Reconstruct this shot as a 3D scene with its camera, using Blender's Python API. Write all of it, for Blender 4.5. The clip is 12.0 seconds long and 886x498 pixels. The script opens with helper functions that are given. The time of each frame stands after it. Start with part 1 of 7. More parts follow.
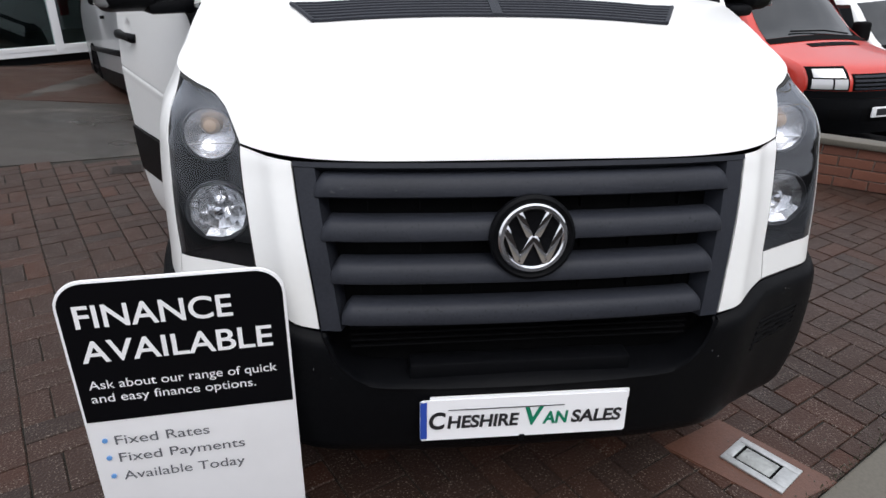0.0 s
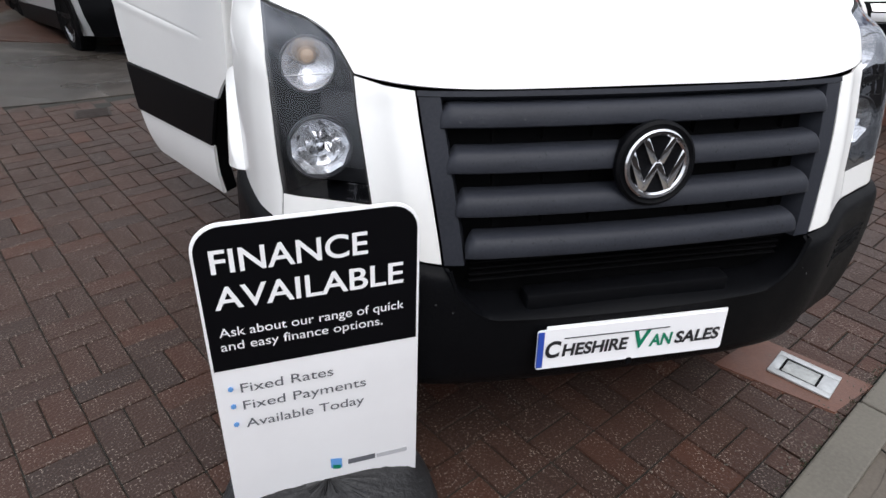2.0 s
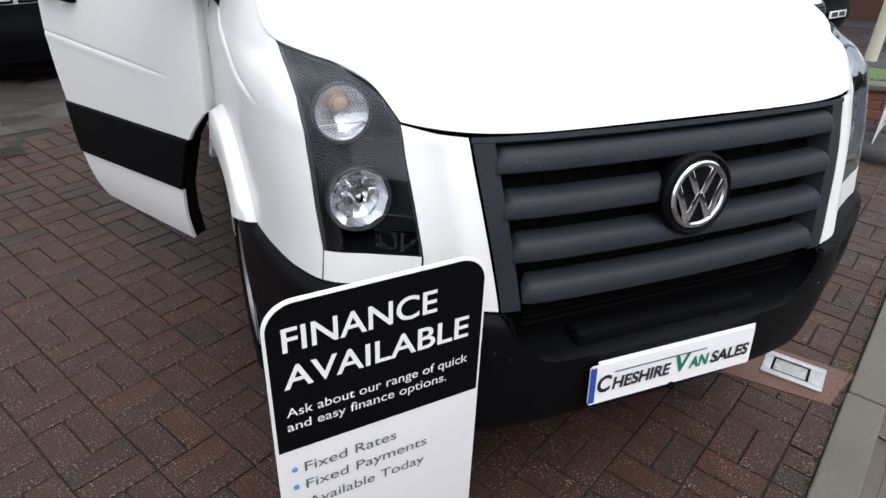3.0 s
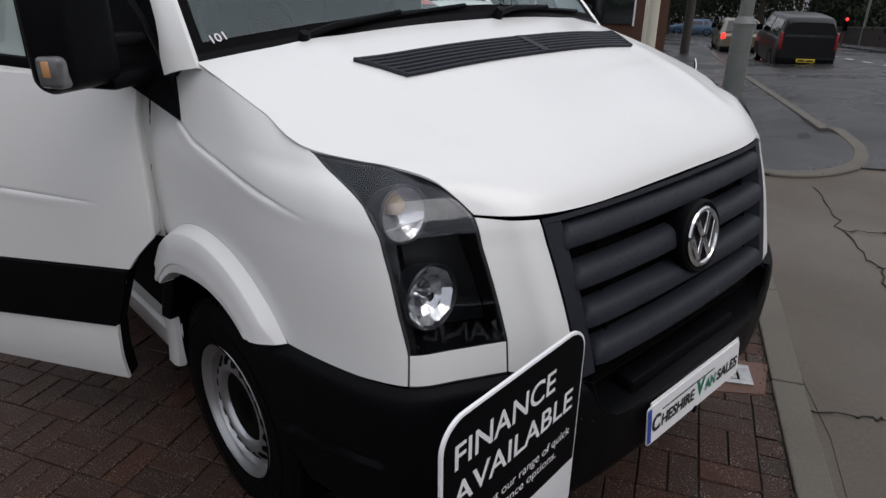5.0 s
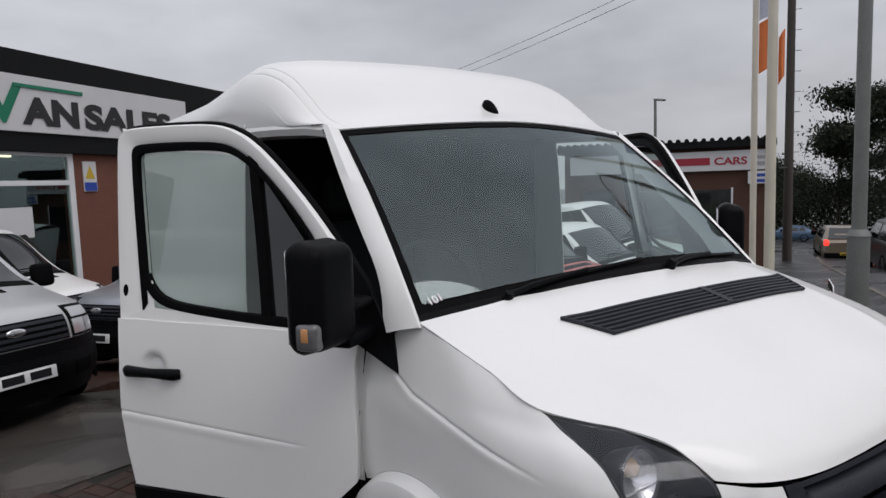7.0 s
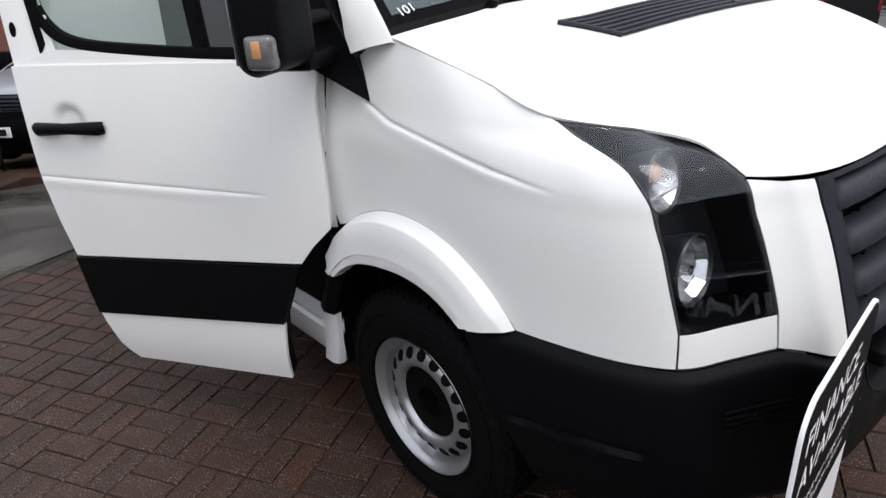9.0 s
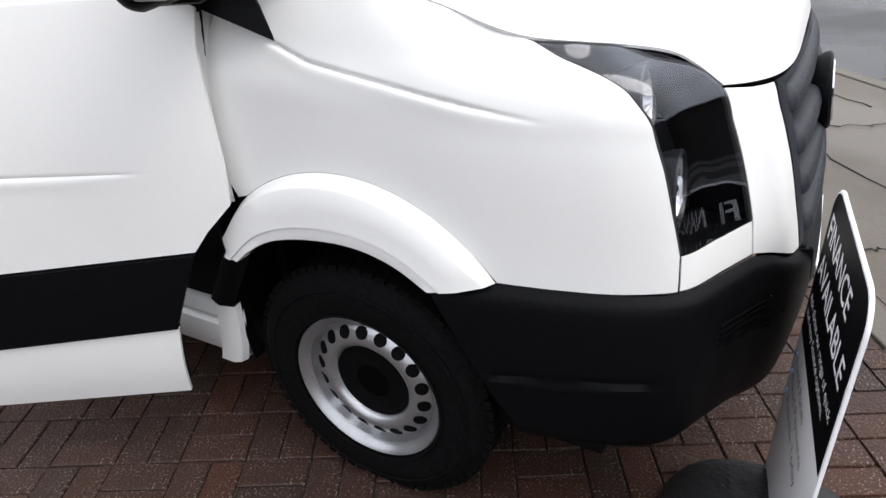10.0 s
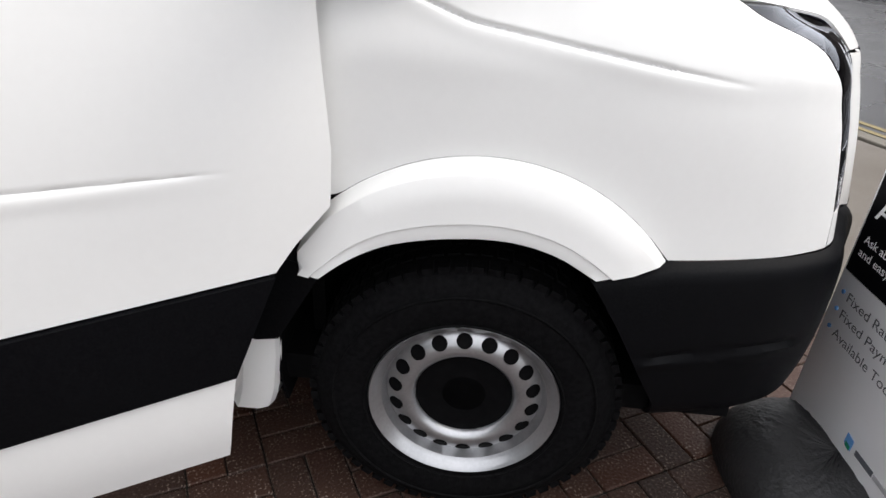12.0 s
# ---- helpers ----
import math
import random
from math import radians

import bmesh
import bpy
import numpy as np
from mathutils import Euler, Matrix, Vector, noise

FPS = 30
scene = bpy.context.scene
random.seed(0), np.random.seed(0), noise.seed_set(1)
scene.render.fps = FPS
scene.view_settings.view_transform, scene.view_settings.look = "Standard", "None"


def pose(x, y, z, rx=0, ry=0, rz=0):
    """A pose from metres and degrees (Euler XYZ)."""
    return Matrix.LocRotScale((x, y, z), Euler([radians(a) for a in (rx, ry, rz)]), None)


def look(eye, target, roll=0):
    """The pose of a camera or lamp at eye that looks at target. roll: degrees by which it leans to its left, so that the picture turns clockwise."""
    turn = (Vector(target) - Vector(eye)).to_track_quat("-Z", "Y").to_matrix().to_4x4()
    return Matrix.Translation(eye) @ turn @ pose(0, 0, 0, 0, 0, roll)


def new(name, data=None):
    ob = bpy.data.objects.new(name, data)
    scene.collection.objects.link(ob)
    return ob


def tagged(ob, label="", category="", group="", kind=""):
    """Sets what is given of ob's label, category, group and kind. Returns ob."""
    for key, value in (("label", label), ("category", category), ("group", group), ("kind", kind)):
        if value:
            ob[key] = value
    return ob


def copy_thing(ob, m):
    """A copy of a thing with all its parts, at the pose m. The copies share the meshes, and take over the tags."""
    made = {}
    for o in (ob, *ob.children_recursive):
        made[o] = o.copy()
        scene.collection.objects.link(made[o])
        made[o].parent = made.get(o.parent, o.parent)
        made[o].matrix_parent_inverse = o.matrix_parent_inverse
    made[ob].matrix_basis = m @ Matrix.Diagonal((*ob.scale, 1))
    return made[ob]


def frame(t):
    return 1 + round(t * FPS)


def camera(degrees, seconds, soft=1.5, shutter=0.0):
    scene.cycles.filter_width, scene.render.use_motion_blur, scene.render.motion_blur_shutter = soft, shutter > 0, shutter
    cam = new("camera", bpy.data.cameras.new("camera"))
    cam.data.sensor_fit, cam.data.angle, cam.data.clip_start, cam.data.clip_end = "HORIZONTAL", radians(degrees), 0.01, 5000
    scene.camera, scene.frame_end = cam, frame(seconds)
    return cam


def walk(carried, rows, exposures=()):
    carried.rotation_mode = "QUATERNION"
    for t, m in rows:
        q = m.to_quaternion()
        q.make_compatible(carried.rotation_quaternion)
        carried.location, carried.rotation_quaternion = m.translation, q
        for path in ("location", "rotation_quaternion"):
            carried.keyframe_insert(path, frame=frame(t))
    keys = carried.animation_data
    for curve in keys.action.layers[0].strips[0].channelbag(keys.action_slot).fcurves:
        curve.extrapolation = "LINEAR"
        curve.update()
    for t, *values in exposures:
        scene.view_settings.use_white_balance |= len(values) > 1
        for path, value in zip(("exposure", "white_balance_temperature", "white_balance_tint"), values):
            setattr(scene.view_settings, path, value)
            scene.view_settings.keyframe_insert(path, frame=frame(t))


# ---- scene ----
cam = camera(68.3, 12.0)
PATH = [
    (0, (-0.36, -1.27, 1.554), (-0.148, 0.521, 0.69), 1.2),
    (0.5, (-0.357, -1.248, 1.546), (-0.138, 0.53, 0.656), 0.9),
    (1, (-0.439, -1.242, 1.54), (-0.273, 0.523, 0.613), 2.3),
    (1.5, (-0.617, -1.25, 1.53), (-0.358, 0.474, 0.549), 0.4),
    (2, (-0.796, -1.191, 1.513), (-0.383, 0.482, 0.498), 2.3),
    (2.5, (-0.962, -1.066, 1.52), (-0.449, 0.561, 0.478), -0.9),
    (3, (-1.083, -1.002, 1.564), (-0.401, 0.592, 0.568), 2.4),
    (3.2, (-1.144, -0.986, 1.591), (-0.373, 0.623, 0.686), 1.8),
    (4.8, (-1.538, -0.683, 1.583), (-0.364, 0.72, 0.776), -0.8),
    (5, (-1.585, -0.669, 1.605), (-0.346, 0.677, 0.797), 0.4),
    (5.5, (-1.772, -0.638, 1.668), (-0.434, 0.672, 0.966), 0.6),
    (6, (-1.851, -0.59, 1.729), (-0.454, 0.778, 1.309), 1.3),
    (6.5, (-1.86, -0.557, 1.752), (-0.543, 0.932, 1.53), -0.9),
    (7, (-1.873, -0.53, 1.758), (-0.74, 1.106, 1.558), -1.9),
    (7.5, (-1.881, -0.515, 1.716), (-0.796, 1.137, 1.411), -2.3),
    (7.7, (-1.87, -0.506, 1.675), (-0.819, 1.133, 1.22), -2.6),
    (9.3, (-1.875, -0.195, 1.519), (-0.642, 1.091, 0.611), -4.7),
    (9.5, (-1.891, -0.126, 1.503), (-0.529, 1.01, 0.578), -2.7),
    (10, (-1.975, 0.113, 1.468), (-0.459, 0.983, 0.495), -3.5),
    (10.5, (-1.986, 0.346, 1.424), (-0.395, 0.997, 0.402), -2.0),
    (11, (-1.967, 0.567, 1.413), (-0.322, 1.023, 0.371), 1.7),
    (11.3, (-2.012, 0.666, 1.379), (-0.303, 0.951, 0.381), 2.5),
    (11.5, (-2.034, 0.774, 1.396), (-0.324, 0.927, 0.37), 2.2),
    (12, (-2.06, 0.968, 1.38), (-0.329, 1.051, 0.382), 3.4),
]
EXPOSURES = [(0, 0.80, 6500, 10), (0.7, 0.82, 6500, 10), (1.5, 0.97, 6500, 10), (2.2, 1.02, 6500, 10), (3.0, 1.02, 6500, 10), (3.3, 0.95, 6500, 10), (4.6, 0.05, 6550, 11), (5.5, 0.0, 6580, 11), (6.0, -0.30, 6600, 11), (7.0, 0.04, 6620, 12), (7.7, 0.14, 6600, 11), (9.2, 1.02, 6560, 10), (10.5, 1.30, 6720, 10), (12, 1.35, 6850, 10)]
walk(cam, [(t, look(eye, target, roll)) for t, eye, target, roll in PATH], EXPOSURES)

# ---- light ----
SKY_STRENGTH, SUN_STRENGTH = 0.12, 0.85
world = bpy.data.worlds.new("overcast_sky")
scene.world = world
world.use_nodes = True
wn, wl = world.node_tree.nodes, world.node_tree.links
wn.clear()
w_out = wn.new("ShaderNodeOutputWorld")
w_bg = wn.new("ShaderNodeBackground")
w_sky = wn.new("ShaderNodeTexSky")
w_sky.sky_type, w_sky.sun_disc = "NISHITA", False
w_sky.sun_elevation, w_sky.sun_rotation = radians(58), radians(169)
w_sky.air_density, w_sky.dust_density = 1.0, 3.0
w_coord = wn.new("ShaderNodeTexCoord")
w_noise = wn.new("ShaderNodeTexNoise")
w_noise.inputs["Scale"].default_value, w_noise.inputs["Detail"].default_value = 2.2, 5.0
w_map = wn.new("ShaderNodeMapping")
w_map.inputs["Scale"].default_value = (1, 1, 2.6)
w_ramp = wn.new("ShaderNodeValToRGB")
w_ramp.color_ramp.elements[0].position, w_ramp.color_ramp.elements[0].color = 0.32, (4.5, 4.68, 5.1, 1)
w_ramp.color_ramp.elements[1].position, w_ramp.color_ramp.elements[1].color = 0.68, (7.25, 7.45, 7.95, 1)
w_mix = wn.new("ShaderNodeMix")
w_mix.data_type = "RGBA"
w_mix.inputs[0].default_value = 0.9
wl.new(w_coord.outputs["Generated"], w_map.inputs["Vector"])
wl.new(w_map.outputs[0], w_noise.inputs["Vector"])
wl.new(w_noise.outputs["Fac"], w_ramp.inputs["Fac"])
wl.new(w_sky.outputs[0], w_mix.inputs[6])
wl.new(w_ramp.outputs[0], w_mix.inputs[7])
w_sep = wn.new("ShaderNodeSeparateXYZ")
w_up = wn.new("ShaderNodeMapRange")
w_up.inputs[1].default_value, w_up.inputs[2].default_value, w_up.inputs[3].default_value, w_up.inputs[4].default_value = 0.0, 1.0, 0.66, 1.30
w_mul = wn.new("ShaderNodeMix")
w_mul.data_type, w_mul.blend_type = "RGBA", "MULTIPLY"
w_mul.inputs[0].default_value = 1.0
wl.new(w_coord.outputs["Generated"], w_sep.inputs[0])
wl.new(w_sep.outputs["Z"], w_up.inputs[0])
wl.new(w_mix.outputs[2], w_mul.inputs[6])
wl.new(w_up.outputs[0], w_mul.inputs[7])
wl.new(w_mul.outputs[2], w_bg.inputs["Color"])
w_bg.inputs["Strength"].default_value = SKY_STRENGTH
wl.new(w_bg.outputs[0], w_out.inputs["Surface"])

sun = new("sun", bpy.data.lights.new("sun", "SUN"))
sun.data.energy, sun.data.angle, sun.data.color = SUN_STRENGTH, radians(35), (1.0, 0.98, 0.96)
sun.matrix_world = look((1.6, -8.3, 13.4), (0, 0, 0))


# ---- materials ----
def material(name, base, rough=0.5, metal=0.0, grain=0.0, scale=20.0, stain=0.0, stain_scale=1.5, bump=0.0,
             bump_scale=120.0, tint=None, coat=0.0, per_piece=0.0, wet=0.0, flecks=0.0, spec=0.5, dry=0.0, tones=()):
    """A surface with fine grain, larger stains, relief and, if wanted, shade by piece and damp patches."""
    m = bpy.data.materials.new(name)
    m.use_nodes = True
    n, l = m.node_tree.nodes, m.node_tree.links
    b = n["Principled BSDF"]
    b.inputs["Metallic"].default_value = metal
    b.inputs["Roughness"].default_value = rough
    b.inputs["Coat Weight"].default_value = coat
    b.inputs["Specular IOR Level"].default_value = spec
    b.inputs["Coat Roughness"].default_value = 0.08
    b.inputs["Base Color"].default_value = (*base, 1)
    co = n.new("ShaderNodeTexCoord")
    out = None

    def tex(s, detail=6.0):
        t = n.new("ShaderNodeTexNoise")
        t.inputs["Scale"].default_value, t.inputs["Detail"].default_value = s, detail
        l.new(co.outputs["Object"], t.inputs["Vector"])
        return t.outputs["Fac"]

    def mixed(fac, a, c):
        x = n.new("ShaderNodeMix")
        x.data_type = "RGBA"
        l.new(fac, x.inputs[0])
        if a is None:
            x.inputs[6].default_value = (*base, 1)
        else:
            l.new(a, x.inputs[6])
        x.inputs[7].default_value = (*c, 1)
        return x.outputs[2]

    def ramp(fac, lo, hi, top=1.0):
        r = n.new("ShaderNodeMapRange")
        r.inputs[1].default_value, r.inputs[2].default_value = lo, hi
        r.inputs[3].default_value, r.inputs[4].default_value = 0.0, top
        l.new(fac, r.inputs[0])
        return r.outputs[0]

    if per_piece:
        info = n.new("ShaderNodeObjectInfo")
        isl = n.new("ShaderNodeNewGeometry")
        add = n.new("ShaderNodeMath")
        add.operation = "ADD"
        l.new(info.outputs["Random"], add.inputs[0])
        l.new(isl.outputs["Random Per Island"], add.inputs[1])
        fr = n.new("ShaderNodeMath")
        fr.operation = "FRACT"
        l.new(add.outputs[0], fr.inputs[0])
        if tones:
            cr = n.new("ShaderNodeValToRGB")
            while len(cr.color_ramp.elements) < len(tones):
                cr.color_ramp.elements.new(0.5)
            for k, c in enumerate(tones):
                cr.color_ramp.elements[k].position = k / (len(tones) - 1)
                cr.color_ramp.elements[k].color = (*c, 1)
            l.new(fr.outputs[0], cr.inputs[0])
            out = cr.outputs[0]
        else:
            out = mixed(ramp(fr.outputs[0], 0, 1, per_piece), out, tint or tuple(v * 0.5 for v in base))
    if stain:
        out = mixed(ramp(tex(stain_scale), 0.45, 0.72, stain), out, tuple(v * 0.55 for v in base))
    if grain:
        out = mixed(ramp(tex(scale), 0.35, 0.75, grain), out, tuple(min(1, v * 1.6 + 0.01) for v in base))
    if dry:
        out = mixed(ramp(tex(0.9, 4.0), 0.53, 0.57, dry), out, tuple(v * 2.3 for v in base))
    if flecks:
        patchy = n.new("ShaderNodeMath")
        patchy.operation = "MULTIPLY"
        l.new(ramp(tex(150.0, 2.0), 0.595, 0.68, flecks), patchy.inputs[0])
        l.new(ramp(tex(9.0, 3.0), 0.34, 0.62, 1.0), patchy.inputs[1])
        out = mixed(patchy.outputs[0], out, (0.25, 0.215, 0.185))
    if out is not None:
        l.new(out, b.inputs["Base Color"])
    if wet:
        l.new(ramp(tex(stain_scale * 0.7), 0.4, 0.62, 1.0), (w := n.new("ShaderNodeMix")).inputs[0])
        w.inputs[2].default_value, w.inputs[3].default_value = rough, max(0.12, rough - wet)
        l.new(w.outputs[0], b.inputs["Roughness"])
    if bump:
        bp = n.new("ShaderNodeBump")
        bp.inputs["Strength"].default_value, bp.inputs["Distance"].default_value = bump, 0.004
        l.new(tex(bump_scale, 3.0), bp.inputs["Height"])
        l.new(bp.outputs[0], b.inputs["Normal"])
    return m


def glass(name, color=(0.9, 0.95, 0.93), rough=0.0, gloss=0.07, sheen=(1.0, 1.0, 1.0), power=5.0):
    """A thin pane: mostly clear, with a sharp reflection that grows towards grazing angles on either side."""
    m = bpy.data.materials.new(name)
    m.use_nodes = True
    n, l = m.node_tree.nodes, m.node_tree.links
    n.remove(n["Principled BSDF"])
    tr, gl, mx, lw = (n.new(k) for k in ("ShaderNodeBsdfTransparent", "ShaderNodeBsdfGlossy", "ShaderNodeMixShader", "ShaderNodeLayerWeight"))
    tr.inputs[0].default_value = (*color, 1)
    gl.inputs["Roughness"].default_value = rough
    gl.inputs["Color"].default_value = (*sheen, 1)
    lw.inputs[0].default_value = 0.5
    pw, mr = n.new("ShaderNodeMath"), n.new("ShaderNodeMapRange")
    pw.operation = "POWER"
    pw.inputs[1].default_value = power
    mr.inputs[3].default_value, mr.inputs[4].default_value = gloss, 1.0
    l.new(lw.outputs["Facing"], pw.inputs[0])
    l.new(pw.outputs[0], mr.inputs[0])
    l.new(mr.outputs[0], mx.inputs[0])
    l.new(tr.outputs[0], mx.inputs[1])
    l.new(gl.outputs[0], mx.inputs[2])
    l.new(mx.outputs[0], n["Material Output"].inputs[0])
    return m


M_WHITE = material("white_van_paint", (0.80, 0.80, 0.79), 0.32, grain=0.05, scale=60, stain=0.06, stain_scale=2.5, coat=0.35)
M_PLASTIC = material("black_bumper_plastic", (0.0018, 0.0020, 0.0028), 0.42, spec=0.07, grain=0.35, scale=220, stain=0.2, stain_scale=5, bump=0.25, bump_scale=700)
M_GRILLE = material("grey_grille_plastic", (0.019, 0.021, 0.028), 0.5, spec=0.22, grain=0.3, scale=150, stain=0.35, stain_scale=8, bump=0.2, bump_scale=600)
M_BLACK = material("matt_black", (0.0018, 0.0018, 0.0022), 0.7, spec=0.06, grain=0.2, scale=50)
M_DARK = material("dark_interior", (0.010, 0.011, 0.013), 0.8, spec=0.15, grain=0.2, scale=30)
M_RUBBER = material("tyre_rubber", (0.0028, 0.0028, 0.0032), 0.7, spec=0.04, grain=0.4, scale=90, stain=0.3, stain_scale=9, bump=0.3, bump_scale=260)
M_STEEL = material("silver_wheel_paint", (0.42, 0.425, 0.44), 0.28, 0.8, grain=0.15, scale=120, stain=0.35, stain_scale=14)
M_CHROME = material("chrome", (0.78, 0.78, 0.80), 0.08, 1.0)
M_MIRROR = material("lamp_reflector", (0.80, 0.81, 0.83), 0.24, 0.9, bump=0.25, bump_scale=60)
M_BULB = material("pale_amber_bulb", (0.46, 0.33, 0.22), 0.3, coat=0.3)
M_AMBER = material("amber_bulb", (0.62, 0.30, 0.12), 0.25, coat=0.4)
M_REPEATER = material("clear_repeater_plastic", (0.13, 0.13, 0.135), 0.14, coat=0.6, stain=0.4, stain_scale=40)
M_HOUSING = material("lamp_housing", (0.012, 0.013, 0.016), 0.35, grain=0.1, scale=40)
M_LENSGREY = material("clear_plastic", (0.55, 0.55, 0.56), 0.15, 0.3, coat=0.5)
M_RIBBED = material("ribbed_lamp_glass", (0.74, 0.74, 0.76), 0.22, 0.8, bump=0.6, bump_scale=70)
M_LENS = glass("lamp_lens", (0.90, 0.91, 0.93), gloss=0.05, power=3.2, sheen=(0.86, 0.89, 0.96))
M_SCREEN = glass("windscreen_glass", (0.70, 0.80, 0.78), gloss=0.10, sheen=(0.80, 0.93, 0.95))
M_PANE = glass("door_glass", (0.66, 0.75, 0.71), gloss=0.09, sheen=(0.88, 0.97, 0.94))
M_DARKGLASS = material("dark_window", (0.012, 0.014, 0.016), 0.05, coat=0.5)
M_DROP = material("water_drop", (0.03, 0.032, 0.036), 0.06, spec=0.6, coat=0.6)
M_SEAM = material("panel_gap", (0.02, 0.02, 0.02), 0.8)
M_PLATE = material("white_plate", (0.82, 0.82, 0.84), 0.3, coat=0.3)
M_BLUE = material("blue_plate_band", (0.02, 0.06, 0.35), 0.35)
M_INK = material("black_lettering", (0.012, 0.012, 0.015), 0.4)
M_GREEN = material("green_lettering", (0.0, 0.17, 0.09), 0.4)
M_SIGNBLACK = material("sign_black_print", (0.003, 0.003, 0.004), 0.5, spec=0.06)
M_SIGNWHITE = material("sign_white_panel", (0.88, 0.88, 0.90), 0.4, stain=0.08, stain_scale=6, grain=0.06, scale=40)
M_SIGNGREY = material("grey_lettering", (0.11, 0.115, 0.13), 0.4)
M_SIGNBLUE = material("blue_bullet", (0.12, 0.3, 0.62), 0.4)
M_BRICK = material("block_paving", (0.036, 0.018, 0.0125), 0.55, flecks=0.85, spec=0.22, grain=0.55, scale=150, stain=0.55, stain_scale=1.6, bump=1.0, bump_scale=95, per_piece=1.0, wet=0.16,
                   tones=((0.045, 0.0170, 0.0100), (0.028, 0.0150, 0.0110), (0.038, 0.0175, 0.0115), (0.018, 0.0125, 0.0105), (0.033, 0.0165, 0.0115), (0.023, 0.0140, 0.0112), (0.050, 0.0175, 0.0090)))
M_JOINT = material("paving_joint_sand", (0.010, 0.0105, 0.0075), 0.85, grain=0.5, scale=120, bump=0.3, bump_scale=200)
M_CONC = material("worn_concrete", (0.046, 0.040, 0.035), 0.6, spec=0.35, dry=0.55, stain=0.65, stain_scale=0.9, bump=0.3, bump_scale=90, wet=0.35)
M_KERB = material("kerb_stone", (0.10, 0.09, 0.073), 0.7, grain=0.35, scale=80, stain=0.5, stain_scale=3, bump=0.4, bump_scale=140)
M_PAVE = material("concrete_pavement", (0.088, 0.073, 0.057), 0.6, spec=0.3, grain=0.3, scale=90, stain=0.55, stain_scale=0.8, bump=0.3, bump_scale=150, wet=0.3)
M_TARMAC = material("wet_tarmac", (0.028, 0.028, 0.030), 0.5, spec=0.3, grain=0.5, scale=260, stain=0.4, stain_scale=0.5, bump=0.4, bump_scale=300, wet=0.32)
M_PATCH = material("red_mortar_patch", (0.10, 0.042, 0.026), 0.55, grain=0.3, scale=90, stain=0.4, stain_scale=5, bump=0.3, bump_scale=160, wet=0.2)
M_GALV = material("galvanised_steel", (0.46, 0.47, 0.47), 0.42, 0.7, grain=0.4, scale=60, stain=0.4, stain_scale=12, bump=0.3, bump_scale=300)
M_REDBRICK = material("red_brick", (0.17, 0.062, 0.036), 0.75, grain=0.35, scale=70, stain=0.4, stain_scale=4, bump=0.4, bump_scale=150, tint=(0.09, 0.036, 0.026), per_piece=0.9)
M_BROWNBRICK = material("brown_brick", (0.075, 0.032, 0.019), 0.8, grain=0.3, scale=30, stain=0.3, stain_scale=2)
M_MORTAR = material("mortar", (0.2, 0.18, 0.16), 0.85, grain=0.3, scale=90)
M_GRASS = material("grass", (0.055, 0.105, 0.02), 0.7, grain=0.5, scale=40, stain=0.4, stain_scale=2)
M_MOSS = material("moss", (0.020, 0.028, 0.010), 0.8, grain=0.4, scale=60)
M_FASCIA = material("dark_fascia", (0.006, 0.0065, 0.008), 0.6, spec=0.15, grain=0.2, scale=12)
M_FASCIAWHITE = material("white_sign_board", (0.62, 0.62, 0.63), 0.5, stain=0.15, stain_scale=1.2)
M_FRAMEWHITE = material("white_window_frame", (0.72, 0.73, 0.75), 0.4, stain=0.1, stain_scale=2)
M_RED = material("red_car_paint", (0.52, 0.035, 0.022), 0.28, coat=0.5, grain=0.05, scale=30)
M_PALE = material("pale_silver_paint", (0.46, 0.47, 0.48), 0.3, 0.2, coat=0.4, stain=0.1)
M_SILVER = material("silver_car_paint", (0.30, 0.32, 0.35), 0.3, 0.4, coat=0.4, stain=0.1)
M_BLUECAR = material("blue_car_paint", (0.10, 0.17, 0.27), 0.3, 0.3, coat=0.4)
M_BLACKCAR = material("black_car_paint", (0.006, 0.006, 0.007), 0.3, spec=0.3, coat=0.12)
M_BEIGECAR = material("beige_car_paint", (0.22, 0.18, 0.13), 0.3, 0.3, coat=0.4)
M_POLE = material("grey_lamp_post", (0.17, 0.18, 0.17), 0.55, 0.2, grain=0.3, scale=40, stain=0.3, stain_scale=4)
M_WOODPOLE = material("weathered_pole_wood", (0.05, 0.042, 0.036), 0.8, grain=0.4, scale=30, bump=0.4, bump_scale=60)
M_CREAM = material("cream_pole_paint", (0.62, 0.58, 0.48), 0.45, stain=0.2, stain_scale=3)
M_LEAF = material("dark_foliage", (0.010, 0.015, 0.008), 0.7, spec=0.2, per_piece=0.8, tint=(0.018, 0.024, 0.010))
M_BARK = material("bark", (0.05, 0.04, 0.03), 0.85, grain=0.4, scale=20)
M_FLATS = material("brown_brick_flats", (0.022, 0.015, 0.012), 0.8, grain=0.3, scale=8, stain=0.3, stain_scale=0.4)
M_LIGHTPANEL = material("pale_wall_panel", (0.34, 0.34, 0.35), 0.6, stain=0.2, stain_scale=1)
M_ORANGE = material("orange_flag_cloth", (0.62, 0.16, 0.04), 0.7, grain=0.2, scale=8)
M_FLAGWHITE = material("pale_flag_cloth", (0.45, 0.47, 0.56), 0.7, grain=0.2, scale=8)
M_REDINK = material("red_lettering", (0.33, 0.02, 0.04), 0.5)
M_WORNYELLOW = material("worn_yellow_road_paint", (0.16, 0.125, 0.05), 0.7, grain=0.4, scale=60, stain=0.7, stain_scale=9)
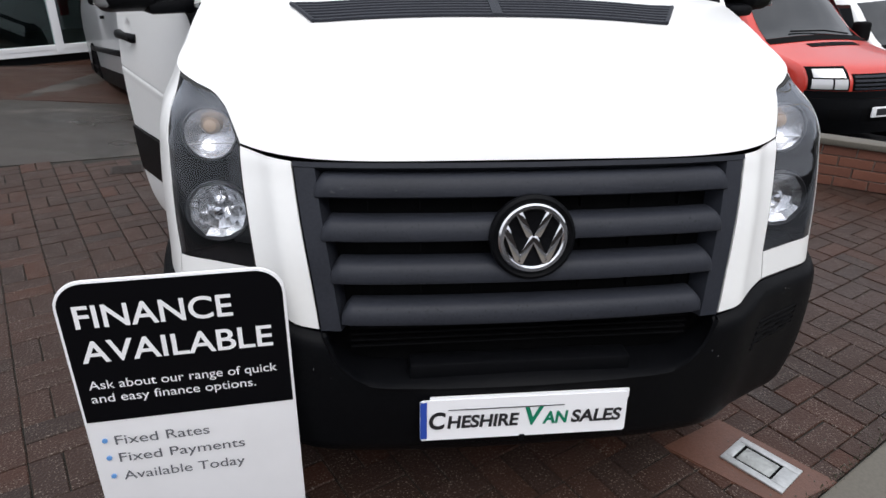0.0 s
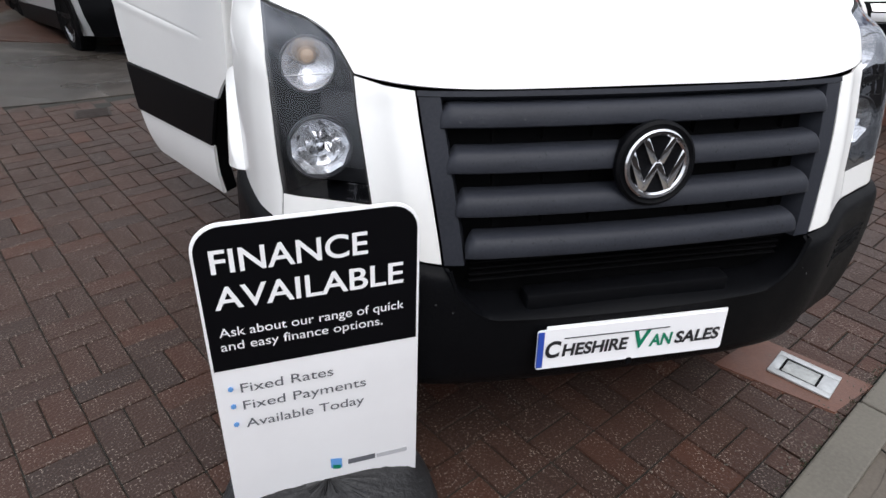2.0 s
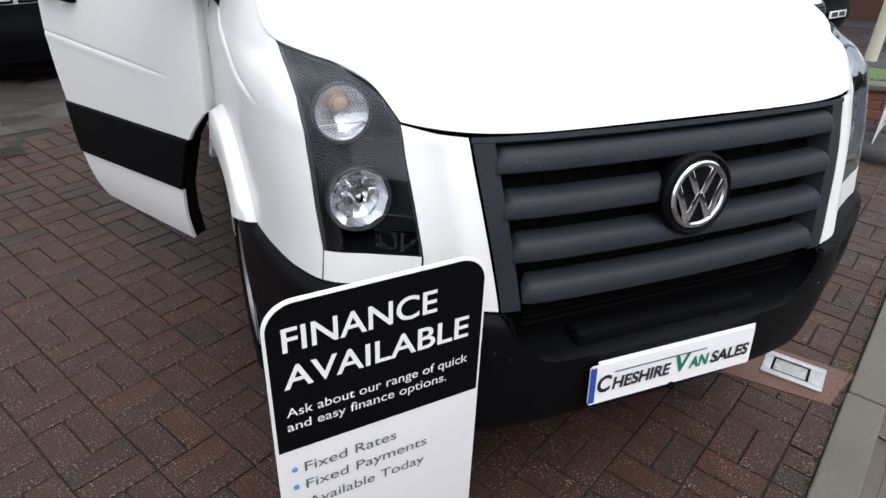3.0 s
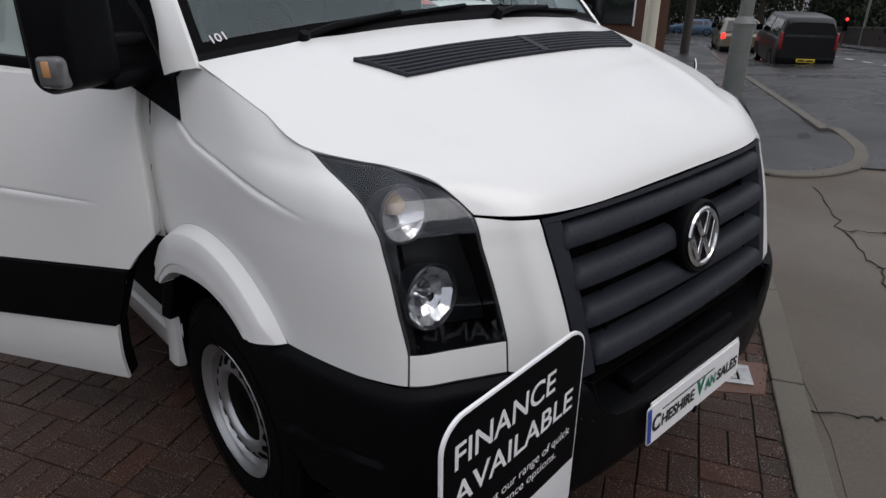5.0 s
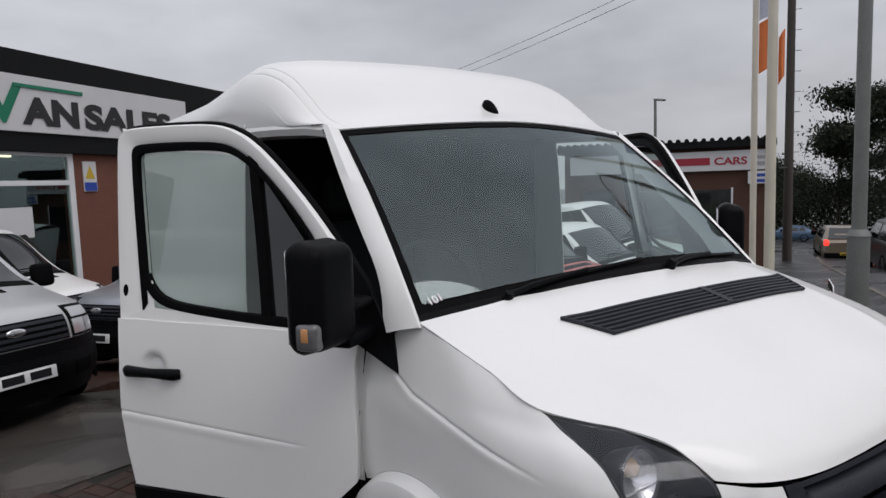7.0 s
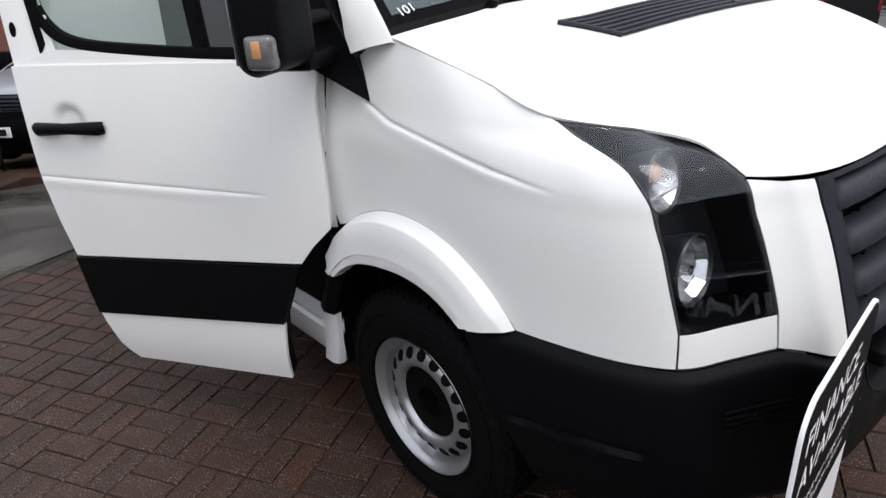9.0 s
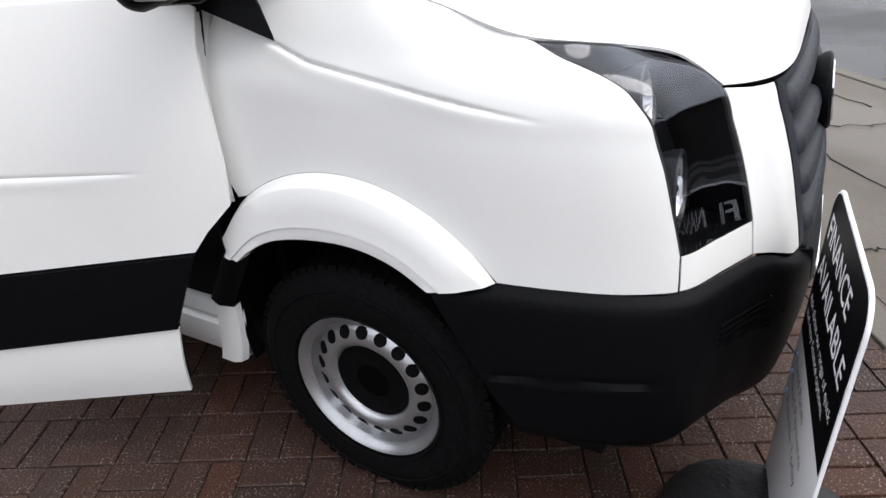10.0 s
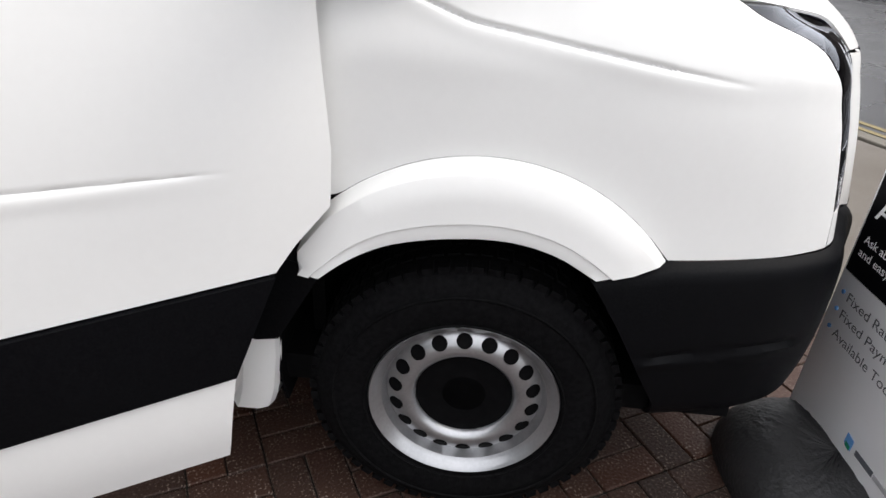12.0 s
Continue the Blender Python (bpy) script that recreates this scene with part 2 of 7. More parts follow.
M_YELLOW = material("yellow_paint", (0.55, 0.38, 0.03), 0.6)


def lamp_glow(name, color, power):
    m = bpy.data.materials.new(name)
    m.use_nodes = True
    b = m.node_tree.nodes["Principled BSDF"]
    b.inputs["Base Color"].default_value = (*color, 1)
    b.inputs["Emission Color"].default_value = (*color, 1)
    b.inputs["Emission Strength"].default_value = power
    return m


M_BRAKE = lamp_glow("red_lamp_lit", (0.9, 0.04, 0.03), 1.6)
M_TUBE = lamp_glow("lit_ceiling_tube", (0.9, 0.8, 0.5), 3.0)
M_TAIL = material("red_lamp", (0.25, 0.01, 0.01), 0.2, coat=0.4)


# ---- mesh helpers ----
def finish(name, bm, mat, parent=None, label="", smooth=True):
    me = bpy.data.meshes.new(name)
    bm.normal_update()
    bm.to_mesh(me)
    bm.free()
    for p in me.polygons:
        p.use_smooth = smooth
    me.materials.append(mat)
    if smooth:
        me.set_sharp_from_angle(angle=radians(38))
    ob = new(name, me)
    if parent:
        ob.parent = parent
    return tagged(ob, label)


def part(name, bm, mat, parent, label="", smooth=True):
    return finish(name, bm, mat, parent, label, smooth)


def empty(name, m=None):
    ob = new(name)
    ob.empty_display_size = 0.1
    if m is not None:
        ob.matrix_world = m
    return ob


def box(lo, hi, bevel=0.0, seg=2, bm=None):
    bm = bm or bmesh.new()
    c, s = [(a + b) / 2 for a, b in zip(lo, hi)], [b - a for a, b in zip(lo, hi)]
    r = bmesh.ops.create_cube(bm, size=1, matrix=Matrix.Translation(c) @ Matrix.Diagonal((*s, 1)))
    if bevel:
        es = list({e for v in r["verts"] for e in v.link_edges})
        bmesh.ops.bevel(bm, geom=es, offset=bevel, segments=seg, affect="EDGES", profile=0.5)
    return bm


def rod(a, b, r1, r2=None, n=14, bm=None):
    bm = bm or bmesh.new()
    a, b = Vector(a), Vector(b)
    m = Matrix.Translation((a + b) / 2) @ (b - a).to_track_quat("Z", "Y").to_matrix().to_4x4()
    bmesh.ops.create_cone(bm, cap_ends=True, segments=n, radius1=r1, radius2=r1 if r2 is None else r2, depth=(b - a).length, matrix=m)
    return bm


def tube(points, r, n=8, bm=None):
    """A bent rod through points."""
    bm = bm or bmesh.new()
    pts = [Vector(p) for p in points]
    rings = []
    for i, p in enumerate(pts):
        d = (pts[min(i + 1, len(pts) - 1)] - pts[max(i - 1, 0)]).normalized()
        q = d.to_track_quat("Z", "Y")
        rr = r[i] if isinstance(r, (list, tuple)) else r
        rings.append([bm.verts.new(p + q @ Vector((rr * math.cos(k * math.tau / n), rr * math.sin(k * math.tau / n), 0))) for k in range(n)])
    for a, b in zip(rings, rings[1:]):
        for k in range(n):
            bm.faces.new((a[k], a[(k + 1) % n], b[(k + 1) % n], b[k]))
    bm.faces.new(rings[0][::-1]), bm.faces.new(rings[-1])
    return bm


def sheet(rows, thick=0.0, bm=None, flip=False):
    """A surface over a grid of points; with thickness it gets a back and a rim, away from its front normal."""
    bm = bm or bmesh.new()
    pts = [[Vector(p) for p in row] for row in rows]
    n, m = len(pts), len(pts[0])
    front = [[bm.verts.new(p) for p in row] for row in pts]

    def quad(*v):
        v = [x for i, x in enumerate(v) if x not in v[:i]]
        if len(v) > 2:
            bm.faces.new(v[::-1] if flip else v)

    for i in range(n - 1):
        for j in range(m - 1):
            quad(front[i][j], front[i][j + 1], front[i + 1][j + 1], front[i + 1][j])
    if thick:
        bm.normal_update()
        back = [[bm.verts.new(v.co - v.normal * thick) for v in row] for row in front]
        for i in range(n - 1):
            for j in range(m - 1):
                quad(back[i][j], back[i + 1][j], back[i + 1][j + 1], back[i][j + 1])
        for i in range(n - 1):
            quad(front[i][0], front[i + 1][0], back[i + 1][0], back[i][0])
            quad(front[i + 1][m - 1], front[i][m - 1], back[i][m - 1], back[i + 1][m - 1])
        for j in range(m - 1):
            quad(front[0][j + 1], front[0][j], back[0][j], back[0][j + 1])
            quad(front[n - 1][j], front[n - 1][j + 1], back[n - 1][j + 1], back[n - 1][j])
    return bm


def prism(outline, depth, m=None, bevel=0.0, bm=None):
    """A flat outline (x, z) pushed back along +y by depth."""
    bm = bm or bmesh.new()
    a = [bm.verts.new((x, 0, z)) for x, z in outline]
    b = [bm.verts.new((x, depth, z)) for x, z in outline]
    k = len(outline)
    f1 = bm.faces.new(a)
    bm.faces.new(b[::-1])
    for i in range(k):
        bm.faces.new((a[(i + 1) % k], a[i], b[i], b[(i + 1) % k]))
    bmesh.ops.recalc_face_normals(bm, faces=bm.faces[:])
    if bevel:
        bmesh.ops.bevel(bm, geom=[e for e in bm.edges if abs(e.verts[0].co.y - e.verts[1].co.y) < 1e-6], offset=bevel, segments=2, affect="EDGES", profile=0.5)
    if m is not None:
        bm.transform(m)
    return bm


def spin(profile, n=40, axis="x", bm=None, caps=True):
    """A turned shape: profile of (along, radius)."""
    bm = bm or bmesh.new()
    rings = []
    for h, r in profile:
        rings.append([bm.verts.new({"x": (h, r * math.cos(k * math.tau / n), r * math.sin(k * math.tau / n)),
                                    "y": (r * math.cos(k * math.tau / n), h, r * math.sin(k * math.tau / n)),
                                    "z": (r * math.cos(k * math.tau / n), r * math.sin(k * math.tau / n), h)}[axis]) for k in range(n)])
    for a, b in zip(rings, rings[1:]):
        for k in range(n):
            bm.faces.new((a[k], a[(k + 1) % n], b[(k + 1) % n], b[k]))
    for ring in (rings[0], rings[-1]) if caps else ():
        bm.faces.new(ring)
    bmesh.ops.recalc_face_normals(bm, faces=bm.faces[:])
    return bm


def rounded(w, h, r, n=6, x0=0.0, z0=0.0, corners=(1, 1, 1, 1)):
    """A rectangle's outline with round corners: bottom left first, anticlockwise."""
    pts = []
    for i, (cx, cz, a) in enumerate(((r, r, 180), (w - r, r, 270), (w - r, h - r, 0), (r, h - r, 90))):
        if corners[i]:
            pts += [(x0 + cx + r * math.cos(radians(a + 90 * k / n)), z0 + cz + r * math.sin(radians(a + 90 * k / n))) for k in range(n + 1)]
        else:
            pts.append((x0 + (0 if i in (0, 3) else w), z0 + (0 if i < 2 else h)))
    return pts


def lettering(text, size, m, mat, parent, name="lettering", depth=0.0015, shear=0.0, bold=0.0, spacing=1.0, align="LEFT", label=""):
    """Words in the built-in font, as a mesh, standing in the plane x-z of m."""
    cu = bpy.data.curves.new(name, "FONT")
    cu.body, cu.size, cu.extrude, cu.shear, cu.offset, cu.space_character, cu.align_x = text, size, depth, shear, bold, spacing, align
    tmp = bpy.data.objects.new("tmp", cu)
    me = bpy.data.meshes.new_from_object(tmp)
    bpy.data.objects.remove(tmp)
    me.transform(Matrix.Rotation(radians(90), 4, "X"))
    me.transform(m)
    me.materials.append(mat)
    ob = new(name, me)
    ob.parent = parent
    return tagged(ob, label)


def mirrored(bm):
    bm = bm.copy()
    bmesh.ops.transform(bm, matrix=Matrix.Diagonal((-1, 1, 1, 1)), verts=bm.verts[:])
    bmesh.ops.reverse_faces(bm, faces=bm.faces[:])
    return bm


def curve(table):
    """A smooth function through (x, y) pairs."""
    xs, ys = np.array([t[0] for t in table], float), np.array([t[1] for t in table], float)
    sl = np.gradient(ys, xs)

    def at(x):
        x = min(max(x, xs[0]), xs[-1])
        i = int(min(max(np.searchsorted(xs, x) - 1, 0), len(xs) - 2))
        h = xs[i + 1] - xs[i]
        t = (x - xs[i]) / h
        return float((2 * t**3 - 3 * t**2 + 1) * ys[i] + (t**3 - 2 * t**2 + t) * h * sl[i] + (3 * t**2 - 2 * t**3) * ys[i + 1] + (t**3 - t**2) * h * sl[i + 1])

    return at


def line(table):
    xs, ys = [t[0] for t in table], [t[1] for t in table]
    return lambda x: float(np.interp(x, xs, ys))


def span(a, b, n):
    return [a + (b - a) * k / (n - 1) for k in range(n)]


# ---- the white van ----
# Plan of the nose from the middle of the grille round to the door: half width and set-back.
NOSE = [(0, 0), (0.25, 0.006), (0.42, 0.018), (0.537, 0.04), (0.64, 0.105), (0.74, 0.158), (0.833, 0.211), (0.882, 0.30),
        (0.912, 0.41), (0.938, 0.56), (0.95, 0.80), (0.958, 1.05), (0.962, 1.30)]
_len = [0.0]
for (xa, ya), (xb, yb) in zip(NOSE, NOSE[1:]):
    _len.append(_len[-1] + math.hypot(xb - xa, yb - ya))
nose_x, nose_y = curve([(s, p[0]) for s, p in zip(_len, NOSE)]), curve([(s, p[1]) for s, p in zip(_len, NOSE)])
_fine = np.linspace(0, _len[-1], 700)
_fx, _fy = np.array([nose_x(s) for s in _fine]), np.array([nose_y(s) for s in _fine])
rake = curve([(0.2, 0.10), (0.3, 0.06), (0.43, 0.03), (0.55, 0.018), (0.72, 0.022), (0.83, 0.045), (0.94, 0.072), (1.04, 0.105), (1.11, 0.135),
              (1.16, 0.195), (1.19, 0.275), (1.215, 0.315), (1.3, 0.5), (1.4, 0.8)])
taper = curve([(0.2, 0.93), (0.3, 0.97), (0.45, 1.0), (0.8, 1.0), (1.05, 1.0), (1.12, 0.995), (1.2, 0.972), (1.28, 0.945), (1.36, 0.915), (1.45, 0.87)])


def at_x(x):
    return float(np.interp(x, _fx, _fine))


def at_y(y, z):
    """Where along the plan the nose has the depth y at the height z."""
    ys = _fy + rake(z) * (1 - _fy / 1.3)
    return float(np.interp(y, ys, _fine))


def skin_point(s, z):
    d = nose_y(abs(s))
    x = nose_x(abs(s)) * taper(z)
    return Vector((-x if s >= 0 else x, d + rake(z) * (1 - d / 1.3), z))


def skin(s, z, out=0.0):
    """A point of the van's nose, out metres proud of it. s > 0: the driver's side."""
    p = skin_point(s, z)
    if not out:
        return p
    e = 0.004
    n = (skin_point(s, z + e) - skin_point(s, z - e)).cross(skin_point(s + e, z) - skin_point(s - e, z)).normalized()
    return p + n * out


def path_fn(points):
    """A broken line in (s, z), run through evenly from 0 to 1."""
    d = [0.0]
    for a, b in zip(points, points[1:]):
        d.append(d[-1] + math.hypot(b[0] - a[0], b[1] - a[1]))
    k = [v / d[-1] for v in d]
    return lambda t: (float(np.interp(t, k, [p[0] for p in points])), float(np.interp(t, k, [p[1] for p in points])))


def patch(bottom, top, left, right, n, m):
    """A field of (s, z) between four edges that share their corners."""
    b, t, l, r = map(path_fn, (bottom, top, left, right))
    rows = []
    for i in range(n):
        u = i / (n - 1)
        row = []
        for j in range(m):
            v = j / (m - 1)
            row.append(tuple((1 - v) * b(u)[k] + v * t(u)[k] + (1 - u) * l(v)[k] + u * r(v)[k]
                             - ((1 - u) * (1 - v) * b(0)[k] + u * (1 - v) * b(1)[k] + (1 - u) * v * t(0)[k] + u * v * t(1)[k]) for k in (0, 1)))
        rows.append(row)
    return rows


def clad(rows, out=0.0, thick=0.004, bm=None):
    """Lays such a field on the nose."""
    f = out if callable(out) else (lambda s, z: out)
    return sheet([[skin(s, z, f(s, z)) for s, z in row] for row in rows], thick, bm)


def arc(cy, cz, ay, az, y0, y1, n, zsign=1):
    """Part of an ellipse over the wheel, as (s, z)."""
    return [(at_y(y, z), z) for y in span(y0, y1, n) for z in [cz + zsign * az * math.sqrt(max(0, 1 - ((y - cy) / ay) ** 2))]]


WHEEL_Y, WHEEL_Z, TYRE_R = 0.955, 0.342, 0.35
ARCH_Y, ARCH_Z = 0.952, 0.40
grille_x = line([(0.72, 0.488), (1.10, 0.538)])
HL_BL, HL_BO = (at_x(0.639), 0.836), (at_x(0.835), 0.832)
HL_TOP, HL_TIP = (at_x(0.664), 1.110), (at_x(0.882), 1.216)
HL_IN = [HL_BL, (at_x(0.650), 0.96), (at_x(0.660), 1.05), HL_TOP]
HL_OUT = [HL_BO, (at_x(0.840), 0.92), (at_x(0.842), 1.0), (at_x(0.847), 1.08), (at_x(0.856), 1.14), (at_x(0.868), 1.18), HL_TIP]
HL_ROOF = [HL_TOP, (at_x(0.69), 1.150), (at_x(0.714), 1.175), (at_x(0.76), 1.193), (at_x(0.804), 1.202), (at_x(0.84), 1.210), HL_TIP]
SEAM = (at_x(0.842), 0.757)
FLARE_F, FLARE_B = (at_y(0.585, 0.749), 0.749), (at_y(1.252, 0.839), 0.839)
G_BOT, G_TOP = (at_x(0.488), 0.716), (at_x(0.538), 1.096)
KNEE = (at_x(0.645), 0.761)


def shrink(rows, gap=0.0025):
    """Draws a field's rim in by the width of a panel gap."""
    n, m = len(rows), len(rows[0])
    c = [[list(p) for p in r] for r in rows]
    for i in range(n):
        for a, b in ((0, 1), (m - 1, m - 2)):
            p, q = rows[i][a], rows[i][b]
            d = math.hypot(q[0] - p[0], q[1] - p[1]) or 1
            c[i][a] = [p[k] + (q[k] - p[k]) * min(0.45, gap / d) for k in (0, 1)]
    for j in range(m):
        for a, b in ((0, 1), (n - 1, n - 2)):
            p, q = c[a][j], c[b][j]
            d = math.hypot(q[0] - p[0], q[1] - p[1]) or 1
            c[a][j] = [p[k] + (q[k] - p[k]) * min(0.45, gap / d) for k in (0, 1)]
    return c


van = tagged(empty("panel_van"), "white high-roof panel van with black bumper and both front doors open", "van")


def both(name, bm, mat, parent, label="", smooth=True):
    """A part on the driver's side and its mirror image on the other side."""
    other = mirrored(bm)
    return part(name, bm, mat, parent, label, smooth), part(name, other, mat, parent, label, smooth)


# white corner panels beside the grille, running on below the headlights
rows_a = shrink(patch([G_BOT, (at_x(0.53), 0.722), (at_x(0.60), 0.748), KNEE], [G_TOP, (at_x(0.60), 1.098), HL_TOP],
                      [G_BOT, G_TOP], [KNEE, HL_BL] + HL_IN[1:], 14, 30))
ridge = lambda s, z: 0.006 * math.exp(-((nose_x(s) - (0.548 + (z - 0.72) * 0.10)) / 0.022) ** 2)
bm = clad(rows_a, ridge, 0.006)
rows_b = shrink(patch([KNEE, SEAM], [HL_BL, HL_BO], [KNEE, HL_BL], [SEAM, HL_BO], 14, 6))
bm = clad(rows_b, 0.0, 0.006, bm)
both("corner_panel", bm, M_WHITE, van)

# front wings with their crease
def wing_relief(s, z):
    y = skin_point(s, z)[1]
    k = min(1, max(0, (y - 0.50) / 0.18)) * min(1, max(0, (1.13 - y) / 0.05))
    zl = 1.091 + (y - 0.529) * 0.166 + 0.05 * max(0, (y - 1.0)) * 4
    d = z - zl
    return k * (-0.007 * math.exp(-((d - 0.002) / 0.0042) ** 2) + 0.002 * math.exp(-((d + 0.012) / 0.016) ** 2))


WING_TOP = [HL_TIP] + [(at_y(y, z), z) for y, z in ((0.66, 1.257), (0.80, 1.299), (0.95, 1.336), (1.04, 1.356), (1.13, 1.330), (1.248, 1.262))]
WING_DOOR = [FLARE_B, (at_y(1.272, 0.88), 0.88), (at_y(1.284, 0.95), 0.95), (at_y(1.286, 1.08), 1.08), (at_y(1.276, 1.20), 1.20), WING_TOP[-1]]
WING_LOW = [SEAM, (at_y(0.40, 0.751), 0.751)] + [FLARE_F] + arc(ARCH_Y, ARCH_Z, 0.476, 0.542, 0.62, 1.22, 16) + [FLARE_B]
rows = shrink(patch(WING_LOW, WING_TOP, [SEAM] + HL_OUT, WING_DOOR, 110, 150))
both("front_wing", clad(rows, wing_relief, 0.006), M_WHITE, van)

# dark sheet behind the wing panels, put there as the shade of their gaps
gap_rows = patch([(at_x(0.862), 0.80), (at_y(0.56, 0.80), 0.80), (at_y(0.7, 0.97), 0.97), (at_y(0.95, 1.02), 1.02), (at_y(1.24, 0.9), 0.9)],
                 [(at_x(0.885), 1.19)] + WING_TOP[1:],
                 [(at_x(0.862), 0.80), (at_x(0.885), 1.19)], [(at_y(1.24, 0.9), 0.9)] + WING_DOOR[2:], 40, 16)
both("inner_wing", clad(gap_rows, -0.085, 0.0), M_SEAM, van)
# dark tubes laid in the gaps colour in their shade
for loop in ([KNEE, SEAM], [SEAM] + HL_OUT + WING_TOP[1:], HL_IN + HL_ROOF[1:]):
    fn = path_fn(loop)
    both("panel_gap", tube([skin(*fn(t), -0.007) for t in span(0, 1, 44)], 0.0058, 6), M_SEAM, van)

# wheel-arch flares
arch_in = curve([(0.728, 0.718), (0.80, 0.760), (0.872, 0.784), (0.94, 0.791), (1.0, 0.788), (1.075, 0.777), (1.144, 0.756), (1.215, 0.714), (1.257, 0.680)])
flare = []
for k in range(49):
    a = k / 48
    if a < 0.84:
        y_o = 0.588 + (1.250 - 0.588) * a / 0.84
        z_o = ARCH_Z + 0.542 * math.sqrt(1 - ((y_o - ARCH_Y) / 0.476) ** 2)
    else:
        f = (a - 0.84) / 0.16
        y_o, z_o = 1.250 + 0.095 * f, 0.822 - 0.132 * f
    y_i = 0.728 + (1.257 - 0.728) * min(1, a / 0.96)
    z_i = arch_in(y_i)
    row = []
    for w, o in ((0, 0.0), (0.02, 0.006), (0.125, 0.033), (0.15, 0.036), (0.5, 0.041), (0.765, 0.045), (0.79, 0.039), (0.97, 0.042), (0.985, 0.041), (1.0, 0.035)):
        y, z = y_o + (y_i - y_o) * w, z_o + (z_i - z_o) * w
        ends = min(1, min(a, 1 - a) / 0.05) if w < 0.5 else 1
        row.append(skin(at_y(y, z), z, o * (0.6 + 0.4 * ends)))
    row.append(row[-1] + Vector((0.05, 0, 0.004)))
    flare.append(row)
both("arch_flare", sheet(flare, 0.004, flip=True), M_WHITE, van)
liner = [[Vector((x, ARCH_Y + 0.43 * math.cos(a), 0.40 + 0.45 * math.sin(a))) for x in (-0.93, -0.8, -0.62)] for a in span(math.pi * 1.0, -0.08 * math.pi, 30)]
bm = sheet(liner, 0.006)
box((-0.63, 0.5, 0.2), (-0.60, 1.42, 0.86), bm=bm)
both("arch_liner", bm, M_BLACK, van)

# black bumper: two wrapped corners, a plain middle, the mouth's lip
def bumper_out(s, z):
    top = bump_top(s)
    o = 0.026 * (1 - math.exp(-max(0, top - z) / 0.010))
    y = skin_point(s, z)[1]
    if 0.27 < y < 0.60:
        zl = 0.556 - (y - 0.28) * 0.09
        o += -0.007 * math.exp(-((z - zl - 0.004) / 0.006) ** 2) + 0.004 * math.exp(-((z - zl + 0.012) / 0.01) ** 2)
    if z < 0.40:
        o -= 0.05 * ((0.40 - z) / 0.1) ** 2
    return o


_bt = [(at_x(0.474), 0.709), (at_x(0.488), 0.712), (at_x(0.55), 0.722), (at_x(0.60), 0.745), (at_x(0.645), 0.757), (at_x(0.842), 0.753), FLARE_F, (at_y(0.735, 0.716), 0.716)]
bump_top = line(_bt)
B_TOP = _bt
B_BOT = [(at_x(0.36), 0.33), (at_x(0.55), 0.315), (at_x(0.75), 0.305), (at_y(0.40, 0.30), 0.30), (at_y(0.53, 0.29), 0.29)]
B_REAR = [B_BOT[-1], (at_y(0.548, 0.40), 0.40), (at_y(0.592, 0.478), 0.478), (at_y(0.663, 0.605), 0.605), B_TOP[-1]]
B_MOUTH = [B_BOT[0], (at_x(0.36), 0.577), (at_x(0.415), 0.606), (at_x(0.455), 0.652), B_TOP[0]]
corner = clad(patch(B_BOT, B_TOP, B_MOUTH, B_REAR, 60, 40), bumper_out, 0.012)
other = mirrored(corner)
mid = sheet([[skin(s, z, 0.026 - (0.05 * ((0.40 - z) / 0.1) ** 2 if z < 0.4 else 0))
              for z in span(0.33, 0.570 + 0.007 * (s / 0.36) ** 2, 18)] for s in span(-at_x(0.362), at_x(0.362), 26)], 0.012)
for extra in (other, mid):
    me_tmp = bpy.data.meshes.new("tmp")
    extra.to_mesh(me_tmp)
    corner.from_mesh(me_tmp)
    extra.free()
    bpy.data.meshes.remove(me_tmp)
part("bumper", corner, M_PLASTIC, van, "textured black plastic bumper")
# mouth of the bumper
bm = sheet([[(x, 0.085 + 0.05 * abs(x), z) for z in (0.54, 0.74)] for x in span(0.48, -0.48, 5)], 0.004)
part("intake_back", bm, M_BLACK, van)
bm = box((-0.282, 0.022, 0.560), (0.270, 0.080, 0.622), 0.010)
part("intake_beam", bm, M_PLASTIC, van)
mouth = [(x, z) for x, z in ((0.474, 0.712), (0.455, 0.652), (0.438, 0.630), (0.415, 0.606), (0.39, 0.590), (0.36, 0.577), (0.25, 0.573), (0.12, 0.571), (0.0, 0.570))]
mouth = mouth + [(-x, z) for x, z in mouth[::-1][1:]]
for _ in range(2):
    soft = [mouth[0]]
    for (xa, za), (xb, zb) in zip(mouth, mouth[1:]):
        soft += [(xa * 0.75 + xb * 0.25, za * 0.75 + zb * 0.25), (xa * 0.25 + xb * 0.75, za * 0.25 + zb * 0.75)]
    mouth = soft + [mouth[-1]]
lip = []
for x, z in mouth:
    q = Vector((-x * 0.75, 0, 0.70 - z)).normalized()
    s0 = math.copysign(at_x(abs(x)), x)
    lip.append([skin(s0, z, o) + q * i for o, i in ((0.020, -0.006), (0.0275, -0.003), (0.0275, 0.001), (0.022, 0.006), (0.0, 0.013), (-0.035, 0.020), (-0.09, 0.030))])
bm = sheet(lip, 0.003)
bmesh.ops.recalc_face_normals(bm, faces=bm.faces[:])
part("intake_lip", bm, M_PLASTIC, van)
for z in (0.655, 0.672, 0.689, 0.706):
    part("intake_louvre", box((-0.42, 0.060, z), (0.42, 0.074, z + 0.005), 0.002), M_BLACK, van)
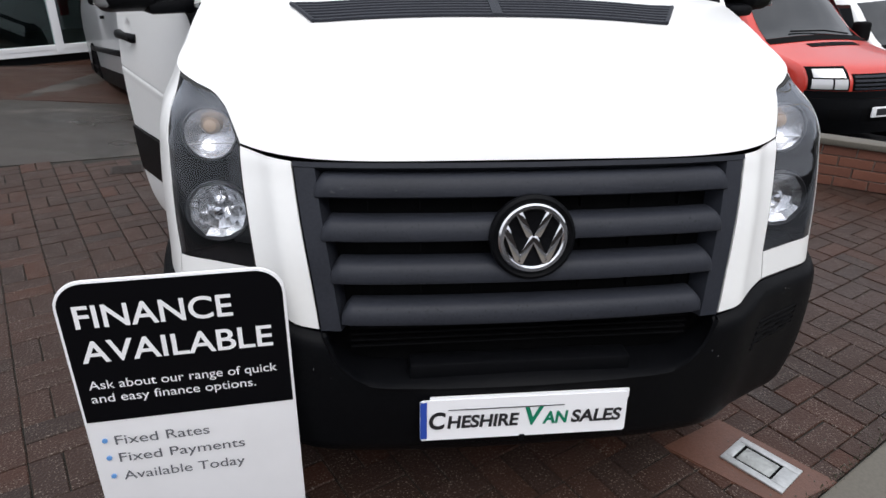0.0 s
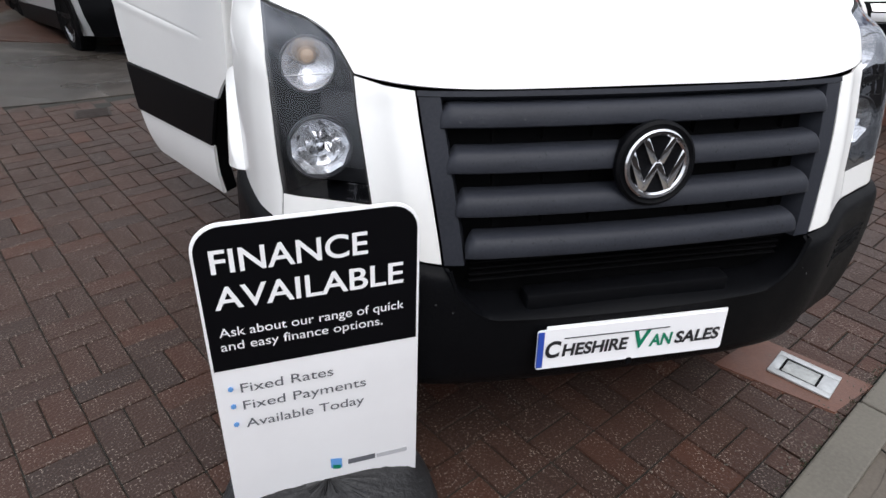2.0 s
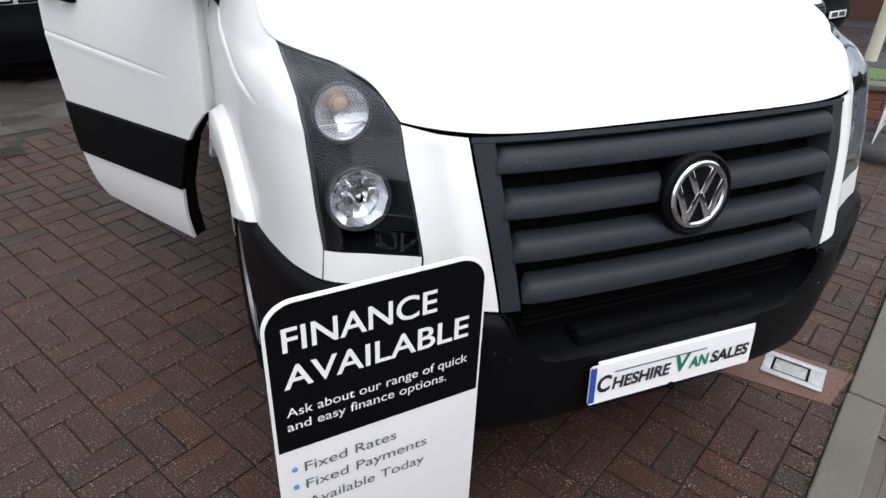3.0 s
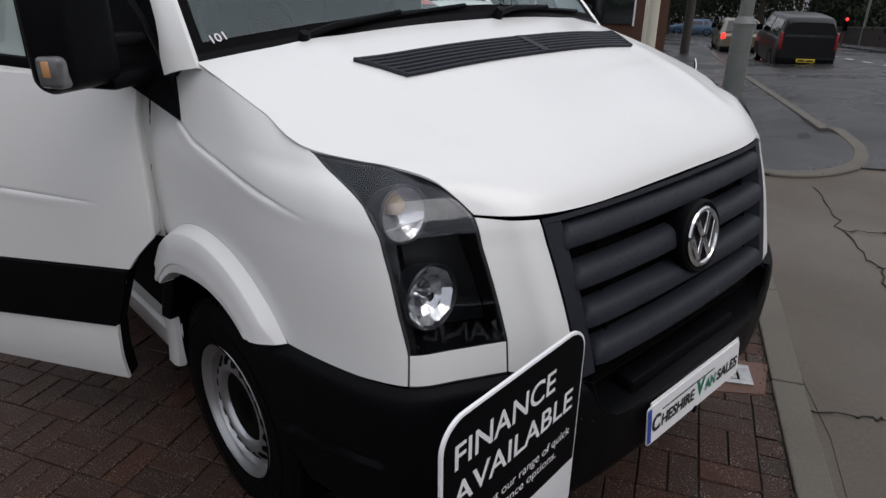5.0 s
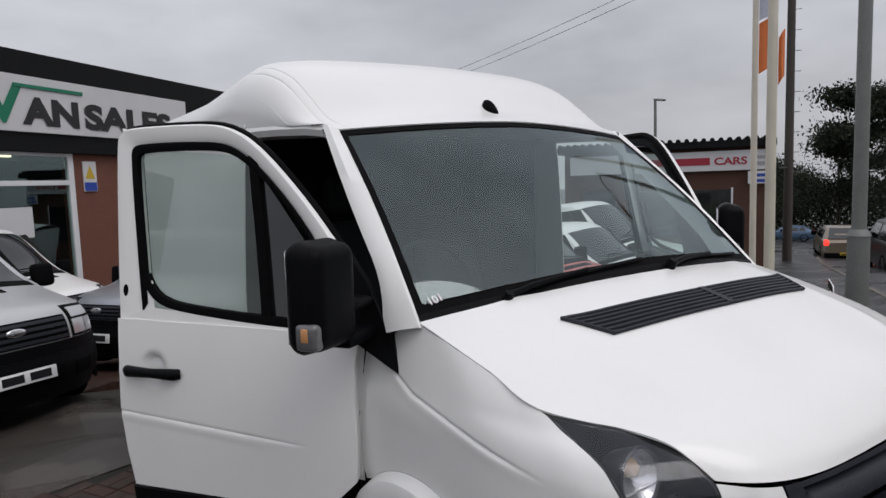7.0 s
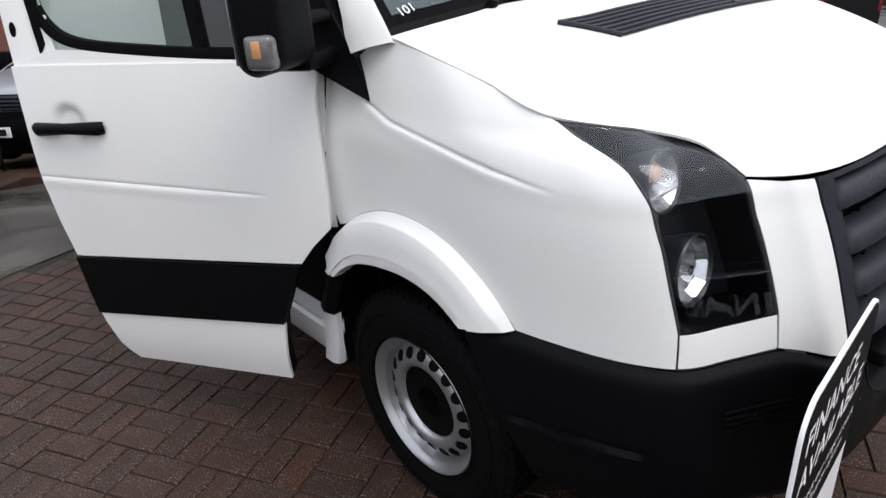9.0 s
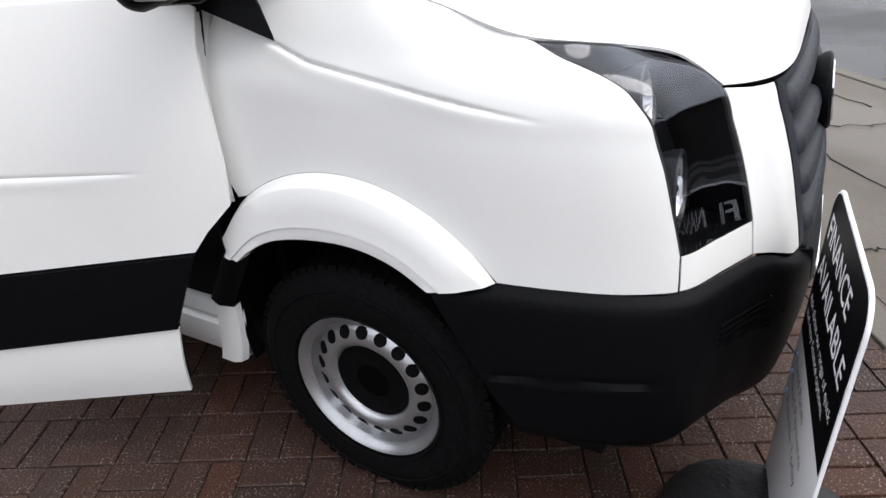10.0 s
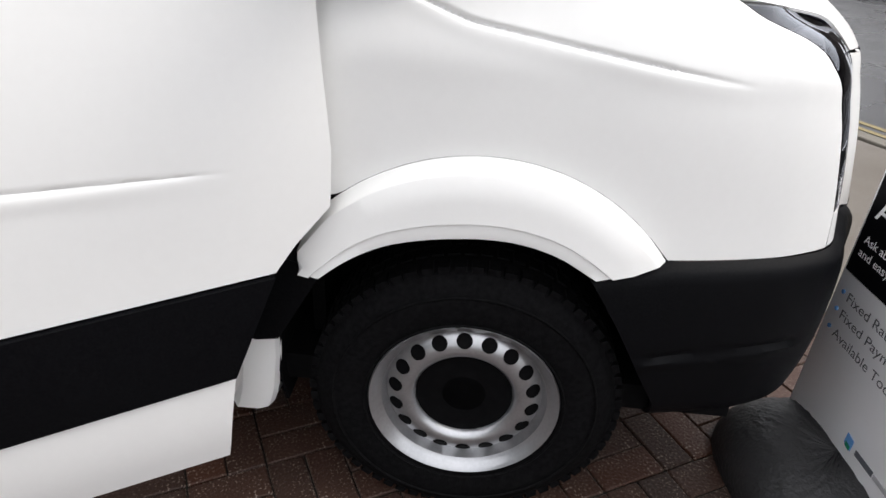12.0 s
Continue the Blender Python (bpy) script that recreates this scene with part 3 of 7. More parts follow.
# blanked fog-lamp covers
fog = patch([(at_x(0.60), 0.585), (at_x(0.765), 0.605)], [(at_x(0.62), 0.665), (at_x(0.772), 0.665)], [(at_x(0.60), 0.585), (at_x(0.62), 0.665)],
            [(at_x(0.765), 0.605), (at_x(0.772), 0.665)], 16, 13)
bm = clad(fog, lambda s, z: 0.029 - (0.006 if int((z - 0.58) / 0.0075) % 2 else 0), 0.004)
both("fog_lamp_cover", bm, M_BLACK, van)

# grille
grille = empty("grille")
grille.parent = van
bm = sheet([[skin(s, z, -0.060) for z in span(0.70, 1.11, 12)] for s in span(-at_x(0.53), at_x(0.53), 24)], 0.004)
part("backing", bm, M_BLACK, grille)
cheek_in = line([(0.70, 0.425), (1.11, 0.478)])
bm = sheet([[skin(at_x(cheek_in(z)), z, -0.055)] + [skin(at_x(x), z, 0.001) for x in span(cheek_in(z) + 0.012, grille_x(z) - 0.003, 5)] for z in span(0.716, 1.094, 18)], 0.004, flip=True)
both("cheek", bm, M_GRILLE, grille)
bm = sheet([[skin(s, z, o) for z, o in ((1.094, 0.0), (1.086, 0.0), (1.080, -0.03))] for s in span(-at_x(0.535), at_x(0.535), 40)], 0.004)
part("top_rail", bm, M_GRILLE, grille)
for zb, hw in ((1.020, 0.489), (0.926, 0.477), (0.830, 0.460), (0.733, 0.438)):
    prof = ((0.003, -0.04), (0.0, 0.004), (0.002, 0.0095), (0.010, 0.0125), (0.025, 0.0120), (0.038, 0.0085), (0.047, 0.001), (0.054, -0.016), (0.060, -0.040))
    ss = [at_x(hw) * math.sin(a) for a in span(-math.pi / 2, math.pi / 2, 72)]
    rows = []
    for s in ss:
        end = (at_x(hw) - abs(s)) / 0.022
        k = min(1, max(0.0, end)) ** 0.45
        rows.append([skin(s, zb + dz * (0.25 + 0.75 * k), o * k - 0.0035 * (1 - k) + 0.002) for dz, o in prof])
    bm = sheet(rows, 0.003)
    part("slat", bm, M_GRILLE, grille)
for x in (-0.37, -0.25, -0.13, 0.13, 0.25, 0.37):
    for z in (0.800, 0.896, 0.990, 1.078):
        part("rib", box((x - 0.0012, rake(z) + 0.030, z - 0.006), (x + 0.0012, rake(z) + 0.050, z + 0.022)), M_BLACK, grille)
EMB = pose(0, rake(0.94) - 0.018, 0.94, -9)
bm = spin([(0.06, 0.075), (0.0, 0.100), (-0.010, 0.099), (-0.016, 0.092), (-0.012, 0.084), (-0.010, 0.0005)], 56, "y")
bm.transform(EMB)
badge = part("badge_mount", bm, M_PLASTIC, grille)
bm = spin([(-0.006, 0.080), (-0.017, 0.081), (-0.021, 0.077), (-0.021, 0.070), (-0.016, 0.066), (-0.006, 0.066)], 56, "y")
for x1, z1, x2, z2 in ((-0.036, 0.062, -0.008, 0.004), (0.036, 0.062, 0.008, 0.004), (-0.066, 0.030, -0.031, -0.058), (0.066, 0.030, 0.031, -0.058),
                       (-0.031, -0.058, 0.0, 0.006), (0.031, -0.058, 0.0, 0.006)):
    d = Vector((x2 - x1, 0, z2 - z1))
    b2 = box((-0.0085, -0.019, -d.length / 2), (0.0085, -0.008, d.length / 2), 0.003, 2)
    b2.transform(Matrix.Translation(((x1 + x2) / 2, 0, (z1 + z2) / 2)) @ Matrix.Rotation(math.atan2(d.x, d.z), 4, "Y"))
    me_tmp = bpy.data.meshes.new("tmp")
    b2.to_mesh(me_tmp)
    bm.from_mesh(me_tmp)
    bpy.data.meshes.remove(me_tmp)
    b2.free()
bm.transform(EMB)
part("badge", bm, M_CHROME, grille, "round chrome badge")

# headlights: dark bowl, two reflectors, clear cover
for side in (1, -1):
    lamp = empty("headlight")
    lamp.parent = van
    rows = patch([HL_BL, HL_BO], HL_ROOF, HL_IN, HL_OUT, 22, 34)
    fix = (lambda b: b) if side == 1 else mirrored

    part("housing", fix(clad(shrink(rows, 0.004), lambda s, z: -0.150, 0.003)), M_HOUSING, lamp)
    rim = [HL_BL, HL_BO] + HL_OUT[1:] + HL_ROOF[::-1][1:] + HL_IN[::-1][1:]
    fn = path_fn(rim)
    bm = sheet([[skin(*fn(t), o) for o in (-0.003, -0.155)] for t in span(0, 1, 90)], 0.004)
    part("rim", fix(bm), M_PLASTIC, lamp)
    for cx, cy, cz, r, dep, kind in ((-0.741, 0.298, 0.925, 0.072, 0.046, 0), (-0.754, 0.374, 1.100, 0.062, 0.036, 1)):
        aim = Matrix.Translation((cx, cy, cz)) @ Vector((0.04, -1, 0.16 if kind else 0.10)).normalized().to_track_quat("Z", "Y").to_matrix().to_4x4()
        if kind:
            prof = [(0.016 - dep * (1 - (q / r) ** 2), q) for q in [r * v for v in (0.97, 0.85, 0.7, 0.5, 0.3, 0.1, 0.01)]]
            bm = spin(prof, 30, "z", caps=False)
        else:
            bm = bmesh.new()
            rr = [r * v for v in (0.98, 0.74, 0.46, 0.2)]
            for i in range(3):
                for k in range(9):
                    a0, a1 = (k + 0.5 * i) * math.tau / 9, (k + 1 + 0.5 * i) * math.tau / 9
                    tilt = 0.006 * math.sin(k * 2.4 + i * 1.7)
                    quad = [(q * math.cos(an), q * math.sin(an), 0.014 - dep * (1 - (q / r) ** 2) + tilt * ((an == a0) - 0.5)) for q, an in ((rr[i], a0), (rr[i], a1), (rr[i + 1], a1), (rr[i + 1], a0))]
                    bm.faces.new([bm.verts.new(v) for v in quad])
        bm.transform(aim)
        bowl = part("reflector", fix(bm), M_RIBBED if kind else M_MIRROR, lamp, "bright facetted reflector", smooth=bool(kind))
        bm = spin([(-0.05, r * 0.86), (0.0, r + 0.004), (0.016, r + 0.0055), (0.020, r + 0.002), (0.014, r - 0.002), (-0.016, r * 0.80)], 44, "z", caps=False)
        bm.transform(aim)
        part("reflector_rim", fix(bm), M_HOUSING, lamp)
        if kind:
            bm = spin([(-0.020, r * 0.36), (-0.006, r * 0.34), (0.004, r * 0.24), (0.008, 0.002)], 20, "z")
            bm.transform(aim @ Matrix.Translation((0, r * 0.30, 0)))
            part("bulb", fix(bm), M_BULB, lamp, "amber indicator bulb")
            bm = box((-r * 0.92, -r * 0.40, 0.010), (r * 0.92, -r * 0.36, 0.017), 0.001)
            bm.transform(aim)
            part("divider", fix(bm), M_LENSGREY, lamp)
        else:
            bm = spin([(-dep + 0.010, 0.013), (0.0, 0.014), (0.010, 0.011), (0.014, 0.002)], 16, "z")
            bm.transform(aim)
            part("bulb_cap", fix(bm), M_CHROME, lamp)
    cover = part("lens", fix(clad(shrink(rows, 0.003), 0.0, 0.0)), M_LENS, lamp, "clear lamp cover")
    cover.visible_shadow = False

# bonnet
edge_x = curve([(0, 0.662), (0.06, 0.683), (0.12, 0.704), (0.2, 0.750), (0.27, 0.800), (0.34, 0.852), (0.55, 0.872), (0.8, 0.880), (1, 0.882)])
edge_y = curve([(0, 0.242), (0.06, 0.285), (0.12, 0.330), (0.2, 0.418), (0.27, 0.470), (0.34, 0.542), (0.55, 0.735), (0.8, 0.92), (1, 1.045)])
edge_z = curve([(0, 1.112), (0.06, 1.149), (0.12, 1.178), (0.2, 1.197), (0.27, 1.208), (0.34, 1.222), (0.55, 1.281), (0.8, 1.330), (1, 1.360)])
mid_y = curve([(0, 0.128), (0.06, 0.145), (0.12, 0.178), (0.2, 0.24), (0.34, 0.385), (0.55, 0.575), (0.8, 0.775), (1, 0.905)])
mid_z = curve([(0, 1.098), (0.06, 1.132), (0.12, 1.166), (0.2, 1.212), (0.34, 1.272), (0.55, 1.345), (0.8, 1.402), (1, 1.432)])


def bonnet(a, w):
    k = 1 - abs(w) ** (2.2 + 3.3 * max(0, 1 - a / 0.25) ** 1.5)
    ex, ey, ez = edge_x(a), edge_y(a), edge_z(a)
    hump = 0.010 * math.exp(-((abs(w) - 0.66) / 0.07) ** 2) * min(1, a * 3) * (1 - a * 0.6)
    return Vector((-w * ex, ey + (mid_y(a) - ey) * k, ez + (mid_z(a) - ez) * k + hump))


bm = sheet([[bonnet(a, w) for w in span(-0.995, 0.995, 61)] for a in [((k / 47) ** 1.25) * 0.995 + 0.002 for k in range(48)]], 0.006, flip=True)
bmesh.ops.recalc_face_normals(bm, faces=bm.faces[:])
part("bonnet", bm, M_WHITE, van)


def on_bonnet(x, y):
    """Height of the bonnet over a place."""
    lo, hi = 0.0, 1.0
    for _ in range(30):
        a = (lo + hi) / 2
        p = bonnet(a, -x / edge_x(a))
        lo, hi = (a, hi) if p.y < y else (lo, a)
    return bonnet(a, -x / edge_x(a)).z


# air intake grille in the bonnet
vent = empty("bonnet_vent")
vent.parent = van
vent_back = lambda x: 0.772 - 0.055 * (1 - (x / 0.57) ** 2)
vent_front = lambda x: 0.648 - 0.045 * (1 - (x / 0.57) ** 2)


def vent_pt(x, k, up):
    y = vent_front(x) + (vent_back(x) - vent_front(x)) * k
    return (x, y, on_bonnet(x, y) + up)


vent_hw = line([(0, 0.505), (1, 0.575)])
bm = sheet([[vent_pt(f * vent_hw(k), k, 0.0035) for k in (0, 0.5, 1)] for f in span(-1, 1, 30)], 0.0)
bmesh.ops.recalc_face_normals(bm, faces=bm.faces[:])
part("recess", bm, M_BLACK, vent)
for k in (0.03, 0.19, 0.35, 0.51, 0.67, 0.83, 0.97):
    hw = vent_hw(k)
    bm = sheet([[vent_pt(f * hw, k + d, u) for d, u in ((-0.034, 0.003), (-0.028, 0.009), (0.026, 0.010), (0.032, 0.003))] for f in span(-1, 1, 34)], 0.002, flip=True)
    part("slat", bm, M_GRILLE, vent)
for f in (-1, 1):
    bm = tube([vent_pt(f * vent_hw(k), k, 0.006) for k in span(0, 1, 6)], 0.006, 8)
    part("end_rim", bm, M_GRILLE, vent)
bm = sheet([[vent_pt(x, k, 0.011) for k in span(0, 1, 6)] for x in (-0.014, -0.004, 0.004, 0.014)], 0.004, flip=True)
part("middle_bar", bm, M_GRILLE, vent)


# windscreen, scuttle, pillars
def screen(p, q, out=0.0):
    k = 1 - abs(p) ** 1.65
    lo = Vector((-p * 0.872, 1.052 - 0.135 * k, 1.366 + 0.075 * k))
    hi = Vector((-p * 0.778, 1.705 - 0.10 * k, 1.962 + 0.040 * k))
    v = lo + (hi - lo) * q
    return v + Vector((0, -0.66, 0.75)) * (0.02 * math.sin(math.pi * q) + out)


glass_ob = part("windscreen", sheet([[screen(p, q) for q in span(0, 1, 12)] for p in span(-1, 1, 24)], 0.0), M_SCREEN, van, "curved windscreen reflecting a grey sky")
glass_ob.visible_shadow = False
rim_in, rim_out = [], []
for p, q, pi, qi in ([(p, 0, p * 0.972, 0.05) for p in span(-1, 1, 24)] + [(1, q, 0.972, 0.05 + q * 0.915) for q in span(0, 1, 14)][1:]
                     + [(p, 1, p * 0.972, 0.965) for p in span(1, -1, 24)][1:] + [(-1, q, -0.972, 0.05 + q * 0.915) for q in span(1, 0, 14)][1:]):
    rim_out.append(screen(p * 1.003, q, 0.003))
    rim_in.append(screen(pi, qi, 0.003))
part("screen_border", sheet([[a, b] for a, b in zip(rim_out, rim_in)], 0.002), M_BLACK, van)
part("scuttle", sheet([[bonnet(0.985, p * 0.985) + Vector((0, 0.004, -0.006)), screen(p, -0.03) + Vector((0, 0, -0.004)), screen(p, 0.012, 0.004)] for p in span(-1, 1, 30)], 0.003, flip=True), M_PLASTIC, van)
foot_k = lambda q: max(0.0, 1 - max(0.0, q) / 0.28) ** 2
pil_o = lambda q: Vector((-(0.905 + (0.818 - 0.905) * q + 0.012 * math.sin(math.pi * q) + 0.022 * foot_k(q)), 1.100 + (1.752 - 1.100) * q + 0.06 * foot_k(q), 1.362 + (1.988 - 1.362) * q - 0.018 * foot_k(q)))
bm = sheet([[screen(1.0, q) + Vector((0.004, 0, -0.004)), screen(1.012, q, 0.006), screen(1.012, q, 0.004).lerp(pil_o(q), 0.5) + Vector((-0.008, -0.006, 0.004)), pil_o(q),
             pil_o(q) + Vector((0.05, 0.05, -0.01))] for q in span(-0.035, 1.01, 18)], 0.004)
both("windscreen_pillar", bm, M_WHITE, van)
# number sticker in the corner of the screen
lettering("101", 0.036, Matrix.Translation(screen(0.952, 0.036, 0.007)) @ pose(0, 0, 0, -42, 0, -14) @ pose(0, 0, 0, 0, -18), M_PLATE, van, "stock_sticker", 0.0006, label="white stock number")

# wipers
for x0, y1 in ((-0.60, -0.02), (0.10, 0.70)):
    wiper = empty("wiper")
    wiper.parent = van
    p0, p1 = -x0 / 0.87, -y1 / 0.87
    arm = [screen(p0, -0.01, 0.02), screen(p0 * 0.85 + p1 * 0.15, 0.005, 0.030), screen(p0 * 0.45 + p1 * 0.55, 0.030, 0.022)]
    part("arm", tube(arm, [0.012, 0.010, 0.007]), M_PLASTIC, wiper)
    part("blade", tube([screen(p0 * (1 - t) + p1 * t, 0.008 + 0.032 * t, 0.012) for t in span(0.02, 1.0, 8)], 0.007, 6), M_PLASTIC, wiper)
    part("pivot", rod(screen(p0, -0.02, 0.0), screen(p0, -0.01, 0.04), 0.018, 0.014), M_PLASTIC, wiper)

# high roof with its sloping brow
rise = curve([(0, 0), (0.21, 0.20), (0.36, 0.46), (0.5, 0.68), (0.75, 0.91), (1, 1)])
ROOF_T = sorted([math.sin(a) for a in span(-math.pi / 2, math.pi / 2, 71)] + [g * (c + d) for g in (-1, 1) for c in (0.865, 0.905) for d in (-0.008, -0.0045, -0.002, 0, 0.002, 0.0045, 0.008)])


def roof_front(t):
    k = 1 - min(1, abs(t) / 0.915) ** 2
    if abs(t) <= 0.915:
        v = screen(-t / 0.915, 1.0)
        return v + Vector((0, 0.002, 0.004))
    f = (abs(t) - 0.915) / 0.085
    a, b = screen(-math.copysign(1, t), 1.0), pil_o(1.0)
    b = Vector((math.copysign(b.x, t), b.y, b.z))
    return a.lerp(b, f) + Vector((0, 0.002, 0.004))


def roof_sect(t, y, up=0.0):
    return Vector((t * 0.935, y, 2.02 + (0.348 + up) * (1 - abs(t) ** (11 - 5.5 * min(1, max(0, (y - 2.3) / 0.9)))) ** 0.5 * (1 - 0.10 * t * t)))


def roof(j, t, out=0.0):
    a, b = roof_front(t), roof_sect(t, 2.45)
    f = rise(j)
    v = Vector((a.x + (b.x - a.x) * (j ** 0.6), a.y + (b.y - a.y) * j, a.z + (b.z - a.z) * f))
    g = 0.006 * (math.exp(-((abs(t) - 0.905) / 0.0035) ** 2) + math.exp(-((abs(t) - 0.865) / 0.0035) ** 2)) * min(1, j * 12) * min(1, (1 - j) * 5)
    return v - Vector((v.x, 0, 1.0)).normalized() * (g - out)


rows = [[roof(j, t) for t in ROOF_T] for j in span(0, 1, 26)] + [[roof_sect(t, y, -0.04 * min(1, y - 2.45)) for t in ROOF_T] for y in (2.6, 2.8, 3.0, 3.3, 3.8, 4.5, 5.3)]
part("roof", sheet(rows, 0.005, flip=True), M_WHITE, van, "raised white roof")
both("roof_crease", tube([roof(j, -t, -0.003) for j, t in ((0.26, 0.9997), (0.31, 0.9985), (0.36, 0.9955), (0.42, 0.991), (0.50, 0.985), (0.62, 0.979), (0.78, 0.973), (1.0, 0.9687))]
                         + [roof_sect(-0.9687 + 0.02 * min(1, (y - 2.45) / 0.75), y, -0.04 * min(1, y - 2.45)) + Vector((0.003, 0, 0)) for y in (2.6, 2.8, 3.0, 3.3, 4.2, 5.28)], 0.0085, 8), M_WHITE, van)
both("roof_seam", tube([roof(0.60, -t, -0.0005) for t in (0.80, 0.86, 0.90, 0.94, 0.965, 0.98, 0.99, 0.996, 0.999, 0.9998)], 0.0022, 6), M_SEAM, van)
bm = bmesh.new()
bmesh.ops.create_uvsphere(bm, u_segments=20, v_segments=12, radius=1)
bm.transform(Matrix.Translation(roof(0.19, 0.0, 0.0)) @ pose(0, 0, 0, 32) @ Matrix.Diagonal((0.030, 0.062, 0.034, 1)) @ Matrix.Shear("XZ", 4, (0.0, 0.5)))
part("aerial_fin", bm, M_BLACK, van, "small black roof aerial")

# load body behind the cab
side_x = curve([(0.30, 0.93), (0.5, 0.975), (0.9, 0.985), (1.3, 0.978), (1.7, 0.957), (2.02, 0.935)])
for sgn in (-1, 1):
    bm = sheet([[Vector((sgn * (side_x(z) - 0.012 * math.exp(-((z - 1.93) / 0.02) ** 2)), y, z)) for z in span(0.32, 2.035, 40)] for y in span(2.30, 5.30, 12)], 0.006, flip=sgn > 0)
    bmesh.ops.recalc_face_normals(bm, faces=bm.faces[:])
    part("load_side", bm, M_WHITE, van)
    part("rubbing_strip", sheet([[Vector((sgn * (side_x(z) + o), y, z)) for z, o in ((0.47, 0.0), (0.475, 0.012), (0.685, 0.012), (0.69, 0.0))] for y in (2.31, 3.3, 4.3, 5.28)], 0.004, flip=sgn > 0), M_PLASTIC, van)
    part("cant_rail", sheet([[Vector((sgn * x, y, z)) for x, z in ((w - 0.004, zt), (w + 0.006, zt - 0.02), (w - 0.004, zt - 0.045), (w - 0.06, zt - 0.055))] for w, zt, y in ((0.818, 1.990, 1.752), (0.850, 2.003, 1.84), (0.895, 2.015, 2.05), (0.929, 2.024, 2.31))], 0.004, flip=sgn < 0), M_WHITE, van)
bm = sheet([[Vector((x, 5.30, z)) for z in span(0.35, 2.28, 6)] for x in span(-0.93, 0.93, 8)], 0.01)
part("rear_doors", bm, M_WHITE, van)
part("floor_pan", box((-0.9, 0.35, 0.33), (0.9, 5.28, 0.40)), M_BLACK, van)
part("rear_bumper", box((-0.95, 5.29, 0.38), (0.95, 5.42, 0.56), 0.02), M_PLASTIC, van)

# cab: dash, wheel, seats, bulkhead, trim
dash = sheet([[Vector((x, y, z)) for y, z in ((0.97, 1.29), (1.10, 1.30), (1.20, 1.325), (1.42, 1.33), (1.56, 1.27), (1.60, 1.10), (1.50, 0.85), (1.45, 0.6))] for x in span(-0.875, 0.875, 10)], 0.02, flip=True)
part("dashboard", dash, M_DARK, van)
part("firewall", box((-0.80, 1.30, 0.40), (0.80, 1.33, 1.26)), M_BLACK, van)
part("bulkhead", box((-0.92, 2.48, 0.4), (0.92, 2.52, 2.02)), M_DARK, van)
part("headlining", sheet([[Vector((x, y, 1.99 + 0.03 * (1 - (x / 0.85) ** 2))) for y in (1.80, 2.1, 2.48)] for x in span(-0.84, 0.84, 6)], 0.01), M_DARK, van)
bm = bmesh.new()
prev = [Vector((-0.42 + 0.19 * math.cos(a), 1.62 + 0.19 * math.sin(a) * 0.5, 1.36 + 0.19 * math.sin(a) * 0.86)) for a in span(0, math.tau, 30)]
part("steering_wheel", tube(prev, 0.014, 8), M_DARK, van)
for x in (-0.42, 0.12, 0.50):
    seat = empty("seat")
    seat.parent = van
    part("squab", box((x - 0.2, 1.75, 0.85), (x + 0.2, 2.22, 1.0), 0.05, 3), M_DARK, seat)
    b2 = box((-0.2, -0.06, 0), (0.2, 0.06, 0.62), 0.05, 3)
    b2.transform(pose(x, 2.24, 0.98, -10))
    part("backrest", b2, M_DARK, seat)
    part("head_restraint", box((x - 0.12, 2.32, 1.62), (x + 0.12, 2.42, 1.82), 0.04, 3), M_DARK, seat)
mir = box((-0.11, 1.66, 1.80), (0.11, 1.70, 1.88), 0.02)
part("sun_visor", mir, M_DARK, van)

# sills and the black trim behind the front wheels
bm = sheet([[Vector((-x, y, z)) for x, z in ((0.86, 0.50), (0.905, 0.495), (0.915, 0.47), (0.90, 0.455), (0.925, 0.44), (0.935, 0.415), (0.915, 0.40), (0.94, 0.385), (0.945, 0.34), (0.925, 0.28), (0.86, 0.27))] for y in (1.40, 1.7, 2.0, 2.32)], 0.004, flip=True)
bmesh.ops.recalc_face_normals(bm, faces=bm.faces[:])
both("sill", bm, M_WHITE, van)
# tread plate added over the white sill top to darken it
both("step_tread", box((-0.950, 1.42, 0.497), (-0.70, 2.30, 0.506), 0.003), M_BLACK, van, "black tread plate added to darken the step")
sill_end = [[Vector((-x, y + dy, z)) for x, dy in ((0.925, -0.048), (0.945, -0.04), (0.955, -0.02), (0.955, 0.03), (0.93, 0.05))] for z, y in ((0.492, 1.418), (0.42, 1.421), (0.33, 1.432), (0.282, 1.445), (0.272, 1.45))]
both("sill_end", sheet(sill_end, 0.004), M_WHITE, van)
trim = []
for k in range(14):
    z = 0.690 - 0.200 * k / 13
    yi = 1.250 + 0.115 * k / 13
    yo = 1.343 + 0.115 * k / 13
    trim.append([Vector((-0.84, yi + 0.01, z)), Vector((-0.962, yi, z)), Vector((-0.972, (yi + yo) / 2, z)), Vector((-0.955, yo, z)), Vector((-0.90, yo + 0.02, z))])
bm = sheet(trim, 0.004)
bmesh.ops.recalc_face_normals(bm, faces=bm.faces[:])
both("arch_trim", bm, M_PLASTIC, van)
bm = sheet([[Vector((-x, y, z)) for x in (0.93, 0.80)] for y, z in ((1.27, 1.29), (1.30, 1.0), (1.34, 0.84))], 0.004)
both("door_jamb", bm, M_WHITE, van)

bm = sheet([[skin(at_y(1.270, z), z, -0.004), Vector((-0.968, 1.288, z)), Vector((-0.976, 1.302, z)), Vector((-0.962, 1.345, z)), Vector((-0.90, 1.36, z))] for z in span(0.825, 1.26, 12)], 0.003)
bmesh.ops.recalc_face_normals(bm, faces=bm.faces[:])
both("hinge_post", bm, M_WHITE, van)

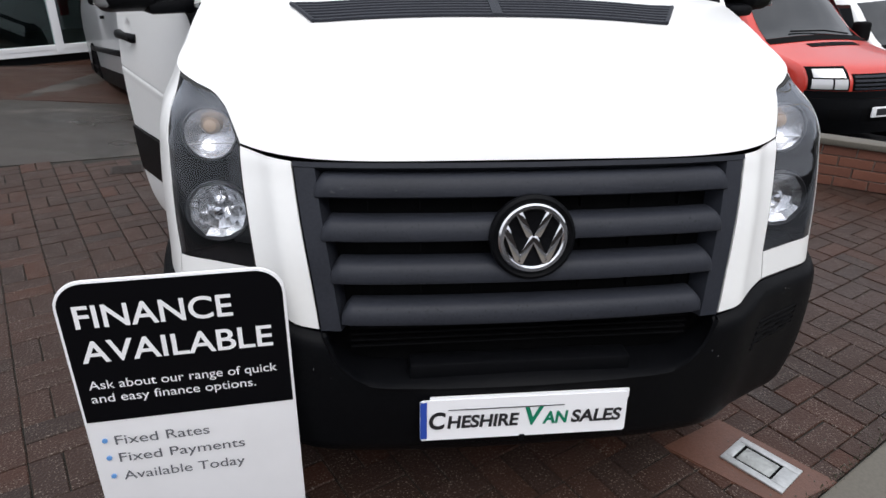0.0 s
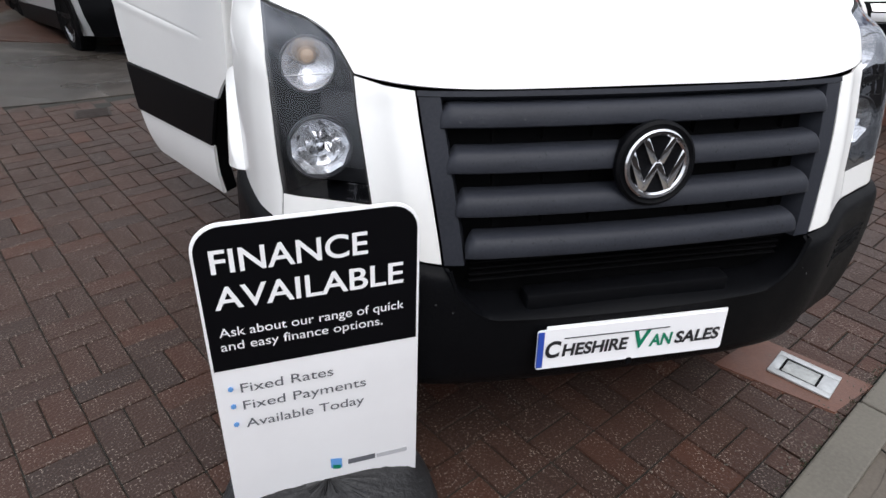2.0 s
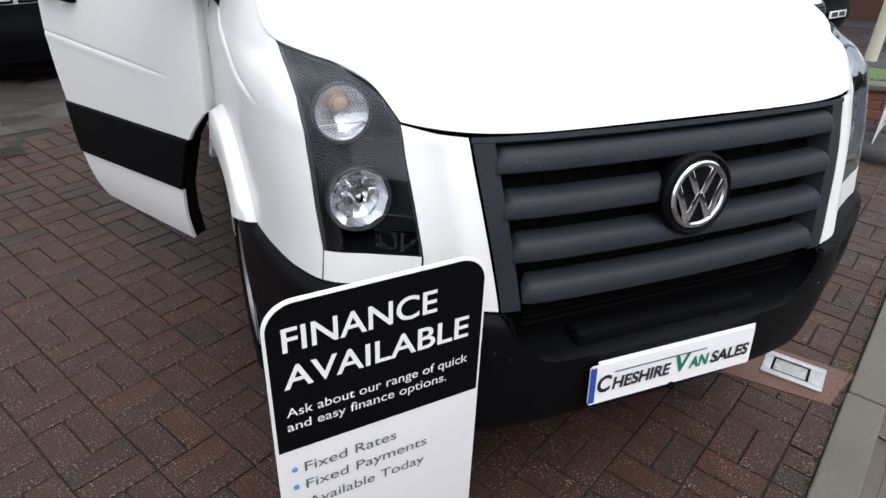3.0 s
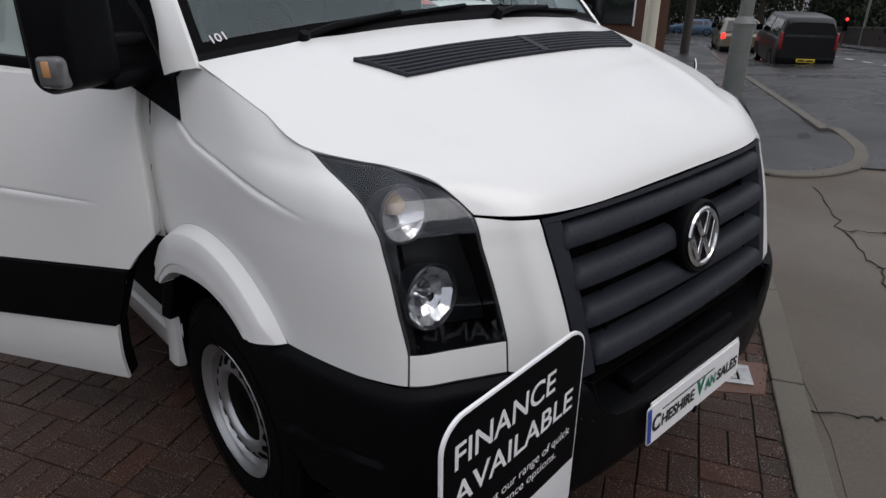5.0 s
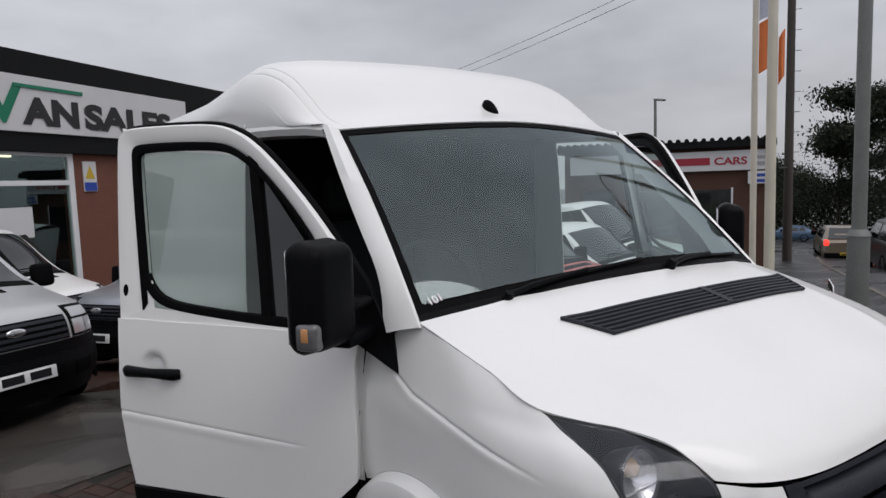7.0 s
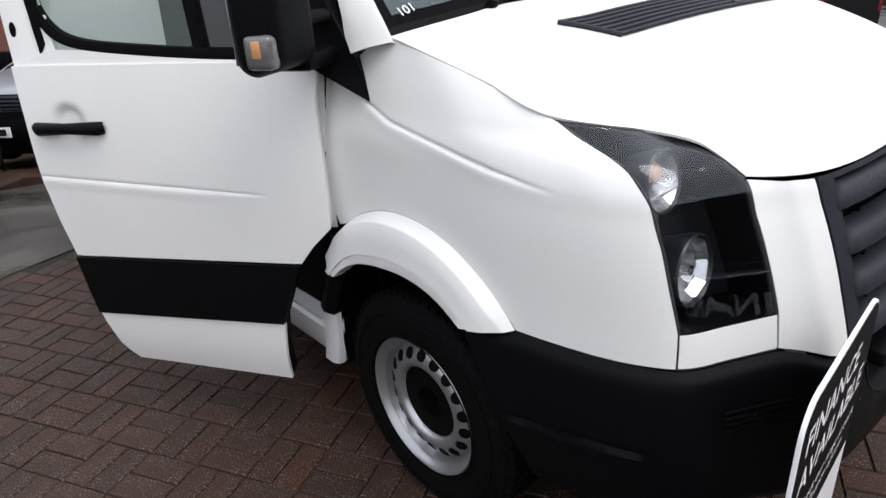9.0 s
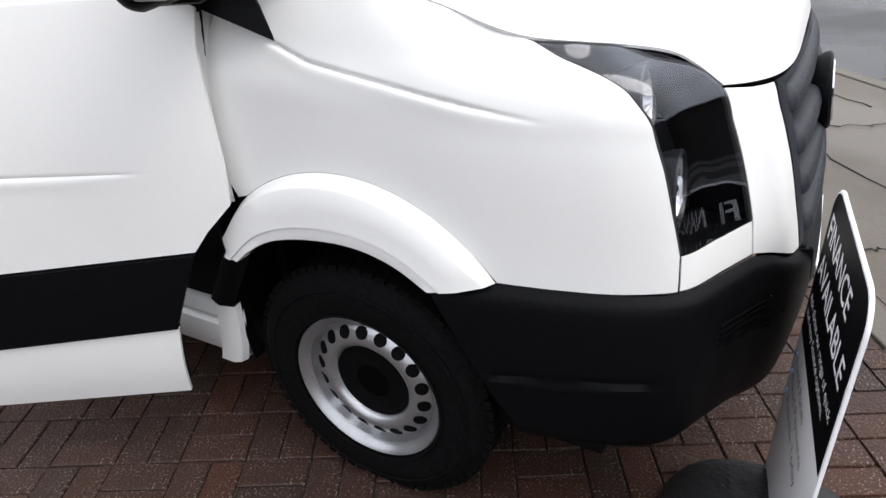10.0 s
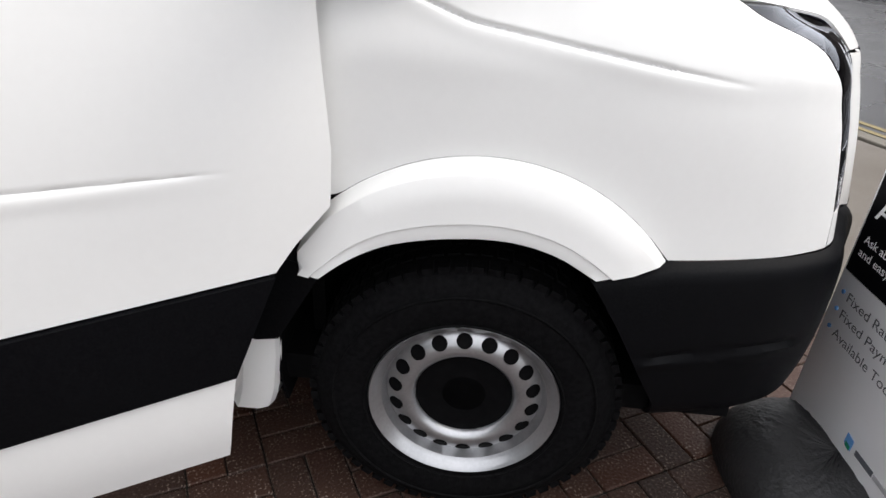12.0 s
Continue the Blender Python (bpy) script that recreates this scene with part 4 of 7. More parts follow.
# doors, both standing open
DOOR_ANGLE = 31.5
door_out = curve([(0.26, -0.01), (0.35, 0.012), (0.5, 0.026), (0.75, 0.031), (1.0, 0.026), (1.2, 0.006), (1.35, -0.016), (1.6, -0.055), (1.99, -0.115)])


def door_pt(d, z, out=0.0):
    return Vector((-(door_out(z) + out), d, z))


def field(bottom, top, left, right, n, m):
    return patch(bottom, top, left, right, n, m)


def door_sheet(rows, out=0.0, thick=0.004, flip=False):
    f = out if callable(out) else (lambda d, z: out)
    return sheet([[door_pt(d, z, f(d, z)) for d, z in r] for r in rows], thick, flip=flip)


def rounder(points):
    """Cuts the corners of a broken line twice."""
    for _ in range(2):
        cut = [points[0]]
        for a, b in zip(points, points[1:]):
            cut += [tuple(p * 0.75 + q * 0.25 for p, q in zip(a, b)), tuple(p * 0.25 + q * 0.75 for p, q in zip(a, b))]
        points = cut + [points[-1]]
    return points


def make_door():
    door = empty("front_door")
    rear = [(0.90, 0.285), (0.945, 0.33), (0.985, 0.46), (1.005, 0.68), (1.035, 0.82), (1.057, 0.975), (1.066, 1.15), (1.078, 1.30)]
    front = [(0.290, 0.285), (0.278, 0.40), (0.260, 0.515), (0.215, 0.62), (0.168, 0.726), (0.125, 0.78), (0.058, 0.845), (0.052, 0.95), (0.060, 1.10), (0.062, 1.20), (0.045, 1.30)]
    pick = lambda pts, z0, z1: [(float(np.interp(z0, [p[1] for p in pts], [p[0] for p in pts])), z0)] + [p for p in pts if z0 < p[1] < z1] + [(float(np.interp(z1, [p[1] for p in pts], [p[0] for p in pts])), z1)]

    def crease(d, z):
        k = min(1, max(0, (d - 0.22) / 0.25))
        e = z - (0.925 + 0.035 * d)
        dish = -0.016 * math.exp(-(math.hypot(d - 0.895, z - 1.130) / 0.056) ** 6)
        return dish + k * (-0.0065 * math.exp(-((e - 0.002) / 0.0042) ** 2) + 0.002 * math.exp(-((e + 0.013) / 0.016) ** 2))

    for name, z0r, z1r, z0f, z1f, mat, out, n in (("lower_panel", 0.285, 0.474, 0.285, 0.510, M_WHITE, 0.004, 6),
                                                  ("rubbing_panel", 0.477, 0.688, 0.514, 0.723, M_PLASTIC, 0.010, 8),
                                                  ("skin", 0.692, 1.30, 0.728, 1.30, M_WHITE, crease, 150)):
        lf, rt = pick(front, z0f, z1f), pick(rear, z0r, z1r)
        rows = field([lf[0], rt[0]], [lf[-1], rt[-1]], lf, rt, 110 if n > 20 else 40, n)
        part(name, door_sheet(rows, out, 0.012, flip=True), mat, door)
    rows = field([(0.33, 0.30), (0.90, 0.30)], [(0.05, 1.29), (1.06, 1.29)], [(0.33, 0.30), (0.30, 0.52), (0.22, 0.72), (0.10, 0.86), (0.08, 0.95), (0.05, 1.29)], [(0.90, 0.30), (0.985, 0.7), (1.04, 1.0), (1.06, 1.29)], 10, 10)
    part("inner_panel", door_sheet(rows, -0.055, 0.01, flip=True), M_DARK, door)
    part("front_edge", sheet([[door_pt(d + 0.003, z, 0.0), door_pt(d + 0.02, z, -0.055)] for d, z in front if z > 0.84], 0.003), M_WHITE, door)
    # same edge lower down, coloured black for the dark inside the arch
    part("lower_edge", sheet([[door_pt(d + 0.003, z, 0.0), door_pt(d + 0.02, z, -0.055)] for d, z in front if z < 0.85], 0.003), M_BLACK, door, "lower part of the front door edge, coloured black")
    part("rear_edge", sheet([[door_pt(d - 0.003, z, 0.0), door_pt(d - 0.01, z, -0.055)] for d, z in rear], 0.003), M_WHITE, door)
    outer = [(-0.05, 1.30), (-0.020, 1.35), (0.068, 1.474), (0.228, 1.667), (0.400, 1.838), (0.513, 1.928), (0.595, 1.968), (0.68, 1.990), (0.86, 1.998), (1.09, 2.0), (1.125, 1.985), (1.138, 1.95), (1.11, 1.6), (1.078, 1.30)]
    inner = [(0.06, 1.30), (0.075, 1.36), (0.135, 1.46), (0.265, 1.645), (0.425, 1.805), (0.525, 1.880), (0.595, 1.915), (0.68, 1.930), (0.86, 1.938), (1.02, 1.938), (1.05, 1.928), (1.058, 1.90), (1.01, 1.6), (0.955, 1.30)]
    outer, inner = rounder(outer), rounder(inner)
    sash = []
    for (a, b), (c, e) in zip(outer, inner):
        sash.append([door_pt(a, b, -0.020), door_pt(a, b, -0.003), door_pt(a + (c - a) * 0.06, b + (e - b) * 0.06, 0.003), door_pt(a + (c - a) * 0.8, b + (e - b) * 0.8, 0.002), door_pt(c, e, -0.004), door_pt(c, e, -0.045)])
    fine = []
    for r1, r2 in zip(sash, sash[1:]):
        fine += [[p.lerp(q, k / 4) for p, q in zip(r1, r2)] for k in range(4)]
    part("window_frame", sheet(fine + [sash[-1]], 0.003), M_WHITE, door)
    part("door_seal", tube([r[0] + Vector((0.010, 0, 0)) for r in fine + [sash[-1]]], 0.016, 8), M_BLACK, door, "black rubber door seal")
    inner_trim = [[r[0] + Vector((0.006, 0, 0)), r[3] + Vector((0.054, 0, 0)), r[5] + Vector((0.006, 0, 0))] for r in fine + [sash[-1]]]
    part("inner_trim", sheet(inner_trim, 0.003), M_DARK, door, "dark inner window trim")
    loop_o = [(0.055, 1.325)] + inner[1:-1] + [(0.978, 1.47), (0.948, 1.410), (0.898, 1.366), (0.82, 1.343), (0.70, 1.330), (0.44, 1.312), (0.2, 1.305), (0.055, 1.325)]
    loop_o = rounder(loop_o)
    cx, cz = 0.60, 1.62
    ring = [[door_pt(d, z, 0.004), door_pt(d + (cx - d) * 0.02, z + (cz - z) * 0.035, 0.006), door_pt(d + (cx - d) * 0.055, z + (cz - z) * 0.085, 0.003), door_pt(d + (cx - d) * 0.06, z + (cz - z) * 0.09, -0.012)] for d, z in loop_o]
    fine = []
    for r1, r2 in zip(ring, ring[1:]):
        fine += [[p.lerp(q, k / 3) for p, q in zip(r1, r2)] for k in range(3)]
    part("window_seal", sheet(fine + [ring[-1]], 0.003), M_BLACK, door, "black rubber window seal")
    part("waist_panel", door_sheet(field([(-0.06, 1.298), (1.078, 1.298)], [(0.06, 1.312), (0.925, 1.345)], [(-0.06, 1.298), (0.06, 1.312)], [(1.078, 1.298), (0.925, 1.345)], 20, 3), 0.001, 0.006, flip=True), M_WHITE, door)
    part("waist_corner", door_sheet(field([(0.90, 1.30), (1.0, 1.30)], [(0.925, 1.44), (1.0, 1.44)], [(0.90, 1.30), (0.925, 1.44)], [(1.0, 1.30), (1.0, 1.44)], 4, 6), -0.001, 0.004, flip=True), M_WHITE, door)
    part("divider", sheet([[door_pt(d + s, z, o) for s, o in ((-0.022, -0.01), (-0.018, 0.004), (0.02, 0.004), (0.024, -0.01))] for d, z in ((0.400, 1.30), (0.445, 1.6), (0.495, 1.89))], 0.003, flip=True), M_BLACK, door)
    g = part("pane", door_sheet(field([(0.40, 1.30), (0.95, 1.34)], [(0.495, 1.87), (1.045, 1.925)], [(0.40, 1.30), (0.495, 1.87)], [(0.95, 1.34), (1.045, 1.925)], 8, 8), -0.010, 0.0, flip=True), M_PANE, door, "greenish side window")
    g.visible_shadow = False
    g = part("quarter_pane", door_sheet(field([(0.09, 1.32), (0.40, 1.30)], [(0.10, 1.38), (0.49, 1.84)], [(0.09, 1.32), (0.10, 1.38)], [(0.40, 1.30), (0.49, 1.84)], 8, 6), -0.010, 0.0, flip=True), M_DARKGLASS, door)
    # mirror foot, arm and housing
    foot = [(-0.112, 1.205), (0.06, 1.285), (0.16, 1.305), (0.16, 1.50), (0.09, 1.545), (0.02, 1.46), (-0.045, 1.35), (-0.085, 1.27)]
    bm = bmesh.new()
    f1, f2 = [bm.verts.new(door_pt(d, z, 0.016 + 0.028 * max(0, (1.30 - z) / 0.1))) for d, z in foot], [bm.verts.new(door_pt(d, z, -0.01)) for d, z in foot]
    bm.faces.new(f1), bm.faces.new(f2[::-1])
    for i in range(len(foot)):
        bm.faces.new((f1[i - 1], f1[i], f2[i], f2[i - 1]))
    bmesh.ops.recalc_face_normals(bm, faces=bm.faces[:])
    part("mirror_foot", bm, M_PLASTIC, door, smooth=False)
    mirror = empty("wing_mirror")
    mirror.parent = door
    part("arm", box((-0.16, -0.02, 1.30), (-0.0, 0.10, 1.345), 0.015), M_PLASTIC, mirror)
    part("arm", box((-0.14, -0.01, 1.40), (-0.0, 0.07, 1.43), 0.012), M_PLASTIC, mirror)
    bm = box((-0.103, -0.06, -0.155), (0.103, 0.06, 0.155), 0.045, 5)
    for v in bm.verts:
        if v.co.y < 0:
            v.co.x *= 0.93
            v.co.z *= 0.94
    bm.transform(pose(-0.205, 0.035, 1.462, 0, 0, -4))
    part("housing", bm, M_PLASTIC, mirror, "large black mirror housing")
    bm = box((-0.075, 0.058, -0.128), (0.075, 0.063, 0.128), 0.002)
    bm.transform(pose(-0.205, 0.035, 1.462, 0, 0, -4))
    part("mirror_glass", bm, M_CHROME, mirror)
    bm = box((-0.312, -0.012, 1.328), (-0.268, 0.058, 1.402), 0.014, 3)
    part("repeater", bm, M_REPEATER, mirror, "clear indicator repeater")
    part("repeater_bulb", box((-0.3145, 0.013, 1.354), (-0.308, 0.035, 1.391), 0.003), M_AMBER, mirror)
    # handle and lock
    bm = tube([door_pt(0.770, 1.122, 0.008), door_pt(0.785, 1.122, 0.022), door_pt(0.89, 1.122, 0.032), door_pt(1.00, 1.118, 0.026), door_pt(1.025, 1.117, 0.008)], [0.018, 0.021, 0.017, 0.021, 0.018], 12)
    part("handle", bm, M_PLASTIC, door, "black door handle")
    bm = bmesh.new()
    bmesh.ops.create_uvsphere(bm, u_segments=16, v_segments=10, radius=1)
    bm.transform(Matrix.Translation(door_pt(1.052, 1.39, 0.001)) @ Matrix.Diagonal((0.006, 0.016, 0.036, 1)))
    part("lock_cover", bm, M_BLACK, door)
    return door


door = make_door()
door.parent = van
door.matrix_basis = pose(-0.945, 1.2, 0, 0, 0, DOOR_ANGLE)
far_door = empty("front_door")
far_door.parent = van
far_door.matrix_basis = pose(0.945, 1.2, 0, 0, 0, -DOOR_ANGLE)


def mirror_parts(src, dst):
    for c in src.children:
        if c.type == "MESH":
            bm = bmesh.new()
            bm.from_mesh(c.data)
            o = part(c.name.split(".")[0], mirrored(bm), c.data.materials[0], dst, c.get("label", ""))
            o.visible_shadow = c.visible_shadow
            bm.free()
        else:
            e = empty(c.name.split(".")[0])
            e.parent = dst
            mirror_parts(c, e)


mirror_parts(door, far_door)
# the far mirror is folded back along its door
for c in far_door.children:
    if c.name.startswith("wing_mirror"):
        c.matrix_basis = Matrix.Translation((0.03, 0.02, 0)) @ Matrix.Rotation(radians(62), 4, "Z") @ Matrix.Translation((-0.03, -0.02, 0))


# wheels
def make_wheel(name="wheel", r=TYRE_R, w=0.225, rim_r=0.212, holes=18, steel=None, hub=M_BLACK):
    """A road wheel standing at the origin, its outer side towards -x."""
    wheel = empty(name)
    x0, x1 = -w / 2, w / 2
    prof = [(x0 + 0.02, rim_r - 0.004), (x0 + 0.004, rim_r + 0.006), (x0, rim_r + 0.03), (x0 - 0.004, (rim_r + r) / 2), (x0 + 0.004, r - 0.035), (x0 + 0.018, r - 0.014), (x0 + 0.034, r - 0.003),
            (x0 + 0.06, r), (x1 - 0.06, r), (x1 - 0.03, r - 0.004), (x1 - 0.01, r - 0.03), (x1, (rim_r + r) / 2), (x1 - 0.01, rim_r)]
    bm = spin(prof, 72, "x", caps=False)
    tyre = part("tyre", bm, M_RUBBER, wheel)
    tread = bmesh.new()
    for k in range(64):
        a = k * math.tau / 64
        for xx in (x0 + 0.020, x0 + 0.075, x0 + 0.118, x1 - 0.075):
            b2 = box((xx, -0.012, r - 0.012), (xx + 0.036, 0.012, r + 0.004))
            b2.transform(Matrix.Rotation(a + xx * 0.9, 4, "X"))
            me_t = bpy.data.meshes.new("tmp")
            b2.to_mesh(me_t)
            tread.from_mesh(me_t)
            bpy.data.meshes.remove(me_t)
            b2.free()
    tagged(part("tread", tread, M_RUBBER, tyre, smooth=False), kind="stuff")
    for k in (0, 1):
        ring = spin([(x0 - 0.0045, r - 0.052 - 0.07 * k), (x0 - 0.007, r - 0.055 - 0.07 * k), (x0 - 0.0045, r - 0.059 - 0.07 * k)], 72, "x", caps=False)
        part("sidewall_ring", ring, M_RUBBER, tyre)
    rim_p = [(x0 + 0.022, rim_r - 0.002), (x0 + 0.008, rim_r + 0.006), (x0 + 0.002, rim_r + 0.003), (x0 + 0.008, rim_r - 0.006), (x0 + 0.018, rim_r - 0.012), (x0 + 0.024, rim_r - 0.022), (x0 + 0.040, rim_r - 0.026),
             (x0 + 0.048, rim_r - 0.032), (x0 + 0.036, rim_r - 0.042), (x0 + 0.026, rim_r - 0.058), (x0 + 0.021, rim_r - 0.078), (x0 + 0.024, rim_r - 0.090), (x0 + 0.034, rim_r - 0.099), (x0 + 0.05, rim_r - 0.101)]
    part("rim", spin(rim_p, 72, "x", caps=False), steel or M_STEEL, wheel, "silver steel rim with black discs for round holes")
    # no holes are cut; black discs stand in for the shade inside them
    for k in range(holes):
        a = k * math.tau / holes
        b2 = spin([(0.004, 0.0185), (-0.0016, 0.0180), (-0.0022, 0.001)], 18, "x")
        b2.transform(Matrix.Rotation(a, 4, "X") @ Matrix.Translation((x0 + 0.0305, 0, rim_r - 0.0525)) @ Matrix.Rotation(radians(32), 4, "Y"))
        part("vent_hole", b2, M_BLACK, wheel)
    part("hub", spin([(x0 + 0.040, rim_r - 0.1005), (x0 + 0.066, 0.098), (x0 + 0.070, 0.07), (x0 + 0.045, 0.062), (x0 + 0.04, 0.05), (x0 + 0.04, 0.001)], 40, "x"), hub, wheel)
    for k in range(6):
        a = (k + 0.3) * math.tau / 6
        b2 = rod((x0 + 0.075, 0, 0.082), (x0 + 0.055, 0, 0.082), 0.011, 0.010, 6)
        b2.transform(Matrix.Rotation(a, 4, "X"))
        part("wheel_bolt", b2, M_DARKSTEEL, wheel, smooth=False)
    return wheel


M_DARKSTEEL = material("dull_steel", (0.12, 0.12, 0.125), 0.5, 0.8)
wheel = make_wheel()
wheel.parent = van
wheel.matrix_basis = pose(-0.845, WHEEL_Y, WHEEL_Z, 17)
for m in (pose(0.845, WHEEL_Y, WHEEL_Z, 0, 0, 180), pose(-0.845, 4.25, WHEEL_Z), pose(0.845, 4.25, WHEEL_Z, 0, 0, 180)):
    copy_thing(wheel, m).parent = van

def fit_text(text, x0, x1, z0, cap, m, mat, parent, bold=0.0, name="lettering", shear=0.0):
    """Words stretched to run from x0 to x1 with capitals of the height cap."""
    cu = bpy.data.curves.new(name, "FONT")
    cu.body, cu.size, cu.extrude, cu.offset, cu.shear = text, 1.0, 0.0, bold, shear
    tmp = bpy.data.objects.new("tmp", cu)
    me = bpy.data.meshes.new_from_object(tmp)
    bpy.data.objects.remove(tmp)
    co = np.array([v.co for v in me.vertices])
    lo, hi = co.min(0), co.max(0)
    me.transform(Matrix.Translation((x0, 0, z0)) @ Matrix.Diagonal(((x1 - x0) / (hi[0] - lo[0]), 1, cap / 0.73, 1)) @ Matrix.Rotation(radians(90), 4, "X") @ Matrix.Translation((-lo[0], 0, 0)))
    me.transform(m)
    me.materials.append(mat)
    ob = new(name, me)
    ob.parent = parent
    return ob


# plate
plate = empty("number_plate")
plate.parent = van
PL = pose(0, -0.023, 0.487, -6, 0.35)
bm = prism(rounded(0.52, 0.112, 0.008, x0=-0.26, z0=-0.056), 0.004, PL)
part("plate_panel", bm, M_PLATE, plate, "white plastic plate")
bm = prism(rounded(0.50, 0.026, 0.002, x0=-0.235, z0=0.036), 0.004, PL @ Matrix.Translation((0, 0.005, 0)))
part("plate_panel", bm, M_PLATE, plate)
part("blue_band", prism([(-0.2595, -0.05), (-0.243, -0.05), (-0.243, 0.052), (-0.2595, 0.052)], 0.001, PL @ Matrix.Translation((0, -0.0018, 0))), M_BLUE, plate)
P2 = PL @ Matrix.Translation((0, -0.0022, 0))
for word, x0, x1, cap, ink in (("C", -0.238, -0.197, 0.047, M_INK), ("HESHIRE", -0.193, -0.014, 0.035, M_INK), ("V", 0.000, 0.047, 0.050, M_GREEN), ("AN", 0.045, 0.110, 0.035, M_GREEN), ("SALES", 0.118, 0.247, 0.035, M_INK)):
    fit_text(word, x0, x1, -0.022, cap, P2, ink, plate, 0.032, shear=0.12)
part("plate_line", box((-0.19, -0.001, 0.028), (0.098, 0.001, 0.0295)), M_INK, plate).matrix_basis = P2
part("plate_clip", box((-0.012, -0.004, -0.070), (0.002, 0.006, -0.052), 0.002), M_PLASTIC, plate).matrix_basis = PL

# rain drops standing on the grille and the bumper
rnd = random.Random(21)
bm = bmesh.new()


def drop(p, n, r):
    bmesh.ops.create_icosphere(bm, subdivisions=1, radius=1, matrix=Matrix.Translation(p) @ n.to_track_quat("Z", "Y").to_matrix().to_4x4() @ Matrix.Diagonal((r, r * rnd.uniform(0.8, 1.6), r * 0.45, 1)))


for k in range(300):
    zone = rnd.random()
    if zone < 0.92:
        zb, hw = rnd.choice(((1.020, 0.45), (0.926, 0.44), (0.830, 0.43), (0.733, 0.41)))
        s, z, o = rnd.uniform(-at_x(hw), at_x(hw)), zb + rnd.uniform(0.004, 0.042), 0.0125
        if abs(s) < 0.11 and 0.83 < z < 1.05:
            continue
        o = 0.002 + float(np.interp(z - zb, (0.0, 0.002, 0.010, 0.025, 0.038, 0.047), (0.004, 0.0095, 0.0125, 0.0120, 0.0085, 0.001)))
    else:
        s, z = rnd.uniform(0.40, at_x(0.74)) * rnd.choice((-1, 1)), rnd.uniform(0.60, 0.735)
        if z > bump_top(abs(s)) - 0.03:
            continue
        o = bumper_out(abs(s), z)
    drop(skin(s, z, o), (skin(s, z, o + 0.01) - skin(s, z, o)).normalized(), rnd.uniform(0.0012, 0.0026))
tagged(part("rainwater", bm, M_DROP, van, "small beads of rain"), kind="stuff")


# ---- the finance sign ----
def make_sign():
    sign = empty("pavement_sign")
    W, Z0, Z1 = 0.462, 0.10, 0.912
    out = rounded(W, Z1 - Z0, 0.062, 8, z0=Z0, corners=(0, 0, 1, 1))
    part("panel", prism(out, 0.007, bevel=0.001), M_SIGNWHITE, sign, "white flexible sign panel")
    blk = rounded(W - 0.012, Z1 - 0.006 - 0.558, 0.057, 8, x0=0.006, z0=0.558, corners=(0, 0, 1, 1))
    for side in (Matrix.Identity(4), Matrix.Translation((W, 0.007, 0)) @ Matrix.Rotation(math.pi, 4, "Z")):
        part("black_print", prism(blk, 0.001, side @ Matrix.Translation((0, -0.0012, 0))), M_SIGNBLACK, sign)
        F = side @ Matrix.Translation((0, -0.002, 0))
        fit_text("FINANCE", 0.034, 0.348, 0.803, 0.056, F, M_SIGNWHITE, sign, 0.013)
        fit_text("AVAILABLE", 0.030, 0.425, 0.717, 0.056, F, M_SIGNWHITE, sign, 0.013)
        fit_text("Ask about our range of quick", 0.029, 0.427, 0.647, 0.0235, F, M_SIGNWHITE, sign, 0.002)
        fit_text("and easy finance options.", 0.028, 0.377, 0.611, 0.0235, F, M_SIGNWHITE, sign, 0.002)
        for z, words, x1 in ((0.489, "Fixed Rates", 0.259), (0.438, "Fixed Payments", 0.334), (0.383, "Available Today", 0.328)):
            fit_text(words, 0.054, x1, z, 0.0275, F, M_SIGNGREY, sign, 0.0)
            bm = rod((0.033, -0.0018, z + 0.015), (0.033, 0.001, z + 0.015), 0.0060, n=16)
            bm.transform(F)
            part("bullet", bm, M_SIGNBLUE, sign)
        part("logo_square", prism([(0.238, 0.186), (0.266, 0.180), (0.266, 0.212), (0.238, 0.218)], 0.001, F), M_SIGNBLUE, sign)
        part("logo_square", prism([(0.243, 0.182), (0.262, 0.178), (0.262, 0.191), (0.243, 0.195)], 0.001, F @ Matrix.Translation((0, -0.0006, 0))), M_GREEN, sign)
        part("maker_bar", prism([(0.282, 0.186), (0.352, 0.186), (0.352, 0.202), (0.282, 0.202)], 0.001, F), M_SIGNGREY, sign)
        part("maker_bar", prism([(0.356, 0.187), (0.436, 0.187), (0.436, 0.200), (0.356, 0.200)], 0.001, F), M_SIGNPALE, sign)
    # domed rubber foot
    rows = []
    rough = random.Random(8)
    for k in range(27):
        t = k / 26
        rr, h = math.cos(t * math.pi / 2) ** 0.55, 0.012 + 0.135 * math.sin(t * math.pi / 2)
        rows.append([Vector((W / 2 + 0.285 * rr * math.copysign(abs(math.cos(a)) ** 0.7, math.cos(a)), 0.004 + 0.255 * rr * math.copysign(abs(math.sin(a)) ** 0.8, math.sin(a)), h + rough.uniform(-0.0028, 0.0028))) for a in span(0, math.tau, 121)])
        rows[-1][-1] = rows[-1][0].copy()
    rows.insert(0, [Vector((v.x, v.y, 0)) for v in rows[0]])
    part("foot", sheet(rows, 0.0, flip=False), M_FOOT, sign, "ridged black rubber foot")
    return sign


M_SIGNPALE = material("pale_grey_lettering", (0.42, 0.42, 0.44), 0.4)
M_FOOT = material("rough_rubber", (0.012, 0.012, 0.013), 0.55, grain=0.4, scale=70, bump=1.0, bump_scale=90)
sign = tagged(make_sign(), "black and white finance sign on a black rubber foot", "sign", "pavement signs")
sign.matrix_world = pose(-1.013, -0.046, 0, 0, 0, 5.9)

